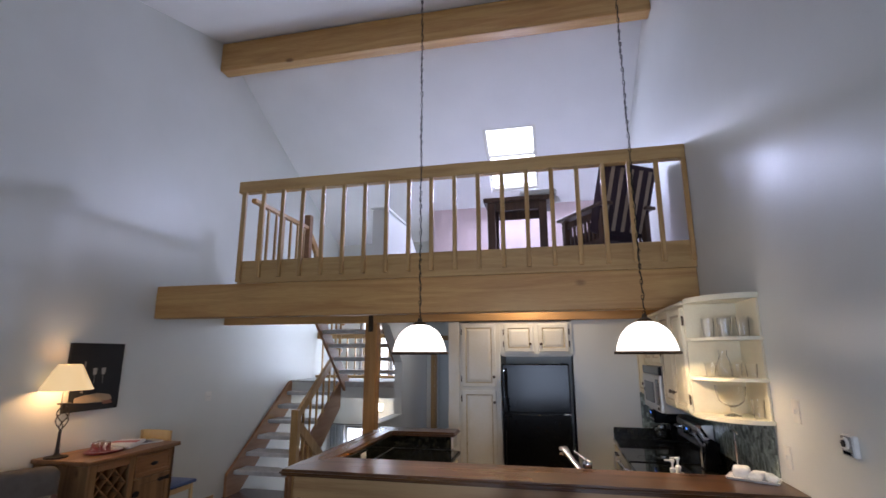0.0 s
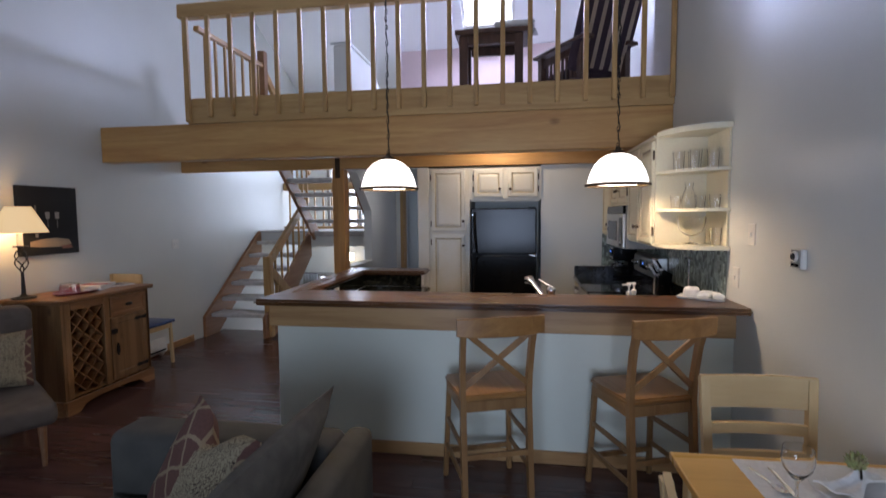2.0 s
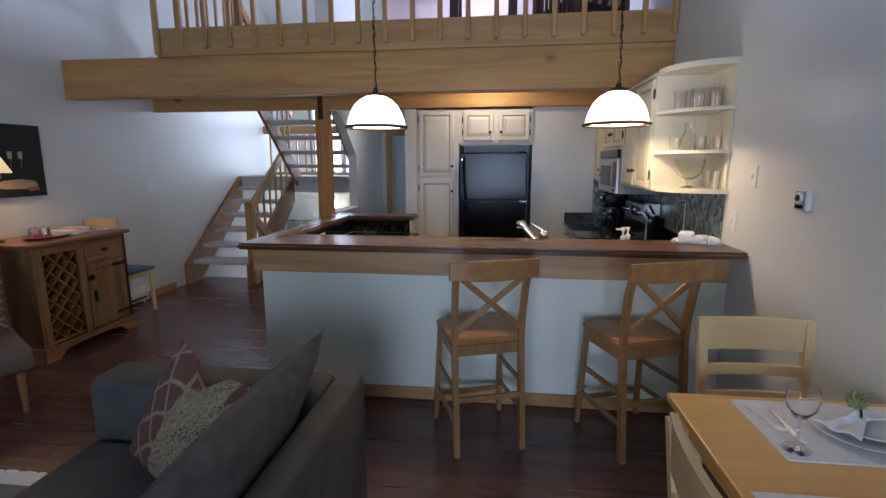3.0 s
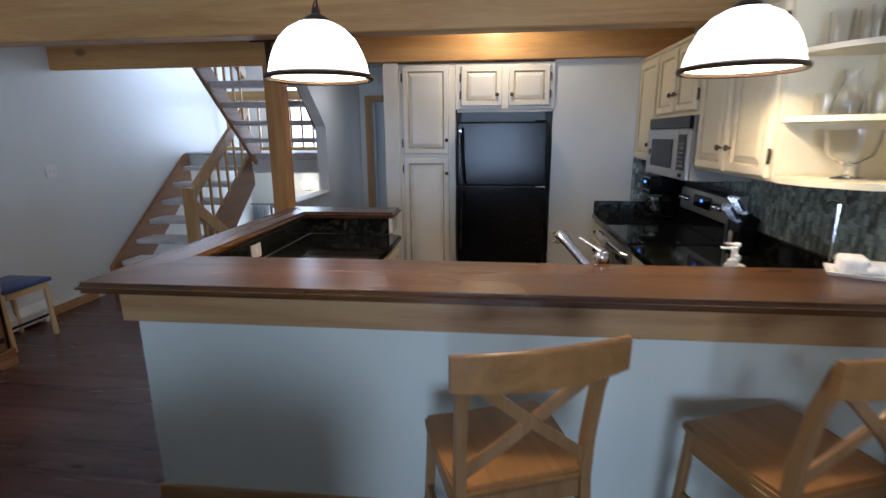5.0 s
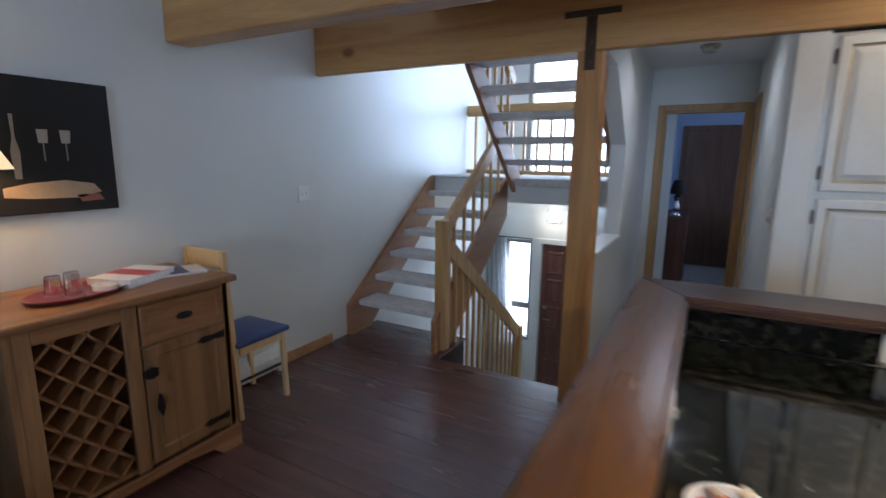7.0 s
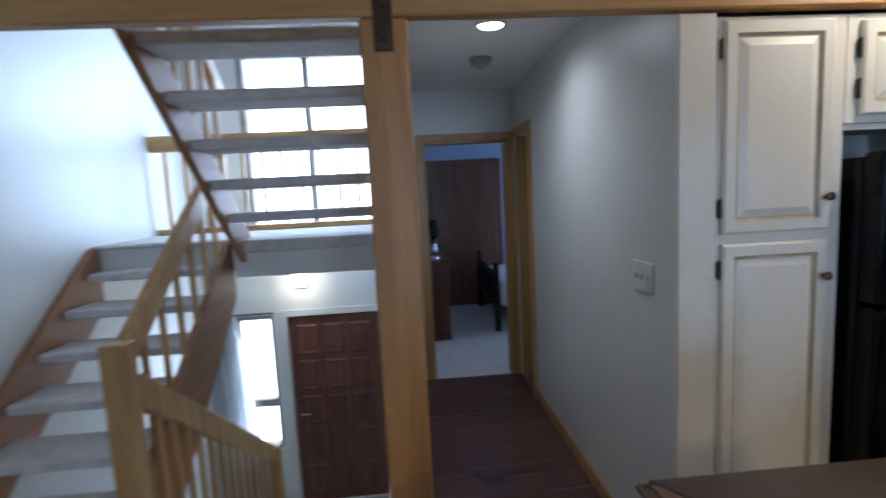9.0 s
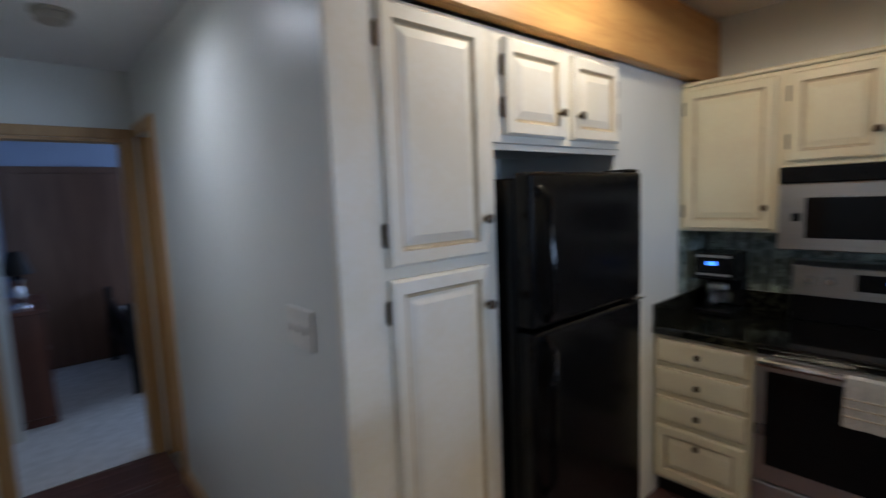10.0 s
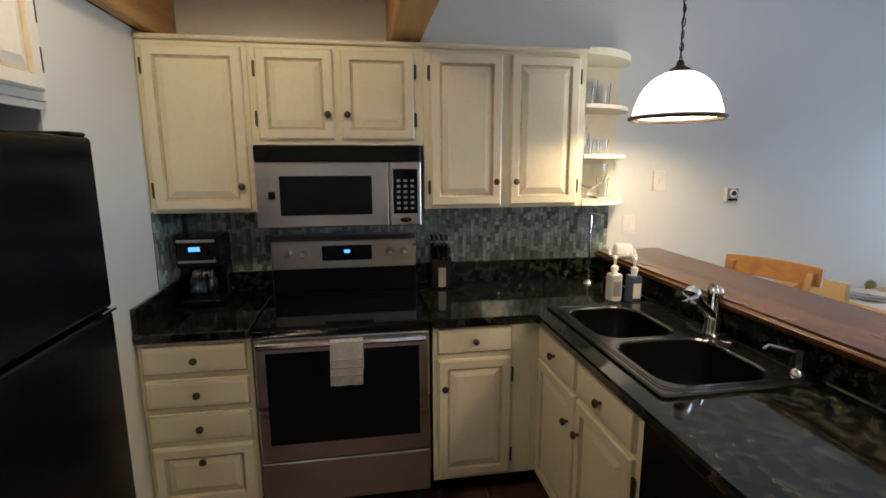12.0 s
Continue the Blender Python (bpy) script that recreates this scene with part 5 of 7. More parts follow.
# ---- sideboard and what stands on it ----
sb = thing("sideboard", "rustic pine sideboard with a wine lattice, drawer and iron-hinged door", "sideboard", (-1.73, 5.2, 0))
X0, X1, Y0, Y1 = -2.01, -1.46, 4.74, 5.66
part("top", box(X0, -1.425, 4.71, 5.70, 0.915, 0.95, 0.008, seg=2), RUSTIC_Y, sb)
part("side_panel", box(X0, X1, Y0, Y0 + 0.025, 0.09, 0.914), RUSTIC_X, sb)
part("side_panel", box(X0, X1, Y1 - 0.025, Y1, 0.09, 0.914), RUSTIC_X, sb)
part("back_panel", box(X0, X0 + 0.012, Y0 + 0.026, Y1 - 0.026, 0.09, 0.914), RUSTIC_X, sb)
part("floor_panel", box(X0 + 0.013, X1 - 0.02, Y0 + 0.026, Y1 - 0.026, 0.12, 0.14), RUSTIC_X, sb)
part("divider", box(X0 + 0.013, X1 - 0.02, 5.165, 5.185, 0.141, 0.914), RUSTIC_X, sb)
part("stile", box(X1 - 0.02, X1, Y0 + 0.026, Y0 + 0.085, 0.12, 0.914, 0.003), RUSTIC_X, sb)
part("stile", box(X1 - 0.02, X1, 5.145, 5.205, 0.12, 0.914, 0.003), RUSTIC_X, sb)
part("rail", box(X1 - 0.02, X1, Y0 + 0.086, 5.144, 0.85, 0.914, 0.003), RUSTIC_Y, sb)
plinth = [(Y0 - 0.012, 0.0), (Y0 + 0.10, 0.0), (Y0 + 0.16, 0.06), (Y0 + 0.30, 0.075), (Y1 - 0.30, 0.075), (Y1 - 0.16, 0.06), (Y1 - 0.10, 0.0), (Y1 + 0.012, 0.0), (Y1 + 0.012, 0.12), (Y0 - 0.012, 0.12)]
part("plinth", prism(plinth, face_x(X1 + 0.001), 0.024, bevel=0.003), RUSTIC_Y, sb)
part("side_plinth", box(X0, X1, Y0 - 0.022, Y0 - 0.001, 0, 0.12), RUSTIC_Y, sb)
part("side_plinth", box(X0, X1, Y1 + 0.001, Y1 + 0.022, 0, 0.12), RUSTIC_Y, sb)
lat_y0, lat_y1, lat_z0, lat_z1 = Y0 + 0.088, 5.142, 0.142, 0.848
def lattice_slat(c, up):
    pts = []
    for y in (lat_y0, lat_y1):
        z = c + (y - lat_y0) * up
        pts.append((y, z))
    (ya, za), (yb, zb) = pts
    if max(za, zb) < lat_z0 or min(za, zb) > lat_z1:
        return
    def clip(y, z):
        if z < lat_z0:
            return ya + (lat_z0 - za) / up, lat_z0
        if z > lat_z1:
            return ya + (lat_z1 - za) / up, lat_z1
        return y, z
    (ya2, za2), (yb2, zb2) = clip(ya, za), clip(yb, zb)
    bm = bmesh.new()
    part("lattice_slat", beam_between((X1 - 0.10, ya2, za2), (X1 - 0.10, yb2, zb2), 0.16, 0.010, bm), RUSTIC_Y, sb)
for k in range(-4, 9):
    lattice_slat(lat_z0 + k * 0.125, 1.0)
    lattice_slat(lat_z0 + k * 0.125, -1.0)
part("frame_panel", box(X1 - 0.03, X1 - 0.0125, 5.206, Y1 - 0.026, 0.141, 0.913), RUSTIC_X, sb)
part("stile", box(X1 - 0.012, X1, Y1 - 0.034, Y1 - 0.0005, 0.121, 0.913, 0.003), RUSTIC_X, sb)
dw_ = part("drawer", panel(0.41, 0.18, [(0, 0), (0, 0.012), (0.004, 0.016), (0.03, 0.016), (0.034, 0.012), (0.05, 0.012)], face_x(X1 - 0.012, 5.215, 0.715)), RUSTIC_Y, sb)
pull = lathe([(0, 0), (0.042, 0.0), (0.036, 0.010), (0.018, 0.018), (0, 0.020)], (0, 0, 0), 14)
pull.transform(Matrix.Translation((X1 + 0.003, 5.42, 0.805)) @ Matrix.Rotation(math.pi / 2, 4, 'Y') @ Matrix.Diagonal((0.4, 1, 1, 1)))
part("drawer_pull", pull, IRON, dw_)
dd = part("door", panel(0.41, 0.555, [(0, 0), (0, 0.012), (0.004, 0.016), (0.05, 0.016), (0.056, 0.009), (0.07, 0.009)], face_x(X1 - 0.012, 5.215, 0.145)), RUSTIC_X, sb)
for hz in (0.20, 0.65):
    part("strap_hinge", prism([(5.62, hz - 0.02), (5.62, hz + 0.02), (5.56, hz + 0.012), (5.50, hz + 0.018), (5.47, hz), (5.50, hz - 0.018), (5.56, hz - 0.012)], face_x(X1 + 0.005), 0.004), IRON, dd)
part("door_pull", prism([(5.265, 0.36), (5.28, 0.40), (5.275, 0.44), (5.265, 0.47), (5.255, 0.44), (5.25, 0.40)], face_x(X1 + 0.005), 0.016), IRON, dd)
part("latch", prism([(5.205, 0.565), (5.24, 0.555), (5.265, 0.565), (5.265, 0.60), (5.24, 0.61), (5.205, 0.60)], face_x(X1 + 0.006), 0.012), IRON, dd)

lp = thing("table_lamp", "lit table lamp with twisted iron cage stem and cream shade", "table lamp", (-1.86, 4.80, 0.952))
LX, LY = -1.86, 4.80
part("base", lathe([(0, 0.0), (0.085, 0.0), (0.082, 0.010), (0.03, 0.02), (0.014, 0.04), (0, 0.04)], (LX, LY, 0.952), 20), IRON, lp, smooth=True)
part("stem", tube([(LX, LY, 0.99), (LX, LY, 1.17)], [0.016, 0.010], 10), IRON, lp)
for k in range(4):
    pts = [(LX + r * math.cos(k * math.pi / 2 + z * 16), LY + r * math.sin(k * math.pi / 2 + z * 16), 1.17 + z) for z, r in [(0.2 * j / 14, 0.008 + 0.04 * math.sin(math.pi * j / 14)) for j in range(15)]]
    part("cage_rod", tube(pts, 0.005, 5), IRON, lp)
part("candle_cup", lathe([(0, 1.37), (0.05, 1.372), (0.05, 1.382), (0.016, 1.384), (0.016, 1.50), (0, 1.50)], (LX, LY, 0), 14), IRON, lp)
part("candle_sleeve", tube([(LX, LY, 1.384), (LX, LY, 1.51)], 0.019, 12), CERAMIC, lp)
part("shade", lathe([(0.19, 1.49), (0.085, 1.70), (0.082, 1.70), (0.187, 1.49)], (LX, LY, 0), 28), LAMPSHADE, lp, "glowing cream shade", smooth=True)
tray = thing("oval_tray", "red oval tray with glassware on the sideboard", "tray", (-1.70, 5.12, 0.951))
bm = lathe([(0, 0.0), (0.15, 0.0), (0.185, 0.016), (0.187, 0.02), (0.15, 0.006), (0, 0.005)], (0, 0, 0), 36)
bm.transform(Matrix.Translation((-1.68, 5.10, 0.951)) @ Matrix.Rotation(radians(10), 4, 'Z') @ Matrix.Diagonal((0.72, 1.15, 1, 1)))
part("tray_body", bm, mat("red_lacquer", (0.25, 0.025, 0.03), 0.3, scale=10, fine=70), tray, smooth=True)
for gx, gy in ((-1.72, 5.02), (-1.64, 5.06), (-1.74, 5.10)):
    g = thing("tumbler", "small clear glass tumbler upside down on the tray", "glass", (gx, gy, 0.958), "glasses on the tray")
    part("glass_body", lathe([(0.034, 0.0), (0.028, 0.085), (0, 0.085), (0, 0.075), (0.025, 0.075), (0.031, 0.0)], (gx, gy, 0.958), 18), GLASS, g, smooth=True)
cs = thing("coaster_stack", "stack of pale round coasters on the tray", "coasters", (-1.66, 5.19, 0.958))
part("disc", lathe([(0, 0), (0.05, 0), (0.05, 0.02), (0, 0.02)], (-1.66, 5.19, 0.958), 24), CERAMIC, cs)
def book(name, label, x, y, ang, w, d, h, z, cover, spine=None):
    t = thing(name, label, "book", (x, y, z), "papers on the sideboard")
    m = Matrix.Translation((x, y, z)) @ Matrix.Rotation(radians(ang), 4, 'Z')
    b = box(-w / 2 + 0.004, w / 2 - 0.004, -d / 2 + 0.004, d / 2 - 0.004, 0.003, h - 0.003)
    b.transform(m)
    part("pages", b, WHITECLOTH, t)
    b = box(-w / 2, w / 2, -d / 2, d / 2, 0, 0.0025)
    box(-w / 2, w / 2, -d / 2, d / 2, h - 0.0025, h, bm=b)
    box(-w / 2, -w / 2 + 0.0035, -d / 2, d / 2, 0.0025, h - 0.0025, bm=b)
    b.transform(m)
    part("cover", b, cover, t)
    if spine:
        b = box(-w / 2 + 0.0, w / 2 + 0.0006, -d / 6, d / 6, h + 0.0002, h + 0.001)
        b.transform(m)
        part("cover_band", b, spine, t)
REDCARD = mat("red_card", (0.42, 0.03, 0.04), 0.4, scale=12, fine=60)
NAVYCARD = mat("navy_card", (0.04, 0.05, 0.12), 0.4, scale=12, fine=60)
book("binder", "white binder with a dark red band on the sideboard", -1.74, 5.36, 20, 0.22, 0.30, 0.04, 0.951, WHITECLOTH, REDCARD)
book("booklet", "pale booklet lying on the sideboard", -1.72, 5.56, -20, 0.20, 0.26, 0.012, 0.951, CERAMIC, NAVYCARD)

# wall picture
pic = thing("wall_picture", "dark canvas still life with glasses and bread", "picture", (-2.02, 5.19, 1.585))
part("canvas", box(-2.028, -1.998, 4.91, 5.465, 1.28, 1.885, 0.003), mat("dark_canvas", (0.006, 0.005, 0.005), 0.75, scale=8, fine=200, bump=0.1), pic)
def daub(points, colour, nm="painted_shape"):
    part(nm, prism(points, face_x(-1.9978), 0.0008), mat("paint_daub", colour, 0.5, scale=25, fine=120), pic)
daub([(5.00, 1.40), (5.10, 1.42), (5.24, 1.43), (5.36, 1.41), (5.39, 1.37), (5.30, 1.345), (5.10, 1.35), (5.00, 1.36)], (0.40, 0.29, 0.18))
daub([(5.05, 1.44), (5.075, 1.44), (5.08, 1.56), (5.068, 1.62), (5.07, 1.72), (5.055, 1.72), (5.057, 1.62), (5.045, 1.56)], (0.30, 0.25, 0.20))
for gy in (5.17, 5.26):
    daub([(gy - 0.022, 1.66), (gy - 0.018, 1.60), (gy + 0.018, 1.60), (gy + 0.022, 1.66)], (0.42, 0.38, 0.34))
    daub([(gy - 0.003, 1.60), (gy + 0.003, 1.60), (gy + 0.003, 1.52), (gy - 0.003, 1.52)], (0.22, 0.20, 0.18))
daub([(5.28, 1.36), (5.38, 1.36), (5.40, 1.33), (5.30, 1.325)], (0.26, 0.10, 0.06))

# chair with the blue seat
bc = thing("side_chair", "blond wood chair with a blue vinyl seat by the wall", "chair", (-1.80, 6.06, 0))
part("seat", box(-1.99, -1.60, 5.81, 6.21, 0.455, 0.49, 0.014, seg=3), BLUESEAT, bc, "blue vinyl seat", smooth=True)
for lx in (-1.965, -1.64):
    part("front_leg", beam_between((lx, 6.17, 0.455), (lx, 6.19, 0), 0.03, 0.03, bevel=0.003), BLONDCHAIR, bc)
    part("back_post", beam_between((lx, 5.83, 0), (lx, 5.785, 1.03), 0.03, 0.03, bevel=0.003), BLONDCHAIR, bc)
    part("side_apron", box(lx - 0.009, lx + 0.009, 5.85, 6.155, 0.40, 0.454), BLONDCHAIR, bc)
part("front_apron", box(-1.95, -1.655, 6.155, 6.175, 0.40, 0.454), BLONDCHAIR, bc)
part("top_rail", box(-1.95, -1.655, 5.776, 5.796, 0.93, 1.035, 0.006), BLONDCHAIR, bc)
heat = thing("baseboard_heater", "white metal baseboard heater along the wall", "heater", (-2.0, 6.2, 0.02))
part("cover", prism([(0, 0.03), (0.055, 0.03), (0.06, 0.12), (0.03, 0.19), (0, 0.19)], Matrix(((1, 0, 0, -2.012), (0, 0, 1, 5.75), (0, 1, 0, 0), (0, 0, 0, 1))), 0.75), PLASTIC, heat)
part("slot", box(-1.955, -1.949, 5.78, 6.47, 0.05, 0.07), IRON, heat)
part("foot", box(-2.012, -1.96, 5.8, 5.83, 0.0, 0.03), PLASTIC, heat)
part("foot", box(-2.012, -1.96, 6.42, 6.45, 0.0, 0.03), PLASTIC, heat)


# switches and wall fittings
def plate(name, label, category, m, w, h, toggles):
    t = thing(name, label, category, tuple(m.translation))
    part("cover_plate", panel(w, h, [(0, 0), (0, 0.003), (0.003, 0.006)], m @ Matrix.Translation((-w / 2, -h / 2, 0))), PLASTIC, t)
    for k in range(toggles):
        u = (k - (toggles - 1) / 2) * 0.046
        bm = box(u - 0.005, u + 0.005, -0.012, 0.012, 0.006, 0.014, 0.002)
        bm.transform(m)
        part("toggle", bm, CERAMIC, t)


plate("light_switch", "white double light switch on the wall", "switch", face_x(-2.0295, 6.81, 1.275), 0.115, 0.115, 2)
plate("light_switch", "white light switch plate on the wall", "switch", face_mx(3.4195, 4.35, 1.48), 0.08, 0.12, 1)
plate("wall_outlet", "cream outlet plate above the bar", "outlet", face_mx(3.4195, 4.53, 1.22), 0.08, 0.12, 1)
plate("light_switch", "white triple light switch on the hall wall", "switch", face_mx(0.9895, 7.26, 1.235), 0.165, 0.12, 3)
plate("wall_outlet", "cream outlet on the granite splash", "outlet", face_x(0.651, 5.25, 0.968), 0.10, 0.075, 1)
thermostat = thing("thermostat", "grey wall thermostat with a round dial", "thermostat", (3.40, 3.85, 1.385))
part("housing", box(3.393, 3.419, 3.822, 3.908, 1.345, 1.436, 0.005), PLASTIC, thermostat)
part("face", box(3.389, 3.3925, 3.827, 3.903, 1.350, 1.431, 0.0015), GREYPLASTIC, thermostat, "dark grey face plate")
part("dial", tube([(3.3885, 3.865, 1.401), (3.380, 3.865, 1.401)], [0.026, 0.024], 24), PLASTIC, thermostat, "pale ring of the dial")
part("dial_cap", tube([(3.3798, 3.865, 1.401), (3.375, 3.865, 1.401)], [0.016, 0.014], 20), IRON, thermostat)
part("label", box(3.3875, 3.3888, 3.836, 3.894, 1.356, 1.369), BLACKGLASS, thermostat)

# ---- kitchen things ----
SINKBLACK = mat("black_composite", (0.005, 0.005, 0.0055), 0.45, scale=30, fine=300, bump=0.05)
SINKBLACK.node_tree.nodes["Principled BSDF"].inputs["Specular IOR Level"].default_value = 0.06
SINKRIM = mat("black_sink_rim", (0.008, 0.008, 0.008), 0.16, scale=30, fine=300, bump=0.05)
sk = thing("kitchen_sink", "black double-bowl kitchen sink set in the granite", "sink", (2.41, 5.02, 0.7))
def rounded(x0, x1, y0, y1, r, n=5):
    pts = []
    for cx, cy, a0 in ((x1 - r, y1 - r, 0), (x0 + r, y1 - r, 90), (x0 + r, y0 + r, 180), (x1 - r, y0 + r, 270)):
        pts += [(cx + r * math.cos(radians(a0 + 90 * k / n)), cy + r * math.sin(radians(a0 + 90 * k / n))) for k in range(n + 1)]
    return pts
def ring_solid(loops, bm=None):
    bm = bm or bmesh.new()
    rings = [[bm.verts.new((x, y, z)) for x, y in pts] for pts, z in loops]
    for a, b in zip(rings, rings[1:]):
        for k in range(len(a)):
            bm.faces.new((a[k], a[(k + 1) % len(a)], b[(k + 1) % len(b)], b[k]))
    return bm, rings
def bowl(x0, x1, y0, y1):
    bm, rings = ring_solid([(rounded(x0, x1, y0, y1, 0.085), 0.914), (rounded(x0 + 0.006, x1 - 0.006, y0 + 0.006, y1 - 0.006, 0.08), 0.76), (rounded(x0 + 0.03, x1 - 0.03, y0 + 0.03, y1 - 0.03, 0.06), 0.73)])
    bm.faces.new(rings[-1])
    return bm
part("bowl", bowl(1.975, 2.34, 4.825, 5.20), SINKBLACK, sk, smooth=True)
part("bowl", bowl(2.385, 2.765, 4.885, 5.20), SINKBLACK, sk, smooth=True)
rim = bmesh.new()
for (x0, x1, y0, y1), hole in (((1.92, 2.362, 4.70, 5.262), (1.975, 2.34, 4.825, 5.20)), ((2.3625, 2.835, 4.70, 5.262), (2.385, 2.765, 4.885, 5.20))):
    hx0, hx1, hy0, hy1 = hole
    ring_solid([(rounded(x0, x1, y0, y1, 0.012), 0.9112), (rounded(x0, x1, y0, y1, 0.012), 0.918), (rounded(x0 + 0.005, x1 - 0.0005, y0 + 0.005, y1 - 0.005, 0.012), 0.9225),
                (rounded(hx0 - 0.008, hx1 + 0.008, hy0 - 0.012, hy1 + 0.012, 0.095), 0.9225), (rounded(hx0 - 0.002, hx1 + 0.002, hy0 - 0.002, hy1 + 0.002, 0.087), 0.919), (rounded(hx0, hx1, hy0, hy1, 0.085), 0.9138)], rim)
part("rim", rim, SINKRIM, sk)
for r in (0.012, 0.024):
    loop = [(x, y, 0.922) for x, y in rounded(1.93 + r, 2.825 - r, 4.71 + r, 5.252 - r, 0.05)]
    part("rim_ridge", tube(loop + loop[:1], 0.0028, 6), SINKRIM, sk, smooth=True)
for dx in (2.16, 2.57):
    part("drain", lathe([(0, 0.734), (0.035, 0.734), (0.04, 0.738), (0.036, 0.74), (0, 0.736)], (dx, 5.04, 0), 20), CHROME, sk, smooth=True)
fc = thing("kitchen_faucet", "chrome single-lever faucet with pull-out spout", "faucet", (2.37, 4.76, 0.922))
bm = prism(rounded(2.25, 2.49, 4.735, 4.79, 0.027), face_z(0.9225), 0.008, bevel=0.003)
part("base_plate", bm, CHROME, fc)
part("body", lathe([(0, 0.93), (0.034, 0.93), (0.030, 0.95), (0.027, 1.04), (0.027, 1.078), (0.030, 1.082), (0.030, 1.105), (0.02, 1.116), (0, 1.118)], (2.36, 4.762, 0), 20), CHROME, fc, smooth=True)
spout = part("spout", tube([(2.36, 4.765, 0.995), (2.335, 4.805, 1.02), (2.275, 4.89, 1.082), (2.24, 4.94, 1.122)], [0.021, 0.020, 0.019, 0.021], 14), CHROME, fc, smooth=True)
part("spray_head", tube([(2.245, 4.933, 1.117), (2.225, 4.962, 1.138), (2.213, 4.98, 1.135), (2.21, 4.985, 1.108)], [0.022, 0.027, 0.028, 0.025], 16), CHROME, spout, smooth=True)
part("nozzle", tube([(2.21, 4.985, 1.109), (2.2095, 4.986, 1.102)], [0.020, 0.018], 14), IRON, spout)
part("lever", tube([(2.36, 4.762, 1.112), (2.335, 4.79, 1.127), (2.285, 4.845, 1.152)], [0.014, 0.009, 0.006], 8), CHROME, fc, smooth=True)
sd = thing("soap_pump", "chrome built-in soap pump beside the sink", "soap dispenser", (1.985, 4.745, 0.922))
part("stem", lathe([(0, 0.9225), (0.022, 0.9225), (0.018, 0.935), (0.011, 0.94), (0.011, 0.985), (0.014, 0.99), (0.014, 1.0), (0, 1.003)], (1.985, 4.745, 0), 14), CHROME, sd, smooth=True)
part("nozzle", tube([(1.985, 4.745, 0.993), (2.05, 4.80, 0.998), (2.055, 4.815, 0.985)], 0.006, 8), CHROME, sd)


def soap_bottle(x, y, label, colour, tint):
    t = thing("soap_bottle", label, "soap bottle", (x, y, 0.911), "soap bottles")
    bm = prism(rounded(x - 0.034, x + 0.034, y - 0.03, y + 0.03, 0.014), face_z(0.911), 0.132, bevel=0.007)
    part("bottle", bm, colour, t, smooth=True)
    part("neck", tube([(x, y, 1.043), (x, y, 1.062)], [0.014, 0.014], 12), PLASTIC, t)
    part("pump", lathe([(0, 1.062), (0.018, 1.062), (0.018, 1.082), (0.006, 1.088), (0.006, 1.118), (0.013, 1.12), (0.013, 1.134), (0, 1.136)], (x, y, 0), 12), PLASTIC, t)
    part("spout", tube([(x, y, 1.128), (x - 0.04, y + 0.02, 1.126)], 0.0055, 6), PLASTIC, t)
    part("sticker", box(x - 0.0348, x - 0.0342, y - 0.02, y + 0.02, 0.935, 1.01), tint, t)


soap_bottle(2.92, 4.878, "white pump bottle on the granite worktop", PLASTIC, GREYPLASTIC)
soap_bottle(2.872, 4.80, "clear blue-grey pump bottle on the granite worktop", mat("blue_grey_soap", (0.07, 0.10, 0.15), 0.15, scale=10, fine=60), PLASTIC)
ph = thing("paper_towel_stand", "slim chrome stand with a crossbar on the worktop", "stand", (3.26, 4.85, 0.911))
part("foot", lathe([(0, 0.9115), (0.035, 0.9115), (0.03, 0.922), (0.008, 0.932), (0, 0.932)], (3.26, 4.85, 0), 20), CHROME, ph, smooth=True)
part("rod", tube([(3.26, 4.85, 0.93), (3.26, 4.85, 1.30)], 0.006, 8), CHROME, ph)
part("crossbar", tube([(3.26, 4.80, 1.295), (3.26, 4.83, 1.308), (3.26, 4.89, 1.308), (3.26, 4.92, 1.295)], 0.005, 8), CHROME, ph)

kb = thing("knife_block", "black knife block full of steel-handled knives", "knife block", (3.33, 5.70, 0.911))
part("block", prism([(3.27, 0.9115), (3.37, 0.9115), (3.395, 1.10), (3.33, 1.14), (3.29, 1.07)], Matrix(((1, 0, 0, 0), (0, 0, 1, 5.64), (0, 1, 0, 0), (0, 0, 0, 1))), 0.11, bevel=0.004), BLACKGLOSS, kb)
part("front_plate", prism([(5.675, 0.925), (5.715, 0.925), (5.715, 1.03), (5.675, 1.03)], face_mx(3.268, 11.39, 0), 0.004), GREYPLASTIC, kb, "grey front plate")
for r in range(2):
    for k in range(4):
        y = 5.655 + 0.026 * k
        x, z = 3.295 + 0.03 * r, 1.075 + 0.045 * r
        kn = part("knife_handle", beam_between((x, y, z), (x - 0.055, y + 0.02, z + 0.10), 0.014, 0.018, bevel=0.003), BLACKGLOSS, kb)
        part("tang", beam_between((x - 0.009, y + 0.001, z + 0.008), (x - 0.062, y + 0.019, z + 0.098), 0.004, 0.019), CHROME, kn, "steel tang along the handle")
        part("bolster", beam_between((x - 0.006, y + 0.001, z + 0.010), (x - 0.014, y + 0.004, z + 0.026), 0.017, 0.021), CHROME, kn, "steel bolster")
        part("end_cap", beam_between((x - 0.050, y + 0.018, z + 0.091), (x - 0.057, y + 0.021, z + 0.104), 0.0155, 0.0195), CHROME, kn, "bright steel cap")
cm = thing("coffee_maker", "black and steel drip coffee maker with a blue display", "coffee maker", (3.24, 6.88, 0.911))
part("base", box(3.13, 3.38, 6.80, 6.99, 0.9115, 0.945, 0.008), BLACKGLOSS, cm)
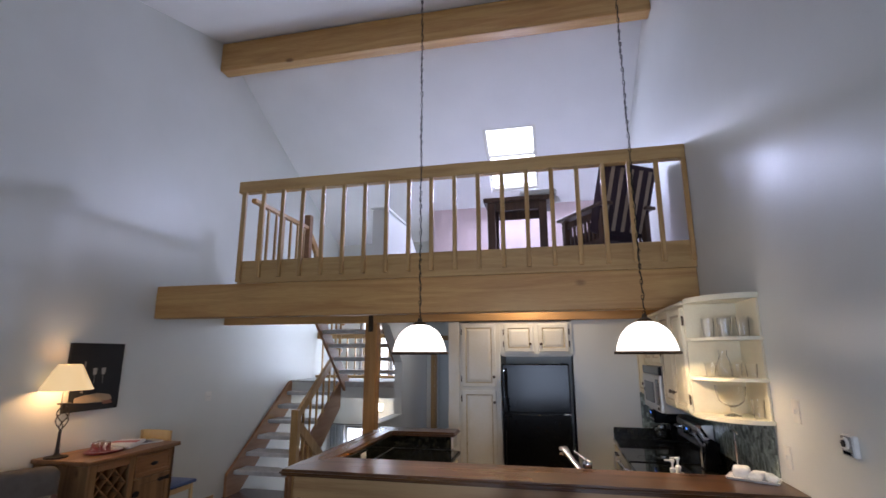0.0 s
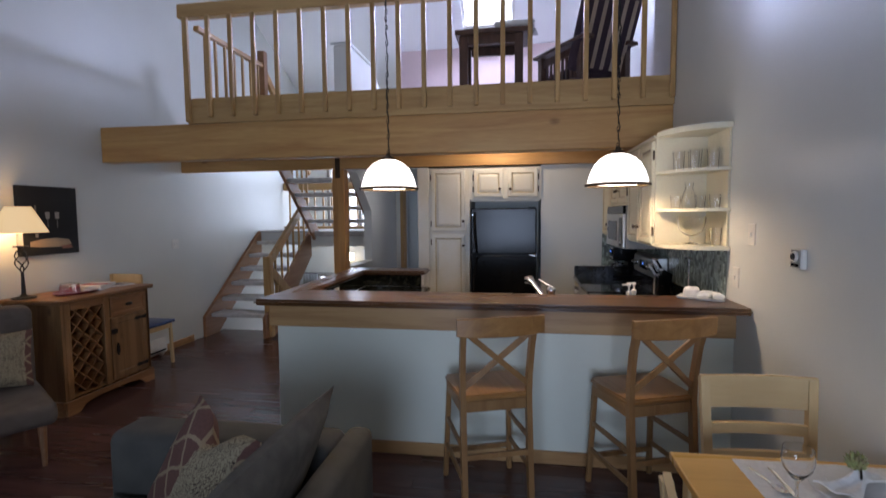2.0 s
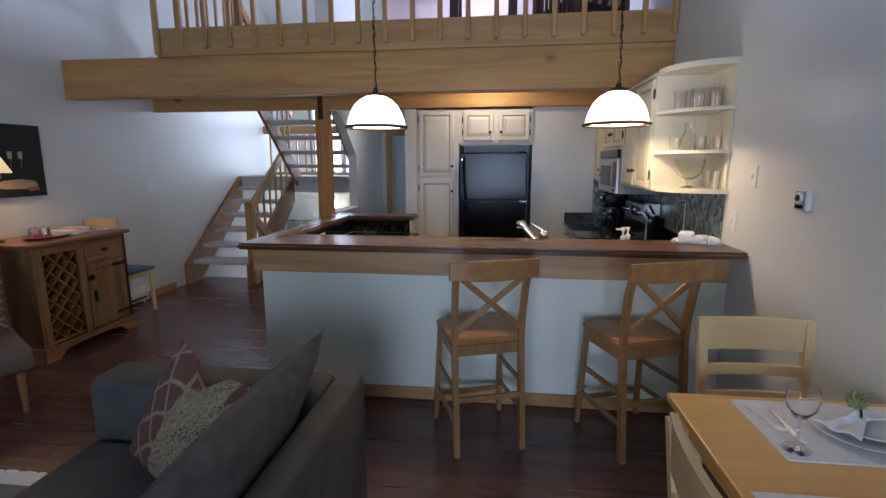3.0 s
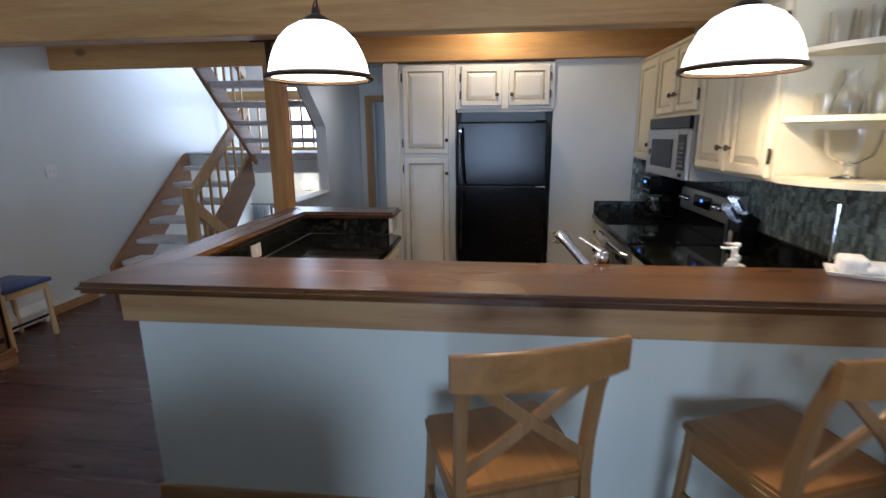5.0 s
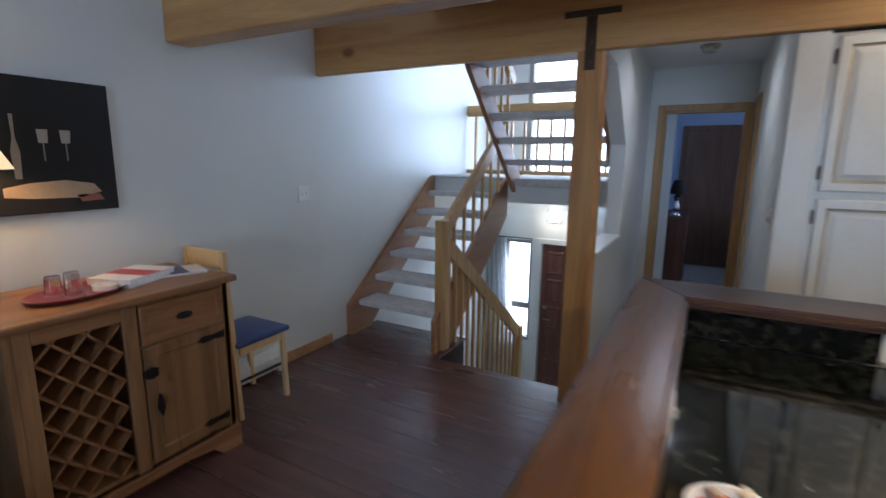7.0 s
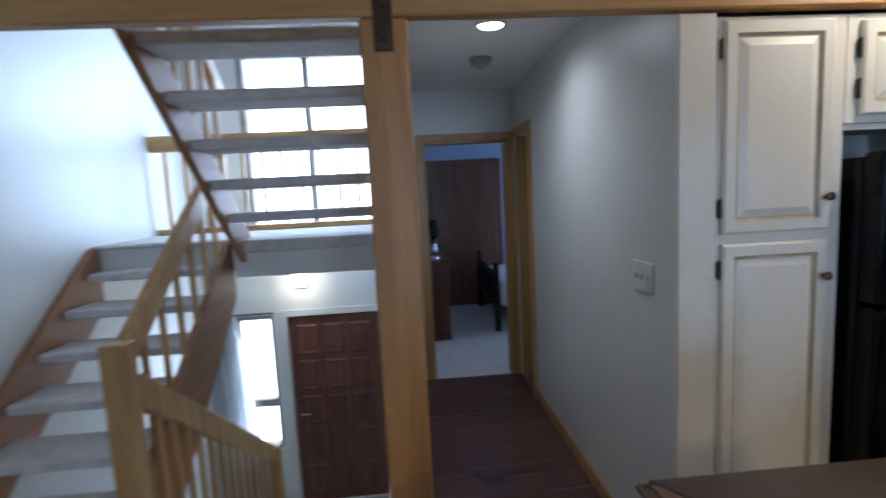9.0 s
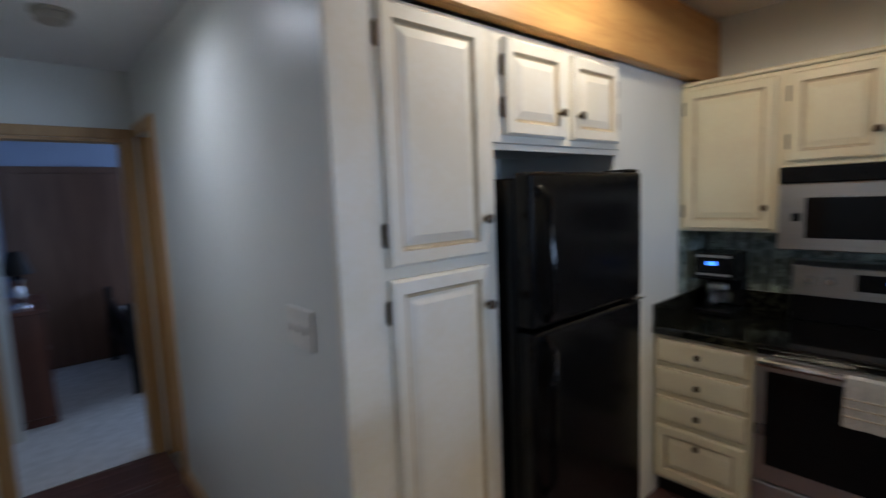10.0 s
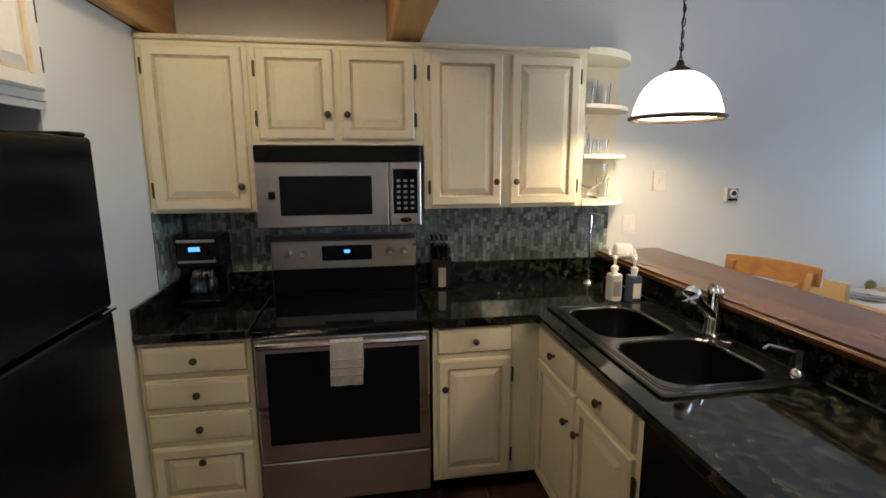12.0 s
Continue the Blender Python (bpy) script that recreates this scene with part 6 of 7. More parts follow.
part("column", box(3.29, 3.38, 6.80, 6.99, 0.946, 1.10, 0.006), BLACKGLOSS, cm)
hd = part("head", box(3.14, 3.38, 6.80, 6.99, 1.10, 1.245, 0.012, seg=2), BLACKGLOSS, cm)
part("steel_band", box(3.134, 3.1385, 6.81, 6.98, 1.225, 1.24, 0.002), STEEL, hd)
part("steel_band", box(3.134, 3.1385, 6.81, 6.98, 1.128, 1.14, 0.002), STEEL, hd)
part("display_panel", box(3.129, 3.1335, 6.84, 6.95, 1.155, 1.215, 0.002), BLACKGLASS, hd)
part("display", box(3.127, 3.1285, 6.875, 6.925, 1.185, 1.205), BLUELED, hd, "lit blue clock")
crf = part("carafe", lathe([(0, 0.947), (0.06, 0.947), (0.07, 0.97), (0.068, 1.02), (0.045, 1.06), (0.043, 1.06), (0.064, 1.02), (0.066, 0.972), (0.057, 0.95), (0, 0.95)], (3.215, 6.895, 0), 24), GLASS, cm, "clear glass carafe", smooth=True)
part("band", lathe([(0.044, 1.05), (0.05, 1.05), (0.05, 1.075), (0.044, 1.075)], (3.215, 6.895, 0), 24), CHROME, crf)
part("handle", tube([(3.17, 6.87, 1.06), (3.14, 6.855, 1.05), (3.135, 6.853, 1.0), (3.155, 6.862, 0.97)], 0.009, 8), BLACKGLOSS, crf)

tw = thing("dish_towel", "white striped dish towel hanging on the oven handle", "towel", (2.69, 6.17, 0.64))
bm = bmesh.new()
prof = [(2.722, 0.72), (2.716, 0.80), (2.712, 0.85), (2.705, 0.868), (2.692, 0.872), (2.678, 0.862), (2.674, 0.84), (2.672, 0.78), (2.670, 0.72), (2.672, 0.672)]
rows_ = []
for i, (x, z) in enumerate(prof):
    rows_.append([bm.verts.new((x + 0.003 * math.sin(k * 0.9 + i * 0.35), 6.125 + 0.135 * k / 12 + (0.006 * (i - 5) / 5 if i > 5 else 0), z)) for k in range(13)])
for a, b in zip(rows_, rows_[1:]):
    for k in range(12):
        bm.faces.new((a[k], a[k + 1], b[k + 1], b[k]))
bmesh.ops.solidify(bm, geom=bm.faces[:], thickness=0.004)
part("cloth", bm, WHITECLOTH, tw, smooth=True)
TAN = mat("tan_stripe", (0.45, 0.38, 0.28), 0.9, scale=30, fine=300)
for z in (0.715, 0.75, 0.785):
    part("stripe", box(2.6655, 2.668, 6.128, 6.262, z, z + 0.004), TAN, tw)

# shelf glassware
def jar(x, y, z, r, h, label="clear glass tumbler on the end shelf"):
    g = thing("drinking_glass", label, "glass", (x, y, z), "glassware on the end shelf")
    part("glass_body", lathe([(0, 0), (r * 0.8, 0), (r, h), (r - 0.003, h), (r * 0.8 - 0.002, 0.006), (0, 0.006)], (x, y, z), 20), GLASS, g, smooth=True)


for x, y in ((3.20, 4.92), (3.29, 4.90), (3.27, 4.81), (3.36, 4.77)):
    jar(x, y, 1.8825, 0.038, 0.125)
for x, y in ((3.19, 4.93), (3.31, 4.83), (3.37, 4.75)):
    jar(x, y, 1.6325, 0.034, 0.085, "short clear glass tumbler on the end shelf")
carafe = thing("carafe", "clear glass carafe on the end shelf", "carafe", (3.27, 4.92, 1.6325), "glassware on the end shelf")
part("glass_body", lathe([(0, 0), (0.04, 0), (0.046, 0.05), (0.036, 0.10), (0.022, 0.135), (0.028, 0.17), (0.0255, 0.17), (0.0195, 0.135), (0.0335, 0.10), (0.043, 0.05), (0.037, 0.005), (0, 0.005)],
                         (3.27, 4.92, 1.6325), 24), GLASS, carafe, smooth=True)
compote = thing("compote_bowl", "large footed clear glass bowl on the end shelf", "glass bowl", (3.27, 4.86, 1.3955), "glassware on the end shelf")
part("foot", lathe([(0, 0), (0.05, 0), (0.05, 0.004), (0.014, 0.014), (0.010, 0.04), (0.016, 0.056), (0, 0.056)], (3.27, 4.86, 1.3955), 28), GLASS, compote, smooth=True)
part("bowl", lathe([(0, 0.0565), (0.03, 0.058), (0.072, 0.09), (0.085, 0.14), (0.088, 0.185), (0.0845, 0.185), (0.0815, 0.14), (0.069, 0.093), (0.028, 0.063), (0, 0.062)], (3.27, 4.86, 1.3955), 28), GLASS, compote, smooth=True)
jar(3.375, 4.735, 1.3955, 0.034, 0.11)

# tray with napkins on the bar
nt = thing("napkin_tray", "white tray with folded paper napkins on the bar", "tray", (3.27, 4.66, 1.0715))
m = Matrix.Translation((3.27, 4.64, 1.0715)) @ Matrix.Rotation(radians(-28), 4, 'Z')
b = panel(0.27, 0.15, [(0.01, 0.0), (0, 0.014), (0.006, 0.015), (0.018, 0.004)], m @ Matrix.Translation((-0.135, -0.075, 0)))
part("tray_body", b, CERAMIC, nt)
nk = thing("paper_napkins", "crumpled stack of white paper napkins on the tray", "napkins", (3.27, 4.64, 1.076))
for k, (ux, w, h, rz) in enumerate(((-0.06, 0.085, 0.062, 8), (0.02, 0.08, 0.045, -12), (0.085, 0.06, 0.04, 20))):
    b = box(-w / 2, w / 2, -0.05, 0.05, 0, h, 0.018, seg=3)
    for v in b.verts:
        v.co += 0.006 * noise.noise_vector(v.co * 22 + Vector((k * 3, 0, 0)))
        v.co.z = max(v.co.z, 0)
    b.transform(m @ Matrix.Translation((ux, 0, 0.0045)) @ Matrix.Rotation(radians(rz), 4, 'Z'))
    part("napkin", b, WHITECLOTH, nk, smooth=True)
# fruit bowl on the low granite
fb = thing("snack_bowl", "white bowl with a red rim of wrapped sweets", "bowl", (0.775, 4.955, 0.911))
part("bowl_body", lathe([(0, 0.0), (0.036, 0.0), (0.076, 0.035), (0.082, 0.045), (0.078, 0.045), (0.072, 0.035), (0.034, 0.006), (0, 0.006)], (0.775, 4.955, 0.9115), 28), CERAMIC, fb, smooth=True)
SW = [mat("sweet_wrap", c, 0.25, scale=20, fine=90) for c in ((0.55, 0.04, 0.05), (0.70, 0.22, 0.04), (0.70, 0.60, 0.45))]
for k in range(16):
    a, r = k * 2.4, 0.010 + 0.0115 * math.sqrt(k)
    b = box(-0.016, 0.016, -0.010, 0.010, -0.006, 0.008, 0.004)
    b.transform(Matrix.Translation((0.775 + r * math.cos(a), 4.955 + r * math.sin(a), 0.945 + 0.012 * (k % 3) * (1 if r < 0.05 else 0.4))) @ Matrix.Rotation(a, 4, 'Z') @ Matrix.Rotation(0.4, 4, 'X'))
    part("sweet", b, SW[k % 3], fb)

cf = thing("recessed_downlight", "lit recessed downlight under the loft beside the beam", "downlight", (1.90, 6.62, 2.51))
part("trim_ring", lathe([(0.065, 2.5195), (0.09, 2.5195), (0.088, 2.514), (0.068, 2.512)], (1.90, 6.62, 0), 28), PLASTIC, cf, smooth=True)
part("lens", lathe([(0, 2.5185), (0.064, 2.5185), (0.05, 2.512), (0, 2.510)], (1.90, 6.62, 0), 24), SPOTGLOW, cf, "glowing lens", smooth=True)

# ---- hall, stairwell, bedroom, loft ----
dl = thing("recessed_downlight", "lit recessed downlight in the hall ceiling", "downlight", (0.54, 7.95, 2.43))
part("trim_ring", lathe([(0.065, 2.4395), (0.09, 2.4395), (0.088, 2.434), (0.068, 2.432)], (0.54, 7.95, 0), 28), PLASTIC, dl, smooth=True)
part("lens", lathe([(0, 2.4385), (0.064, 2.4385), (0.05, 2.430), (0, 2.427)], (0.54, 7.95, 0), 24), SPOTGLOW, dl, "glowing lens", smooth=True)
sm = thing("smoke_detector", "round cream smoke detector on the hall ceiling", "smoke detector", (0.58, 8.56, 2.44))
# darker than the cream plastic: the detector's backlit shade is in this colour
BACKLITPLASTIC = mat("backlit_plastic", (0.36, 0.33, 0.28), 0.5, scale=8, fine=90)
part("base_ring", lathe([(0, 2.4395), (0.075, 2.4395), (0.075, 2.424), (0, 2.424)], (0.58, 8.56, 0), 24), BACKLITPLASTIC, sm)
part("cover", lathe([(0.064, 2.4235), (0.058, 2.395), (0.035, 2.384), (0, 2.384)], (0.58, 8.56, 0), 24), BACKLITPLASTIC, sm, smooth=True)

# tall stairwell window
w1 = thing("stairwell_window", "tall bright window above the landing, its frame coloured as a grey silhouette", "window", (-0.85, 10.35, 1.25))
fr_ = [(-1.50, -1.44, 1.25, 3.05), (-0.26, -0.20, 1.25, 3.05), (-1.44, -0.26, 1.25, 1.31), (-1.44, -0.26, 2.99, 3.05), (-0.88, -0.82, 1.31, 2.99)]
# frame and bars take grey for their backlit shade against the bright pane
for x0, x1, z0, z1 in fr_:
    part("frame", box(x0, x1, 10.35, 10.45, z0, z1, 0.006), GREYPLASTIC, w1)
part("glazing_bar", box(-1.44, -0.88, 10.38, 10.42, 2.10, 2.14), GREYPLASTIC, w1)
part("glazing_bar", box(-0.82, -0.26, 10.38, 10.42, 2.10, 2.14), GREYPLASTIC, w1)
part("pane", box(-1.44, -0.26, 10.455, 10.46, 1.31, 2.99), SKYPANE, w1, "bright daylit pane")
# entry door and sidelight
ed = thing("entry_door", "dark reddish-brown panelled entry door, closed", "door", (-0.76, 10.4, -1.6))
def panelled(x0, x1, z0, z1, y, cols, rows, material, parent):
    slabm = box(x0, x1, y, y + 0.045, z0, z1, 0.003)
    d = part("leaf", slabm, material, parent)
    pw, ph_ = (x1 - x0 - 0.10) / cols, (z1 - z0 - 0.12) / rows
    for i in range(cols):
        for j in range(rows):
            part("panel", panel(pw - 0.06, ph_ - 0.06, [(0, 0), (0.0, 0.004), (0.012, 0.014), (0.03, 0.016), (0.045, 0.008)], face_y(y - 0.0005, x0 + 0.05 + i * pw + 0.03, z0 + 0.06 + j * ph_ + 0.03)), material, d)
    return d
leaf = panelled(-1.215, -0.31, -1.59, 0.43, 10.37, 3, 5, DARKDOOR, ed)
part("lever", tube([(-1.15, 10.365, -0.60), (-1.15, 10.325, -0.60), (-1.05, 10.32, -0.60)], 0.011, 8), CHROME, leaf)
part("deadbolt", tube([(-1.15, 10.368, -0.44), (-1.15, 10.345, -0.44)], 0.028, 16), CHROME, leaf)
ec = bmesh.new()
for a in ((-1.29, -1.226, -1.60, 0.51), (-0.299, -0.23, -1.60, 0.51), (-1.226, -0.299, 0.441, 0.51)):
    box(a[0], a[1], 10.33, 10.349, a[2], a[3], 0.003, ec)
structure("door_casing_entry", ec, PAINT, "off-white painted casing of the entry door", "door casing")
sl = thing("sidelight_window", "narrow bright sidelight window beside the entry door", "window", (-1.55, 10.4, -0.97))
for x0, x1, z0, z1 in ((-1.74, -1.705, -0.97, 0.47), (-1.395, -1.36, -0.97, 0.47), (-1.705, -1.395, -0.97, -0.92), (-1.705, -1.395, 0.42, 0.47), (-1.705, -1.395, -0.51, -0.43)):
    part("frame", box(x0, x1, 10.37, 10.44, z0, z1, 0.004), GREYPLASTIC, sl)
part("pane", box(-1.705, -1.395, 10.445, 10.45, -0.92, 0.42), SKYPANE, sl, "bright daylit pane")
SHEER = mat("sheer_cloth", (0.82, 0.84, 0.86), 0.9, second=(0.74, 0.77, 0.80), scale=12, fine=400, bump=0.2)
SHEER.node_tree.nodes["Principled BSDF"].inputs["Transmission Weight"].default_value = 0.5
cu = thing("sheer_curtain", "sheer white curtain drawn to one side of the sidelight", "curtain", (-1.80, 10.28, -1.58))
bm = bmesh.new()
cols = [[bm.verts.new((-1.985 + w * k / 48, 10.28 + 0.02 * math.sin(k * 0.95), z)) for k in range(49)]
        for z, w in ((-1.58, 0.47), (-1.1, 0.45), (-0.6, 0.40), (-0.1, 0.33), (0.49, 0.27))]
for a, b in zip(cols, cols[1:]):
    for k in range(48):
        bm.faces.new((a[k], a[k + 1], b[k + 1], b[k]))
bmesh.ops.solidify(bm, geom=bm.faces[:], thickness=0.002)
part("cloth", bm, SHEER, cu, smooth=True)
part("rod", tube([(-2.02, 10.28, 0.50), (-1.33, 10.28, 0.50)], 0.008, 8), IRON, cu)
sc = thing("wall_sconce", "lit wall sconce above the entry door", "sconce", (-1.05, 10.3, 0.77))
part("backplate", box(-1.10, -1.0, 10.335, 10.349, 0.72, 0.88, 0.004), BRONZE, sc)
part("shade", prism([(-0.06, 0.0), (0.06, 0.0), (0.075, 0.13), (-0.075, 0.13)], face_y(10.334, -1.05, 0.75), 0.07), glow("lit_sconce_glass", (1.0, 0.88, 0.66), 5), sc, "glowing sconce glass")

# bedroom
bd = thing("bedroom_closet_door", "plain dark brown door in the far bedroom wall", "door", (0.83, 12.2, 0))
part("leaf", box(0.33, 1.33, 12.18, 12.215, 0.01, 1.99, 0.003), BROWNDOOR, bd)
bcs = bmesh.new()
for a in ((0.26, 0.329, 0, 2.06), (1.331, 1.40, 0, 2.06), (0.329, 1.331, 1.991, 2.06)):
    box(a[0], a[1], 12.195, 12.219, a[2], a[3], 0.003, bcs)
structure("door_casing_closet", bcs, BROWNDOOR, "brown casing of the bedroom door", "door casing")
ds = thing("bedroom_dresser", "dark reddish wooden dresser standing on the carpet", "dresser", (0.25, 10.9, 0.004))
part("body", box(-0.06, 0.46, 10.58, 11.45, 0.06, 0.86, 0.006), DARKDOOR, ds)
part("top", box(-0.07, 0.485, 10.56, 11.47, 0.86, 0.89, 0.006), DARKDOOR, ds)
part("plinth", box(-0.06, 0.48, 10.57, 11.46, 0.004, 0.06, 0.004), DARKDOOR, ds)
for k in range(3):
    part("drawer_front", box(0.461, 0.475, 10.61, 11.42, 0.10 + 0.25 * k, 0.32 + 0.25 * k, 0.004), DARKDOOR, ds)
bl = thing("bedroom_lamp", "small glass table lamp with a dark shade on the dresser", "table lamp", (0.36, 10.75, 0.89))
part("stem", lathe([(0, 0.891), (0.06, 0.891), (0.055, 0.91), (0.02, 0.93), (0.045, 0.99), (0.02, 1.06), (0.045, 1.11), (0.012, 1.16), (0, 1.16)], (0.34, 10.75, 0), 16), CHROME, bl, smooth=True)
part("shade", lathe([(0.10, 1.15), (0.05, 1.32), (0.048, 1.32), (0.098, 1.15)], (0.34, 10.75, 0), 20), IRON, bl)
be = thing("bed", "dark slatted wooden bed with pale bedding", "bed", (1.9, 11.2, 0.004))
for y in (10.75, 12.05):
    part("post", box(1.0, 1.06, y, y + 0.06, 0.004, 0.80, 0.01), IRON, be)
part("footboard_rail", box(1.01, 1.05, 10.81, 12.05, 0.62, 0.68, 0.008), IRON, be)
part("footboard_rail", box(1.01, 1.05, 10.81, 12.05, 0.28, 0.34, 0.008), IRON, be)
for k in range(8):
    part("slat", box(1.02, 1.04, 10.92 + 0.14 * k, 10.96 + 0.14 * k, 0.34, 0.62), IRON, be)
part("mattress", soft(1.07, 3.1, 10.76, 12.1, 0.28, 0.58, 0.06), WHITECLOTH, be, smooth=True)

# side-room door leaf, ajar in the hall's right doorway
sdr = thing("hall_door", "honey pine door standing open into the side room", "door", (1.15, 9.38, 0))
part("leaf", box(1.115, 1.70, 9.36, 9.395, 0.01, 2.02, 0.003), POSTPINE, sdr)
for hz in (0.35, 1.05, 1.8):
    part("hinge", box(0.985, 0.9905, 8.985, 9.005, hz - 0.045, hz + 0.045), IRON, sdr)

# loft furniture
lt = thing("loft_table", "dark wooden end table with thick square legs", "table", (1.9, 6.65, LOFT))
MISSION = wood("mission_oak", (0.10, 0.05, 0.03), (0.06, 0.028, 0.018), 2, 0.45, 10)
part("top", box(1.50, 2.26, 6.45, 6.95, 3.42, 3.47, 0.006), MISSION, lt)
for x in (1.54, 2.10):
    for y in (6.49, 6.83):
        part("leg", box(x, x + 0.085, y, y + 0.085, LOFT, 3.42, 0.006), MISSION, lt)
part("apron", box(1.63, 2.10, 6.50, 6.53, 3.33, 3.42), MISSION, lt)
part("apron", box(1.63, 2.10, 6.88, 6.91, 3.33, 3.42), MISSION, lt)
part("shelf", box(1.63, 2.10, 6.55, 6.85, 2.86, 2.89), MISSION, lt)
pp = thing("paper_stack", "loose white papers fanned on the loft table", "papers", (2.1, 6.7, 3.47))
for k, (a, dx) in enumerate(((12, 0.0), (-9, 0.05), (25, -0.05))):
    b = box(-0.16, 0.16, -0.11, 0.11, 0.004 * k, 0.004 * k + 0.003)
    b.transform(Matrix.Translation((2.12 + dx, 6.68, 3.472)) @ Matrix.Rotation(radians(a), 4, 'Z'))
    part("sheet", b, WHITECLOTH, pp)
wb = thing("white_cushion", "flat white cushion resting on the loft table", "cushion", (2.12, 6.62, 3.485))
part("pad", soft(1.90, 2.30, 6.48, 6.82, 3.487, 3.545, 0.025), WHITECLOTH, wb, smooth=True)
lc = thing("mission_armchair", "dark slatted wooden armchair with striped cushions", "armchair", (2.9, 6.7, LOFT))
for y in (6.42, 6.98):
    part("front_leg", box(2.46, 2.53, y, y + 0.07, LOFT, 3.28, 0.006), MISSION, lc)
    part("back_leg", box(3.10, 3.17, y, y + 0.07, LOFT, 3.26, 0.006), MISSION, lc)
    part("arm", box(2.40, 3.24, y - 0.03, y + 0.10, 3.28, 3.315, 0.008), MISSION, lc)
    part("side_rail", box(2.53, 3.10, y + 0.02, y + 0.05, 2.86, 2.95), MISSION, lc)
    part("side_rail", box(2.53, 3.10, y + 0.02, y + 0.05, 3.18, 3.25), MISSION, lc)
    for k in range(8):
        part("slat", box(2.57 + 0.065 * k, 2.60 + 0.065 * k, y + 0.027, y + 0.043, 2.95, 3.18), MISSION, lc)
part("front_rail", box(2.48, 2.51, 6.49, 6.98, 2.86, 2.95), MISSION, lc)
DARKCUSH = mat("dark_plum_fabric", (0.045, 0.025, 0.035), 0.9, scale=10, fine=300, bump=0.4)
TANCUSH = mat("tan_stripe_fabric", (0.42, 0.32, 0.24), 0.9, scale=10, fine=300, bump=0.4)
def tilt(b):
    b.transform(Matrix.Translation((3.0, 6.735, 3.0)) @ Matrix.Rotation(radians(20), 4, 'Y'))
    return b
part("seat_cushion", soft(2.48, 3.06, 6.49, 6.98, 2.95, 3.10, 0.04), DARKCUSH, lc, smooth=True)
bk_ = part("back_cushion", tilt(soft(-0.08, 0.08, -0.33, 0.33, 0.02, 0.78, 0.05)), DARKCUSH, lc, smooth=True)
for k in range(5):
    part("stripe", tilt(box(0.0795, 0.0825, -0.27 + 0.12 * k, -0.225 + 0.12 * k, 0.07, 0.73)), TANCUSH, bk_, "tan stripe")
lc.matrix_basis = pose(2.82, 6.74, LOFT, 0, 0, -57)
lb = thing("low_bench", "low dark bench with a red book by the loft wall", "bench", (1.5, 9.2, LOFT))
part("seat", box(0.9, 2.4, 9.1, 9.5, 2.98, 3.03, 0.005), MISSION, lb)
for x in (0.95, 2.28):
    part("leg", box(x, x + 0.07, 9.15, 9.45, LOFT, 2.98), MISSION, lb)
book("red_book", "small red book on the low loft bench", 1.05, 9.25, 10, 0.14, 0.2, 0.05, 3.031, REDCARD)

# ---- glass mosaic backsplash and floor planks ----
TILEMAT = mat("glass_mosaic", (0.33, 0.39, 0.34), 0.14, second=(0.20, 0.24, 0.215), scale=20, fine=90, vary=0.55)
GROUT = mat("mosaic_grout", (0.16, 0.17, 0.15), 0.8)
splash = structure("backsplash_mosaic", box(RIGHT - 0.003, RIGHT - 0.0005, 4.665, 7.043, 1.022, 1.40), GROUT, "green and grey glass mosaic backsplash", "backsplash")
structure("backsplash_mosaic_side", box(3.06, RIGHT - 0.004, 7.0415, 7.0445, 1.022, 1.372), GROUT, "green and grey glass mosaic backsplash", "backsplash")
def tile_mesh(w, h, d=0.003):
    bm = box(-d, 0, -w / 2, w / 2, -h / 2, h / 2, 0.0008)
    me = bpy.data.meshes.new("tile")
    bm.to_mesh(me)
    bm.free()
    me.materials.append(TILEMAT)
    return me


TM = [tile_mesh(0.0215, 0.0455), tile_mesh(0.0215, 0.0215)]
rest = bmesh.new()
rng = random.Random(4)
count = 0
y = 4.678
while y < 7.03:
    z = 1.034 - rng.choice((0, 0.024, 0.012))
    while z < 1.39:
        k = 0 if rng.random() < 0.72 else 1
        h = (0.048, 0.024)[k]
        zc = z + h / 2
        if 1.022 < zc < 1.40 and not (5.83 < y < 6.59 and zc < 1.20):
            if 4.66 < y < 5.40 and count < 300:
                t = new("tile", TM[k])
                t.parent = splash
                t.location = (RIGHT - 0.0031, y, zc)
                count += 1
            else:
                box(RIGHT - 0.0061, RIGHT - 0.0031, y - 0.01075, y + 0.01075, z + 0.00125, z + h - 0.00125, bm=rest)
        z += h
    y += 0.024
side_rest = bmesh.new()
x = 3.073
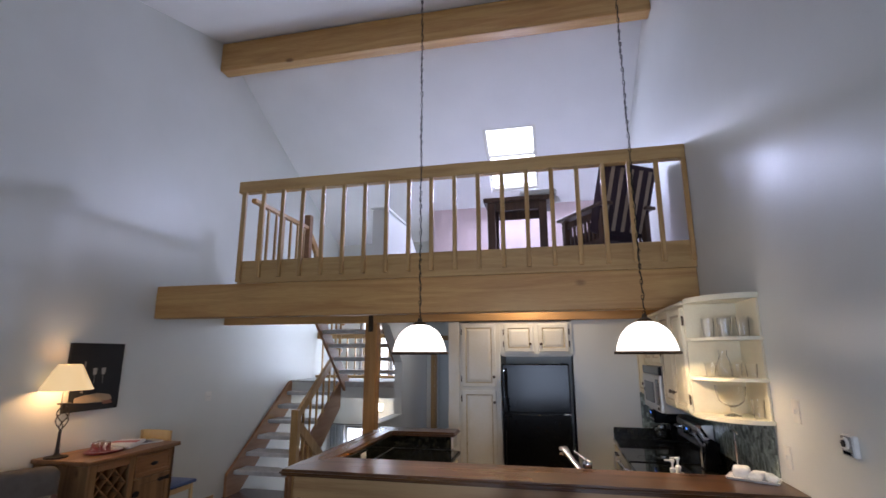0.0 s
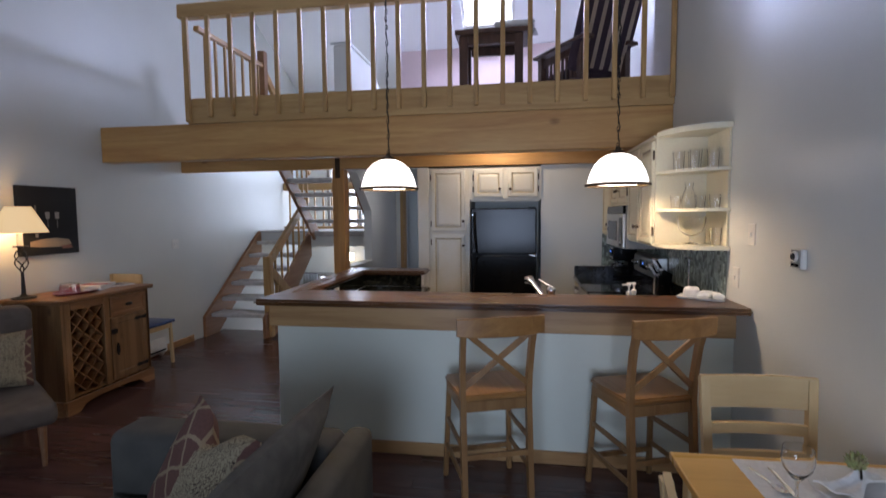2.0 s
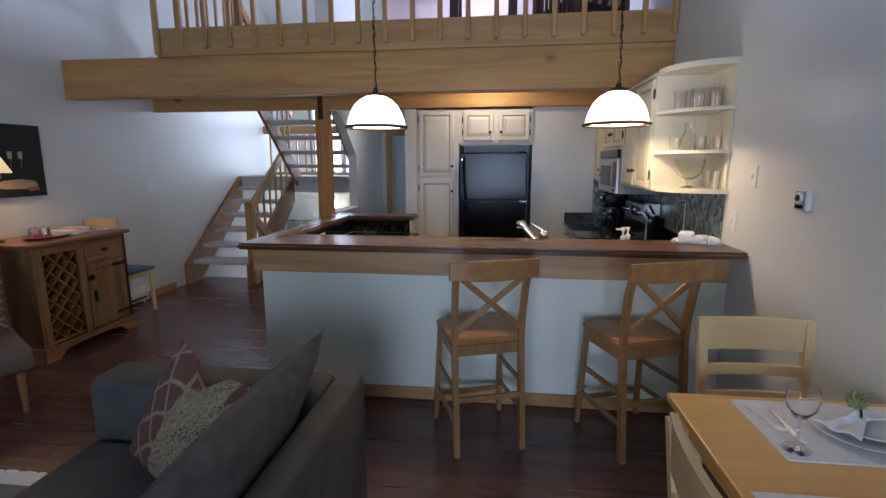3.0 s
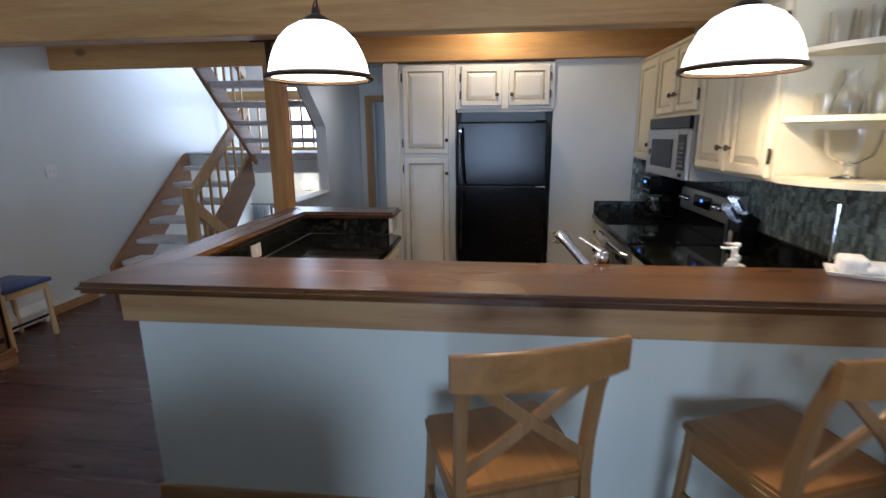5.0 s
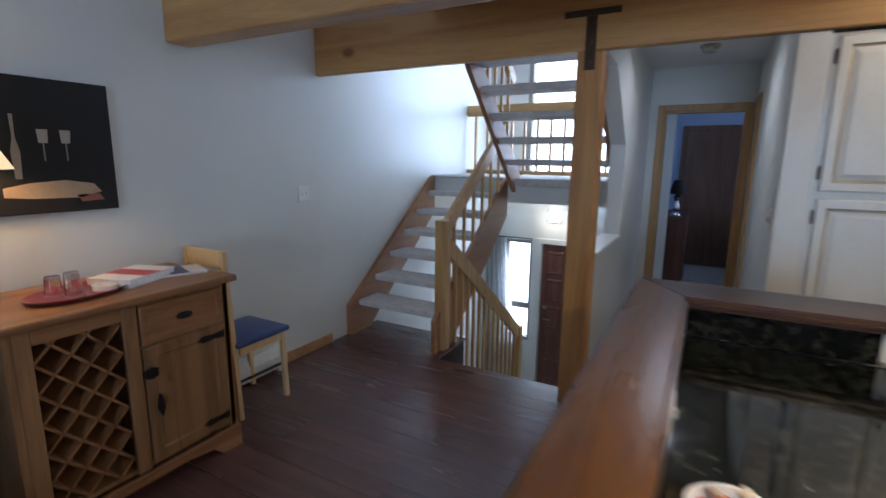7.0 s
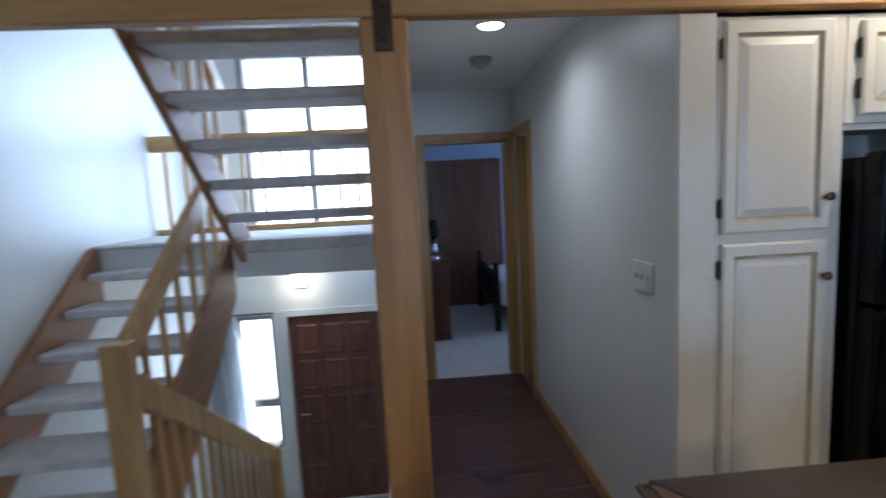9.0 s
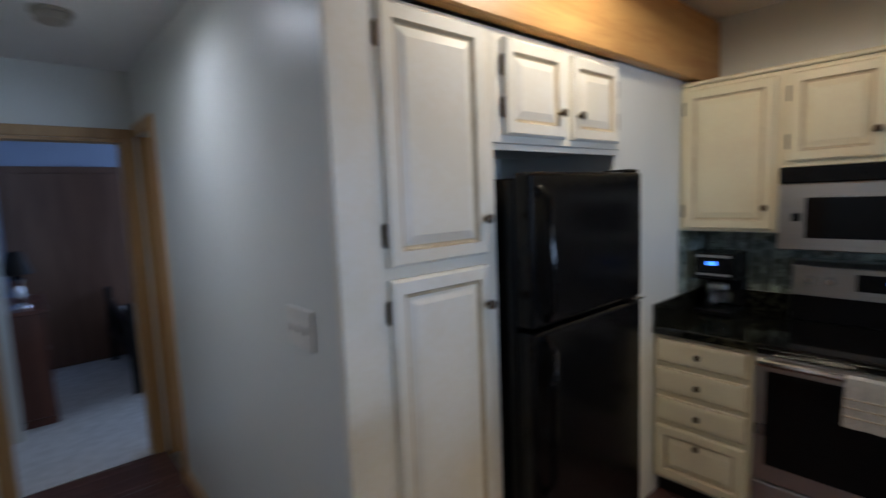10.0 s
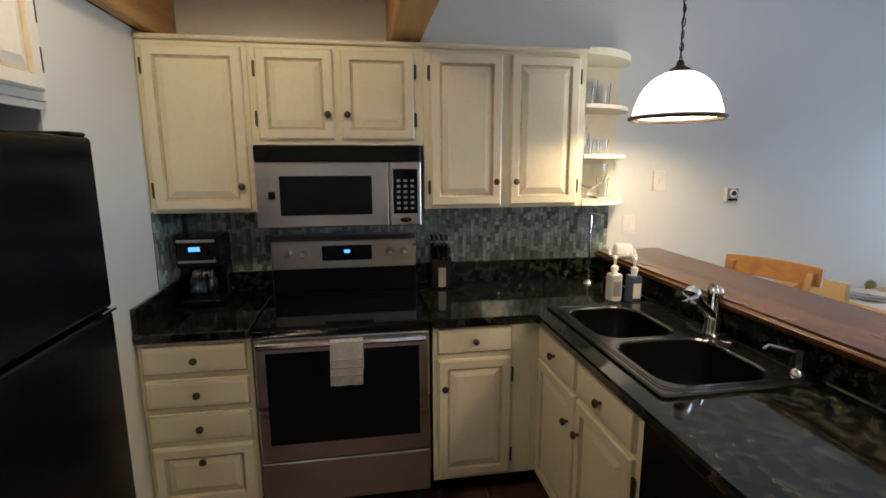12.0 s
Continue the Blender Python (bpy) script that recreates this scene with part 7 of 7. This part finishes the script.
while x < RIGHT - 0.02:
    z = 1.034 - rng.choice((0, 0.024, 0.012))
    while z < 1.35:
        h = 0.048 if rng.random() < 0.72 else 0.024
        if z > 1.02:
            box(x - 0.01075, x + 0.01075, 7.0385, 7.0414, z + 0.00125, z + h - 0.00125, bm=side_rest)
        z += h
    x += 0.024
def island_mosaic():
    m = TILEMAT.copy()
    m.name = "glass_mosaic_joined"
    n, l = m.node_tree.nodes, m.node_tree.links
    geo = n.new("ShaderNodeNewGeometry")
    for node in n:
        if node.type == 'MAP_RANGE' and node.inputs["To Max"].default_value > 1:
            l.new(geo.outputs["Random Per Island"], node.inputs["Value"])
    return m
MOSAIC = island_mosaic()
tagged(part("mosaic_rest", rest, MOSAIC, splash), kind="stuff")
tagged(part("mosaic_rest", side_rest, MOSAIC, bpy.data.objects["backsplash_mosaic_side"]), kind="stuff")

PW = 0.128
def plank_mesh(length):
    bm = box(-length / 2 + 0.0004, length / 2 - 0.0004, -PW / 2 + 0.0004, PW / 2 - 0.0004, -0.010, 0.0, 0.0006)
    me = bpy.data.meshes.new("plank")
    bm.to_mesh(me)
    bm.free()
    me.materials.append(FLOORWOOD)
    return me


PM = {}
def lay(x0, x1, y, parent, bm=None):
    x = x0 - rng.choice((0.2, 0.5, 0.8, 1.0))
    while x < x1:
        a, b = max(x, x0), min(x + 1.25, x1)
        if b - a > 0.02:
            n_ = round(b - a, 2)
            if bm is None:
                if n_ not in PM:
                    PM[n_] = plank_mesh(b - a)
                p = new("plank", PM[n_])
                p.parent = parent
                p.location = ((a + b) / 2, y, 0)
            else:
                box(a + 0.0008, b - 0.0008, y - PW / 2 + 0.0008, y + PW / 2 - 0.0008, -0.010, 0.0, bm=bm)
        x += 1.25


hall_floor = bpy.data.objects["floor_hall"]
near = bmesh.new()
y = REAR + PW / 2
while y < 7.16:
    lay(LEFT, RIGHT, y, floor, near if y < 2.2 else None)
    y += PW
tagged(part("plank_rest", near, FLOORWOOD, floor), kind="stuff")
edge = y - PW / 2
foot_floor = bpy.data.objects["floor_stair_foot"]
y = edge + PW / 2
while y < 7.66:
    lay(LEFT, -1.06, y, foot_floor)
    y += PW
y = edge + PW / 2
while y < 9.48:
    lay(0.115, 0.99, y, hall_floor)
    y += PW
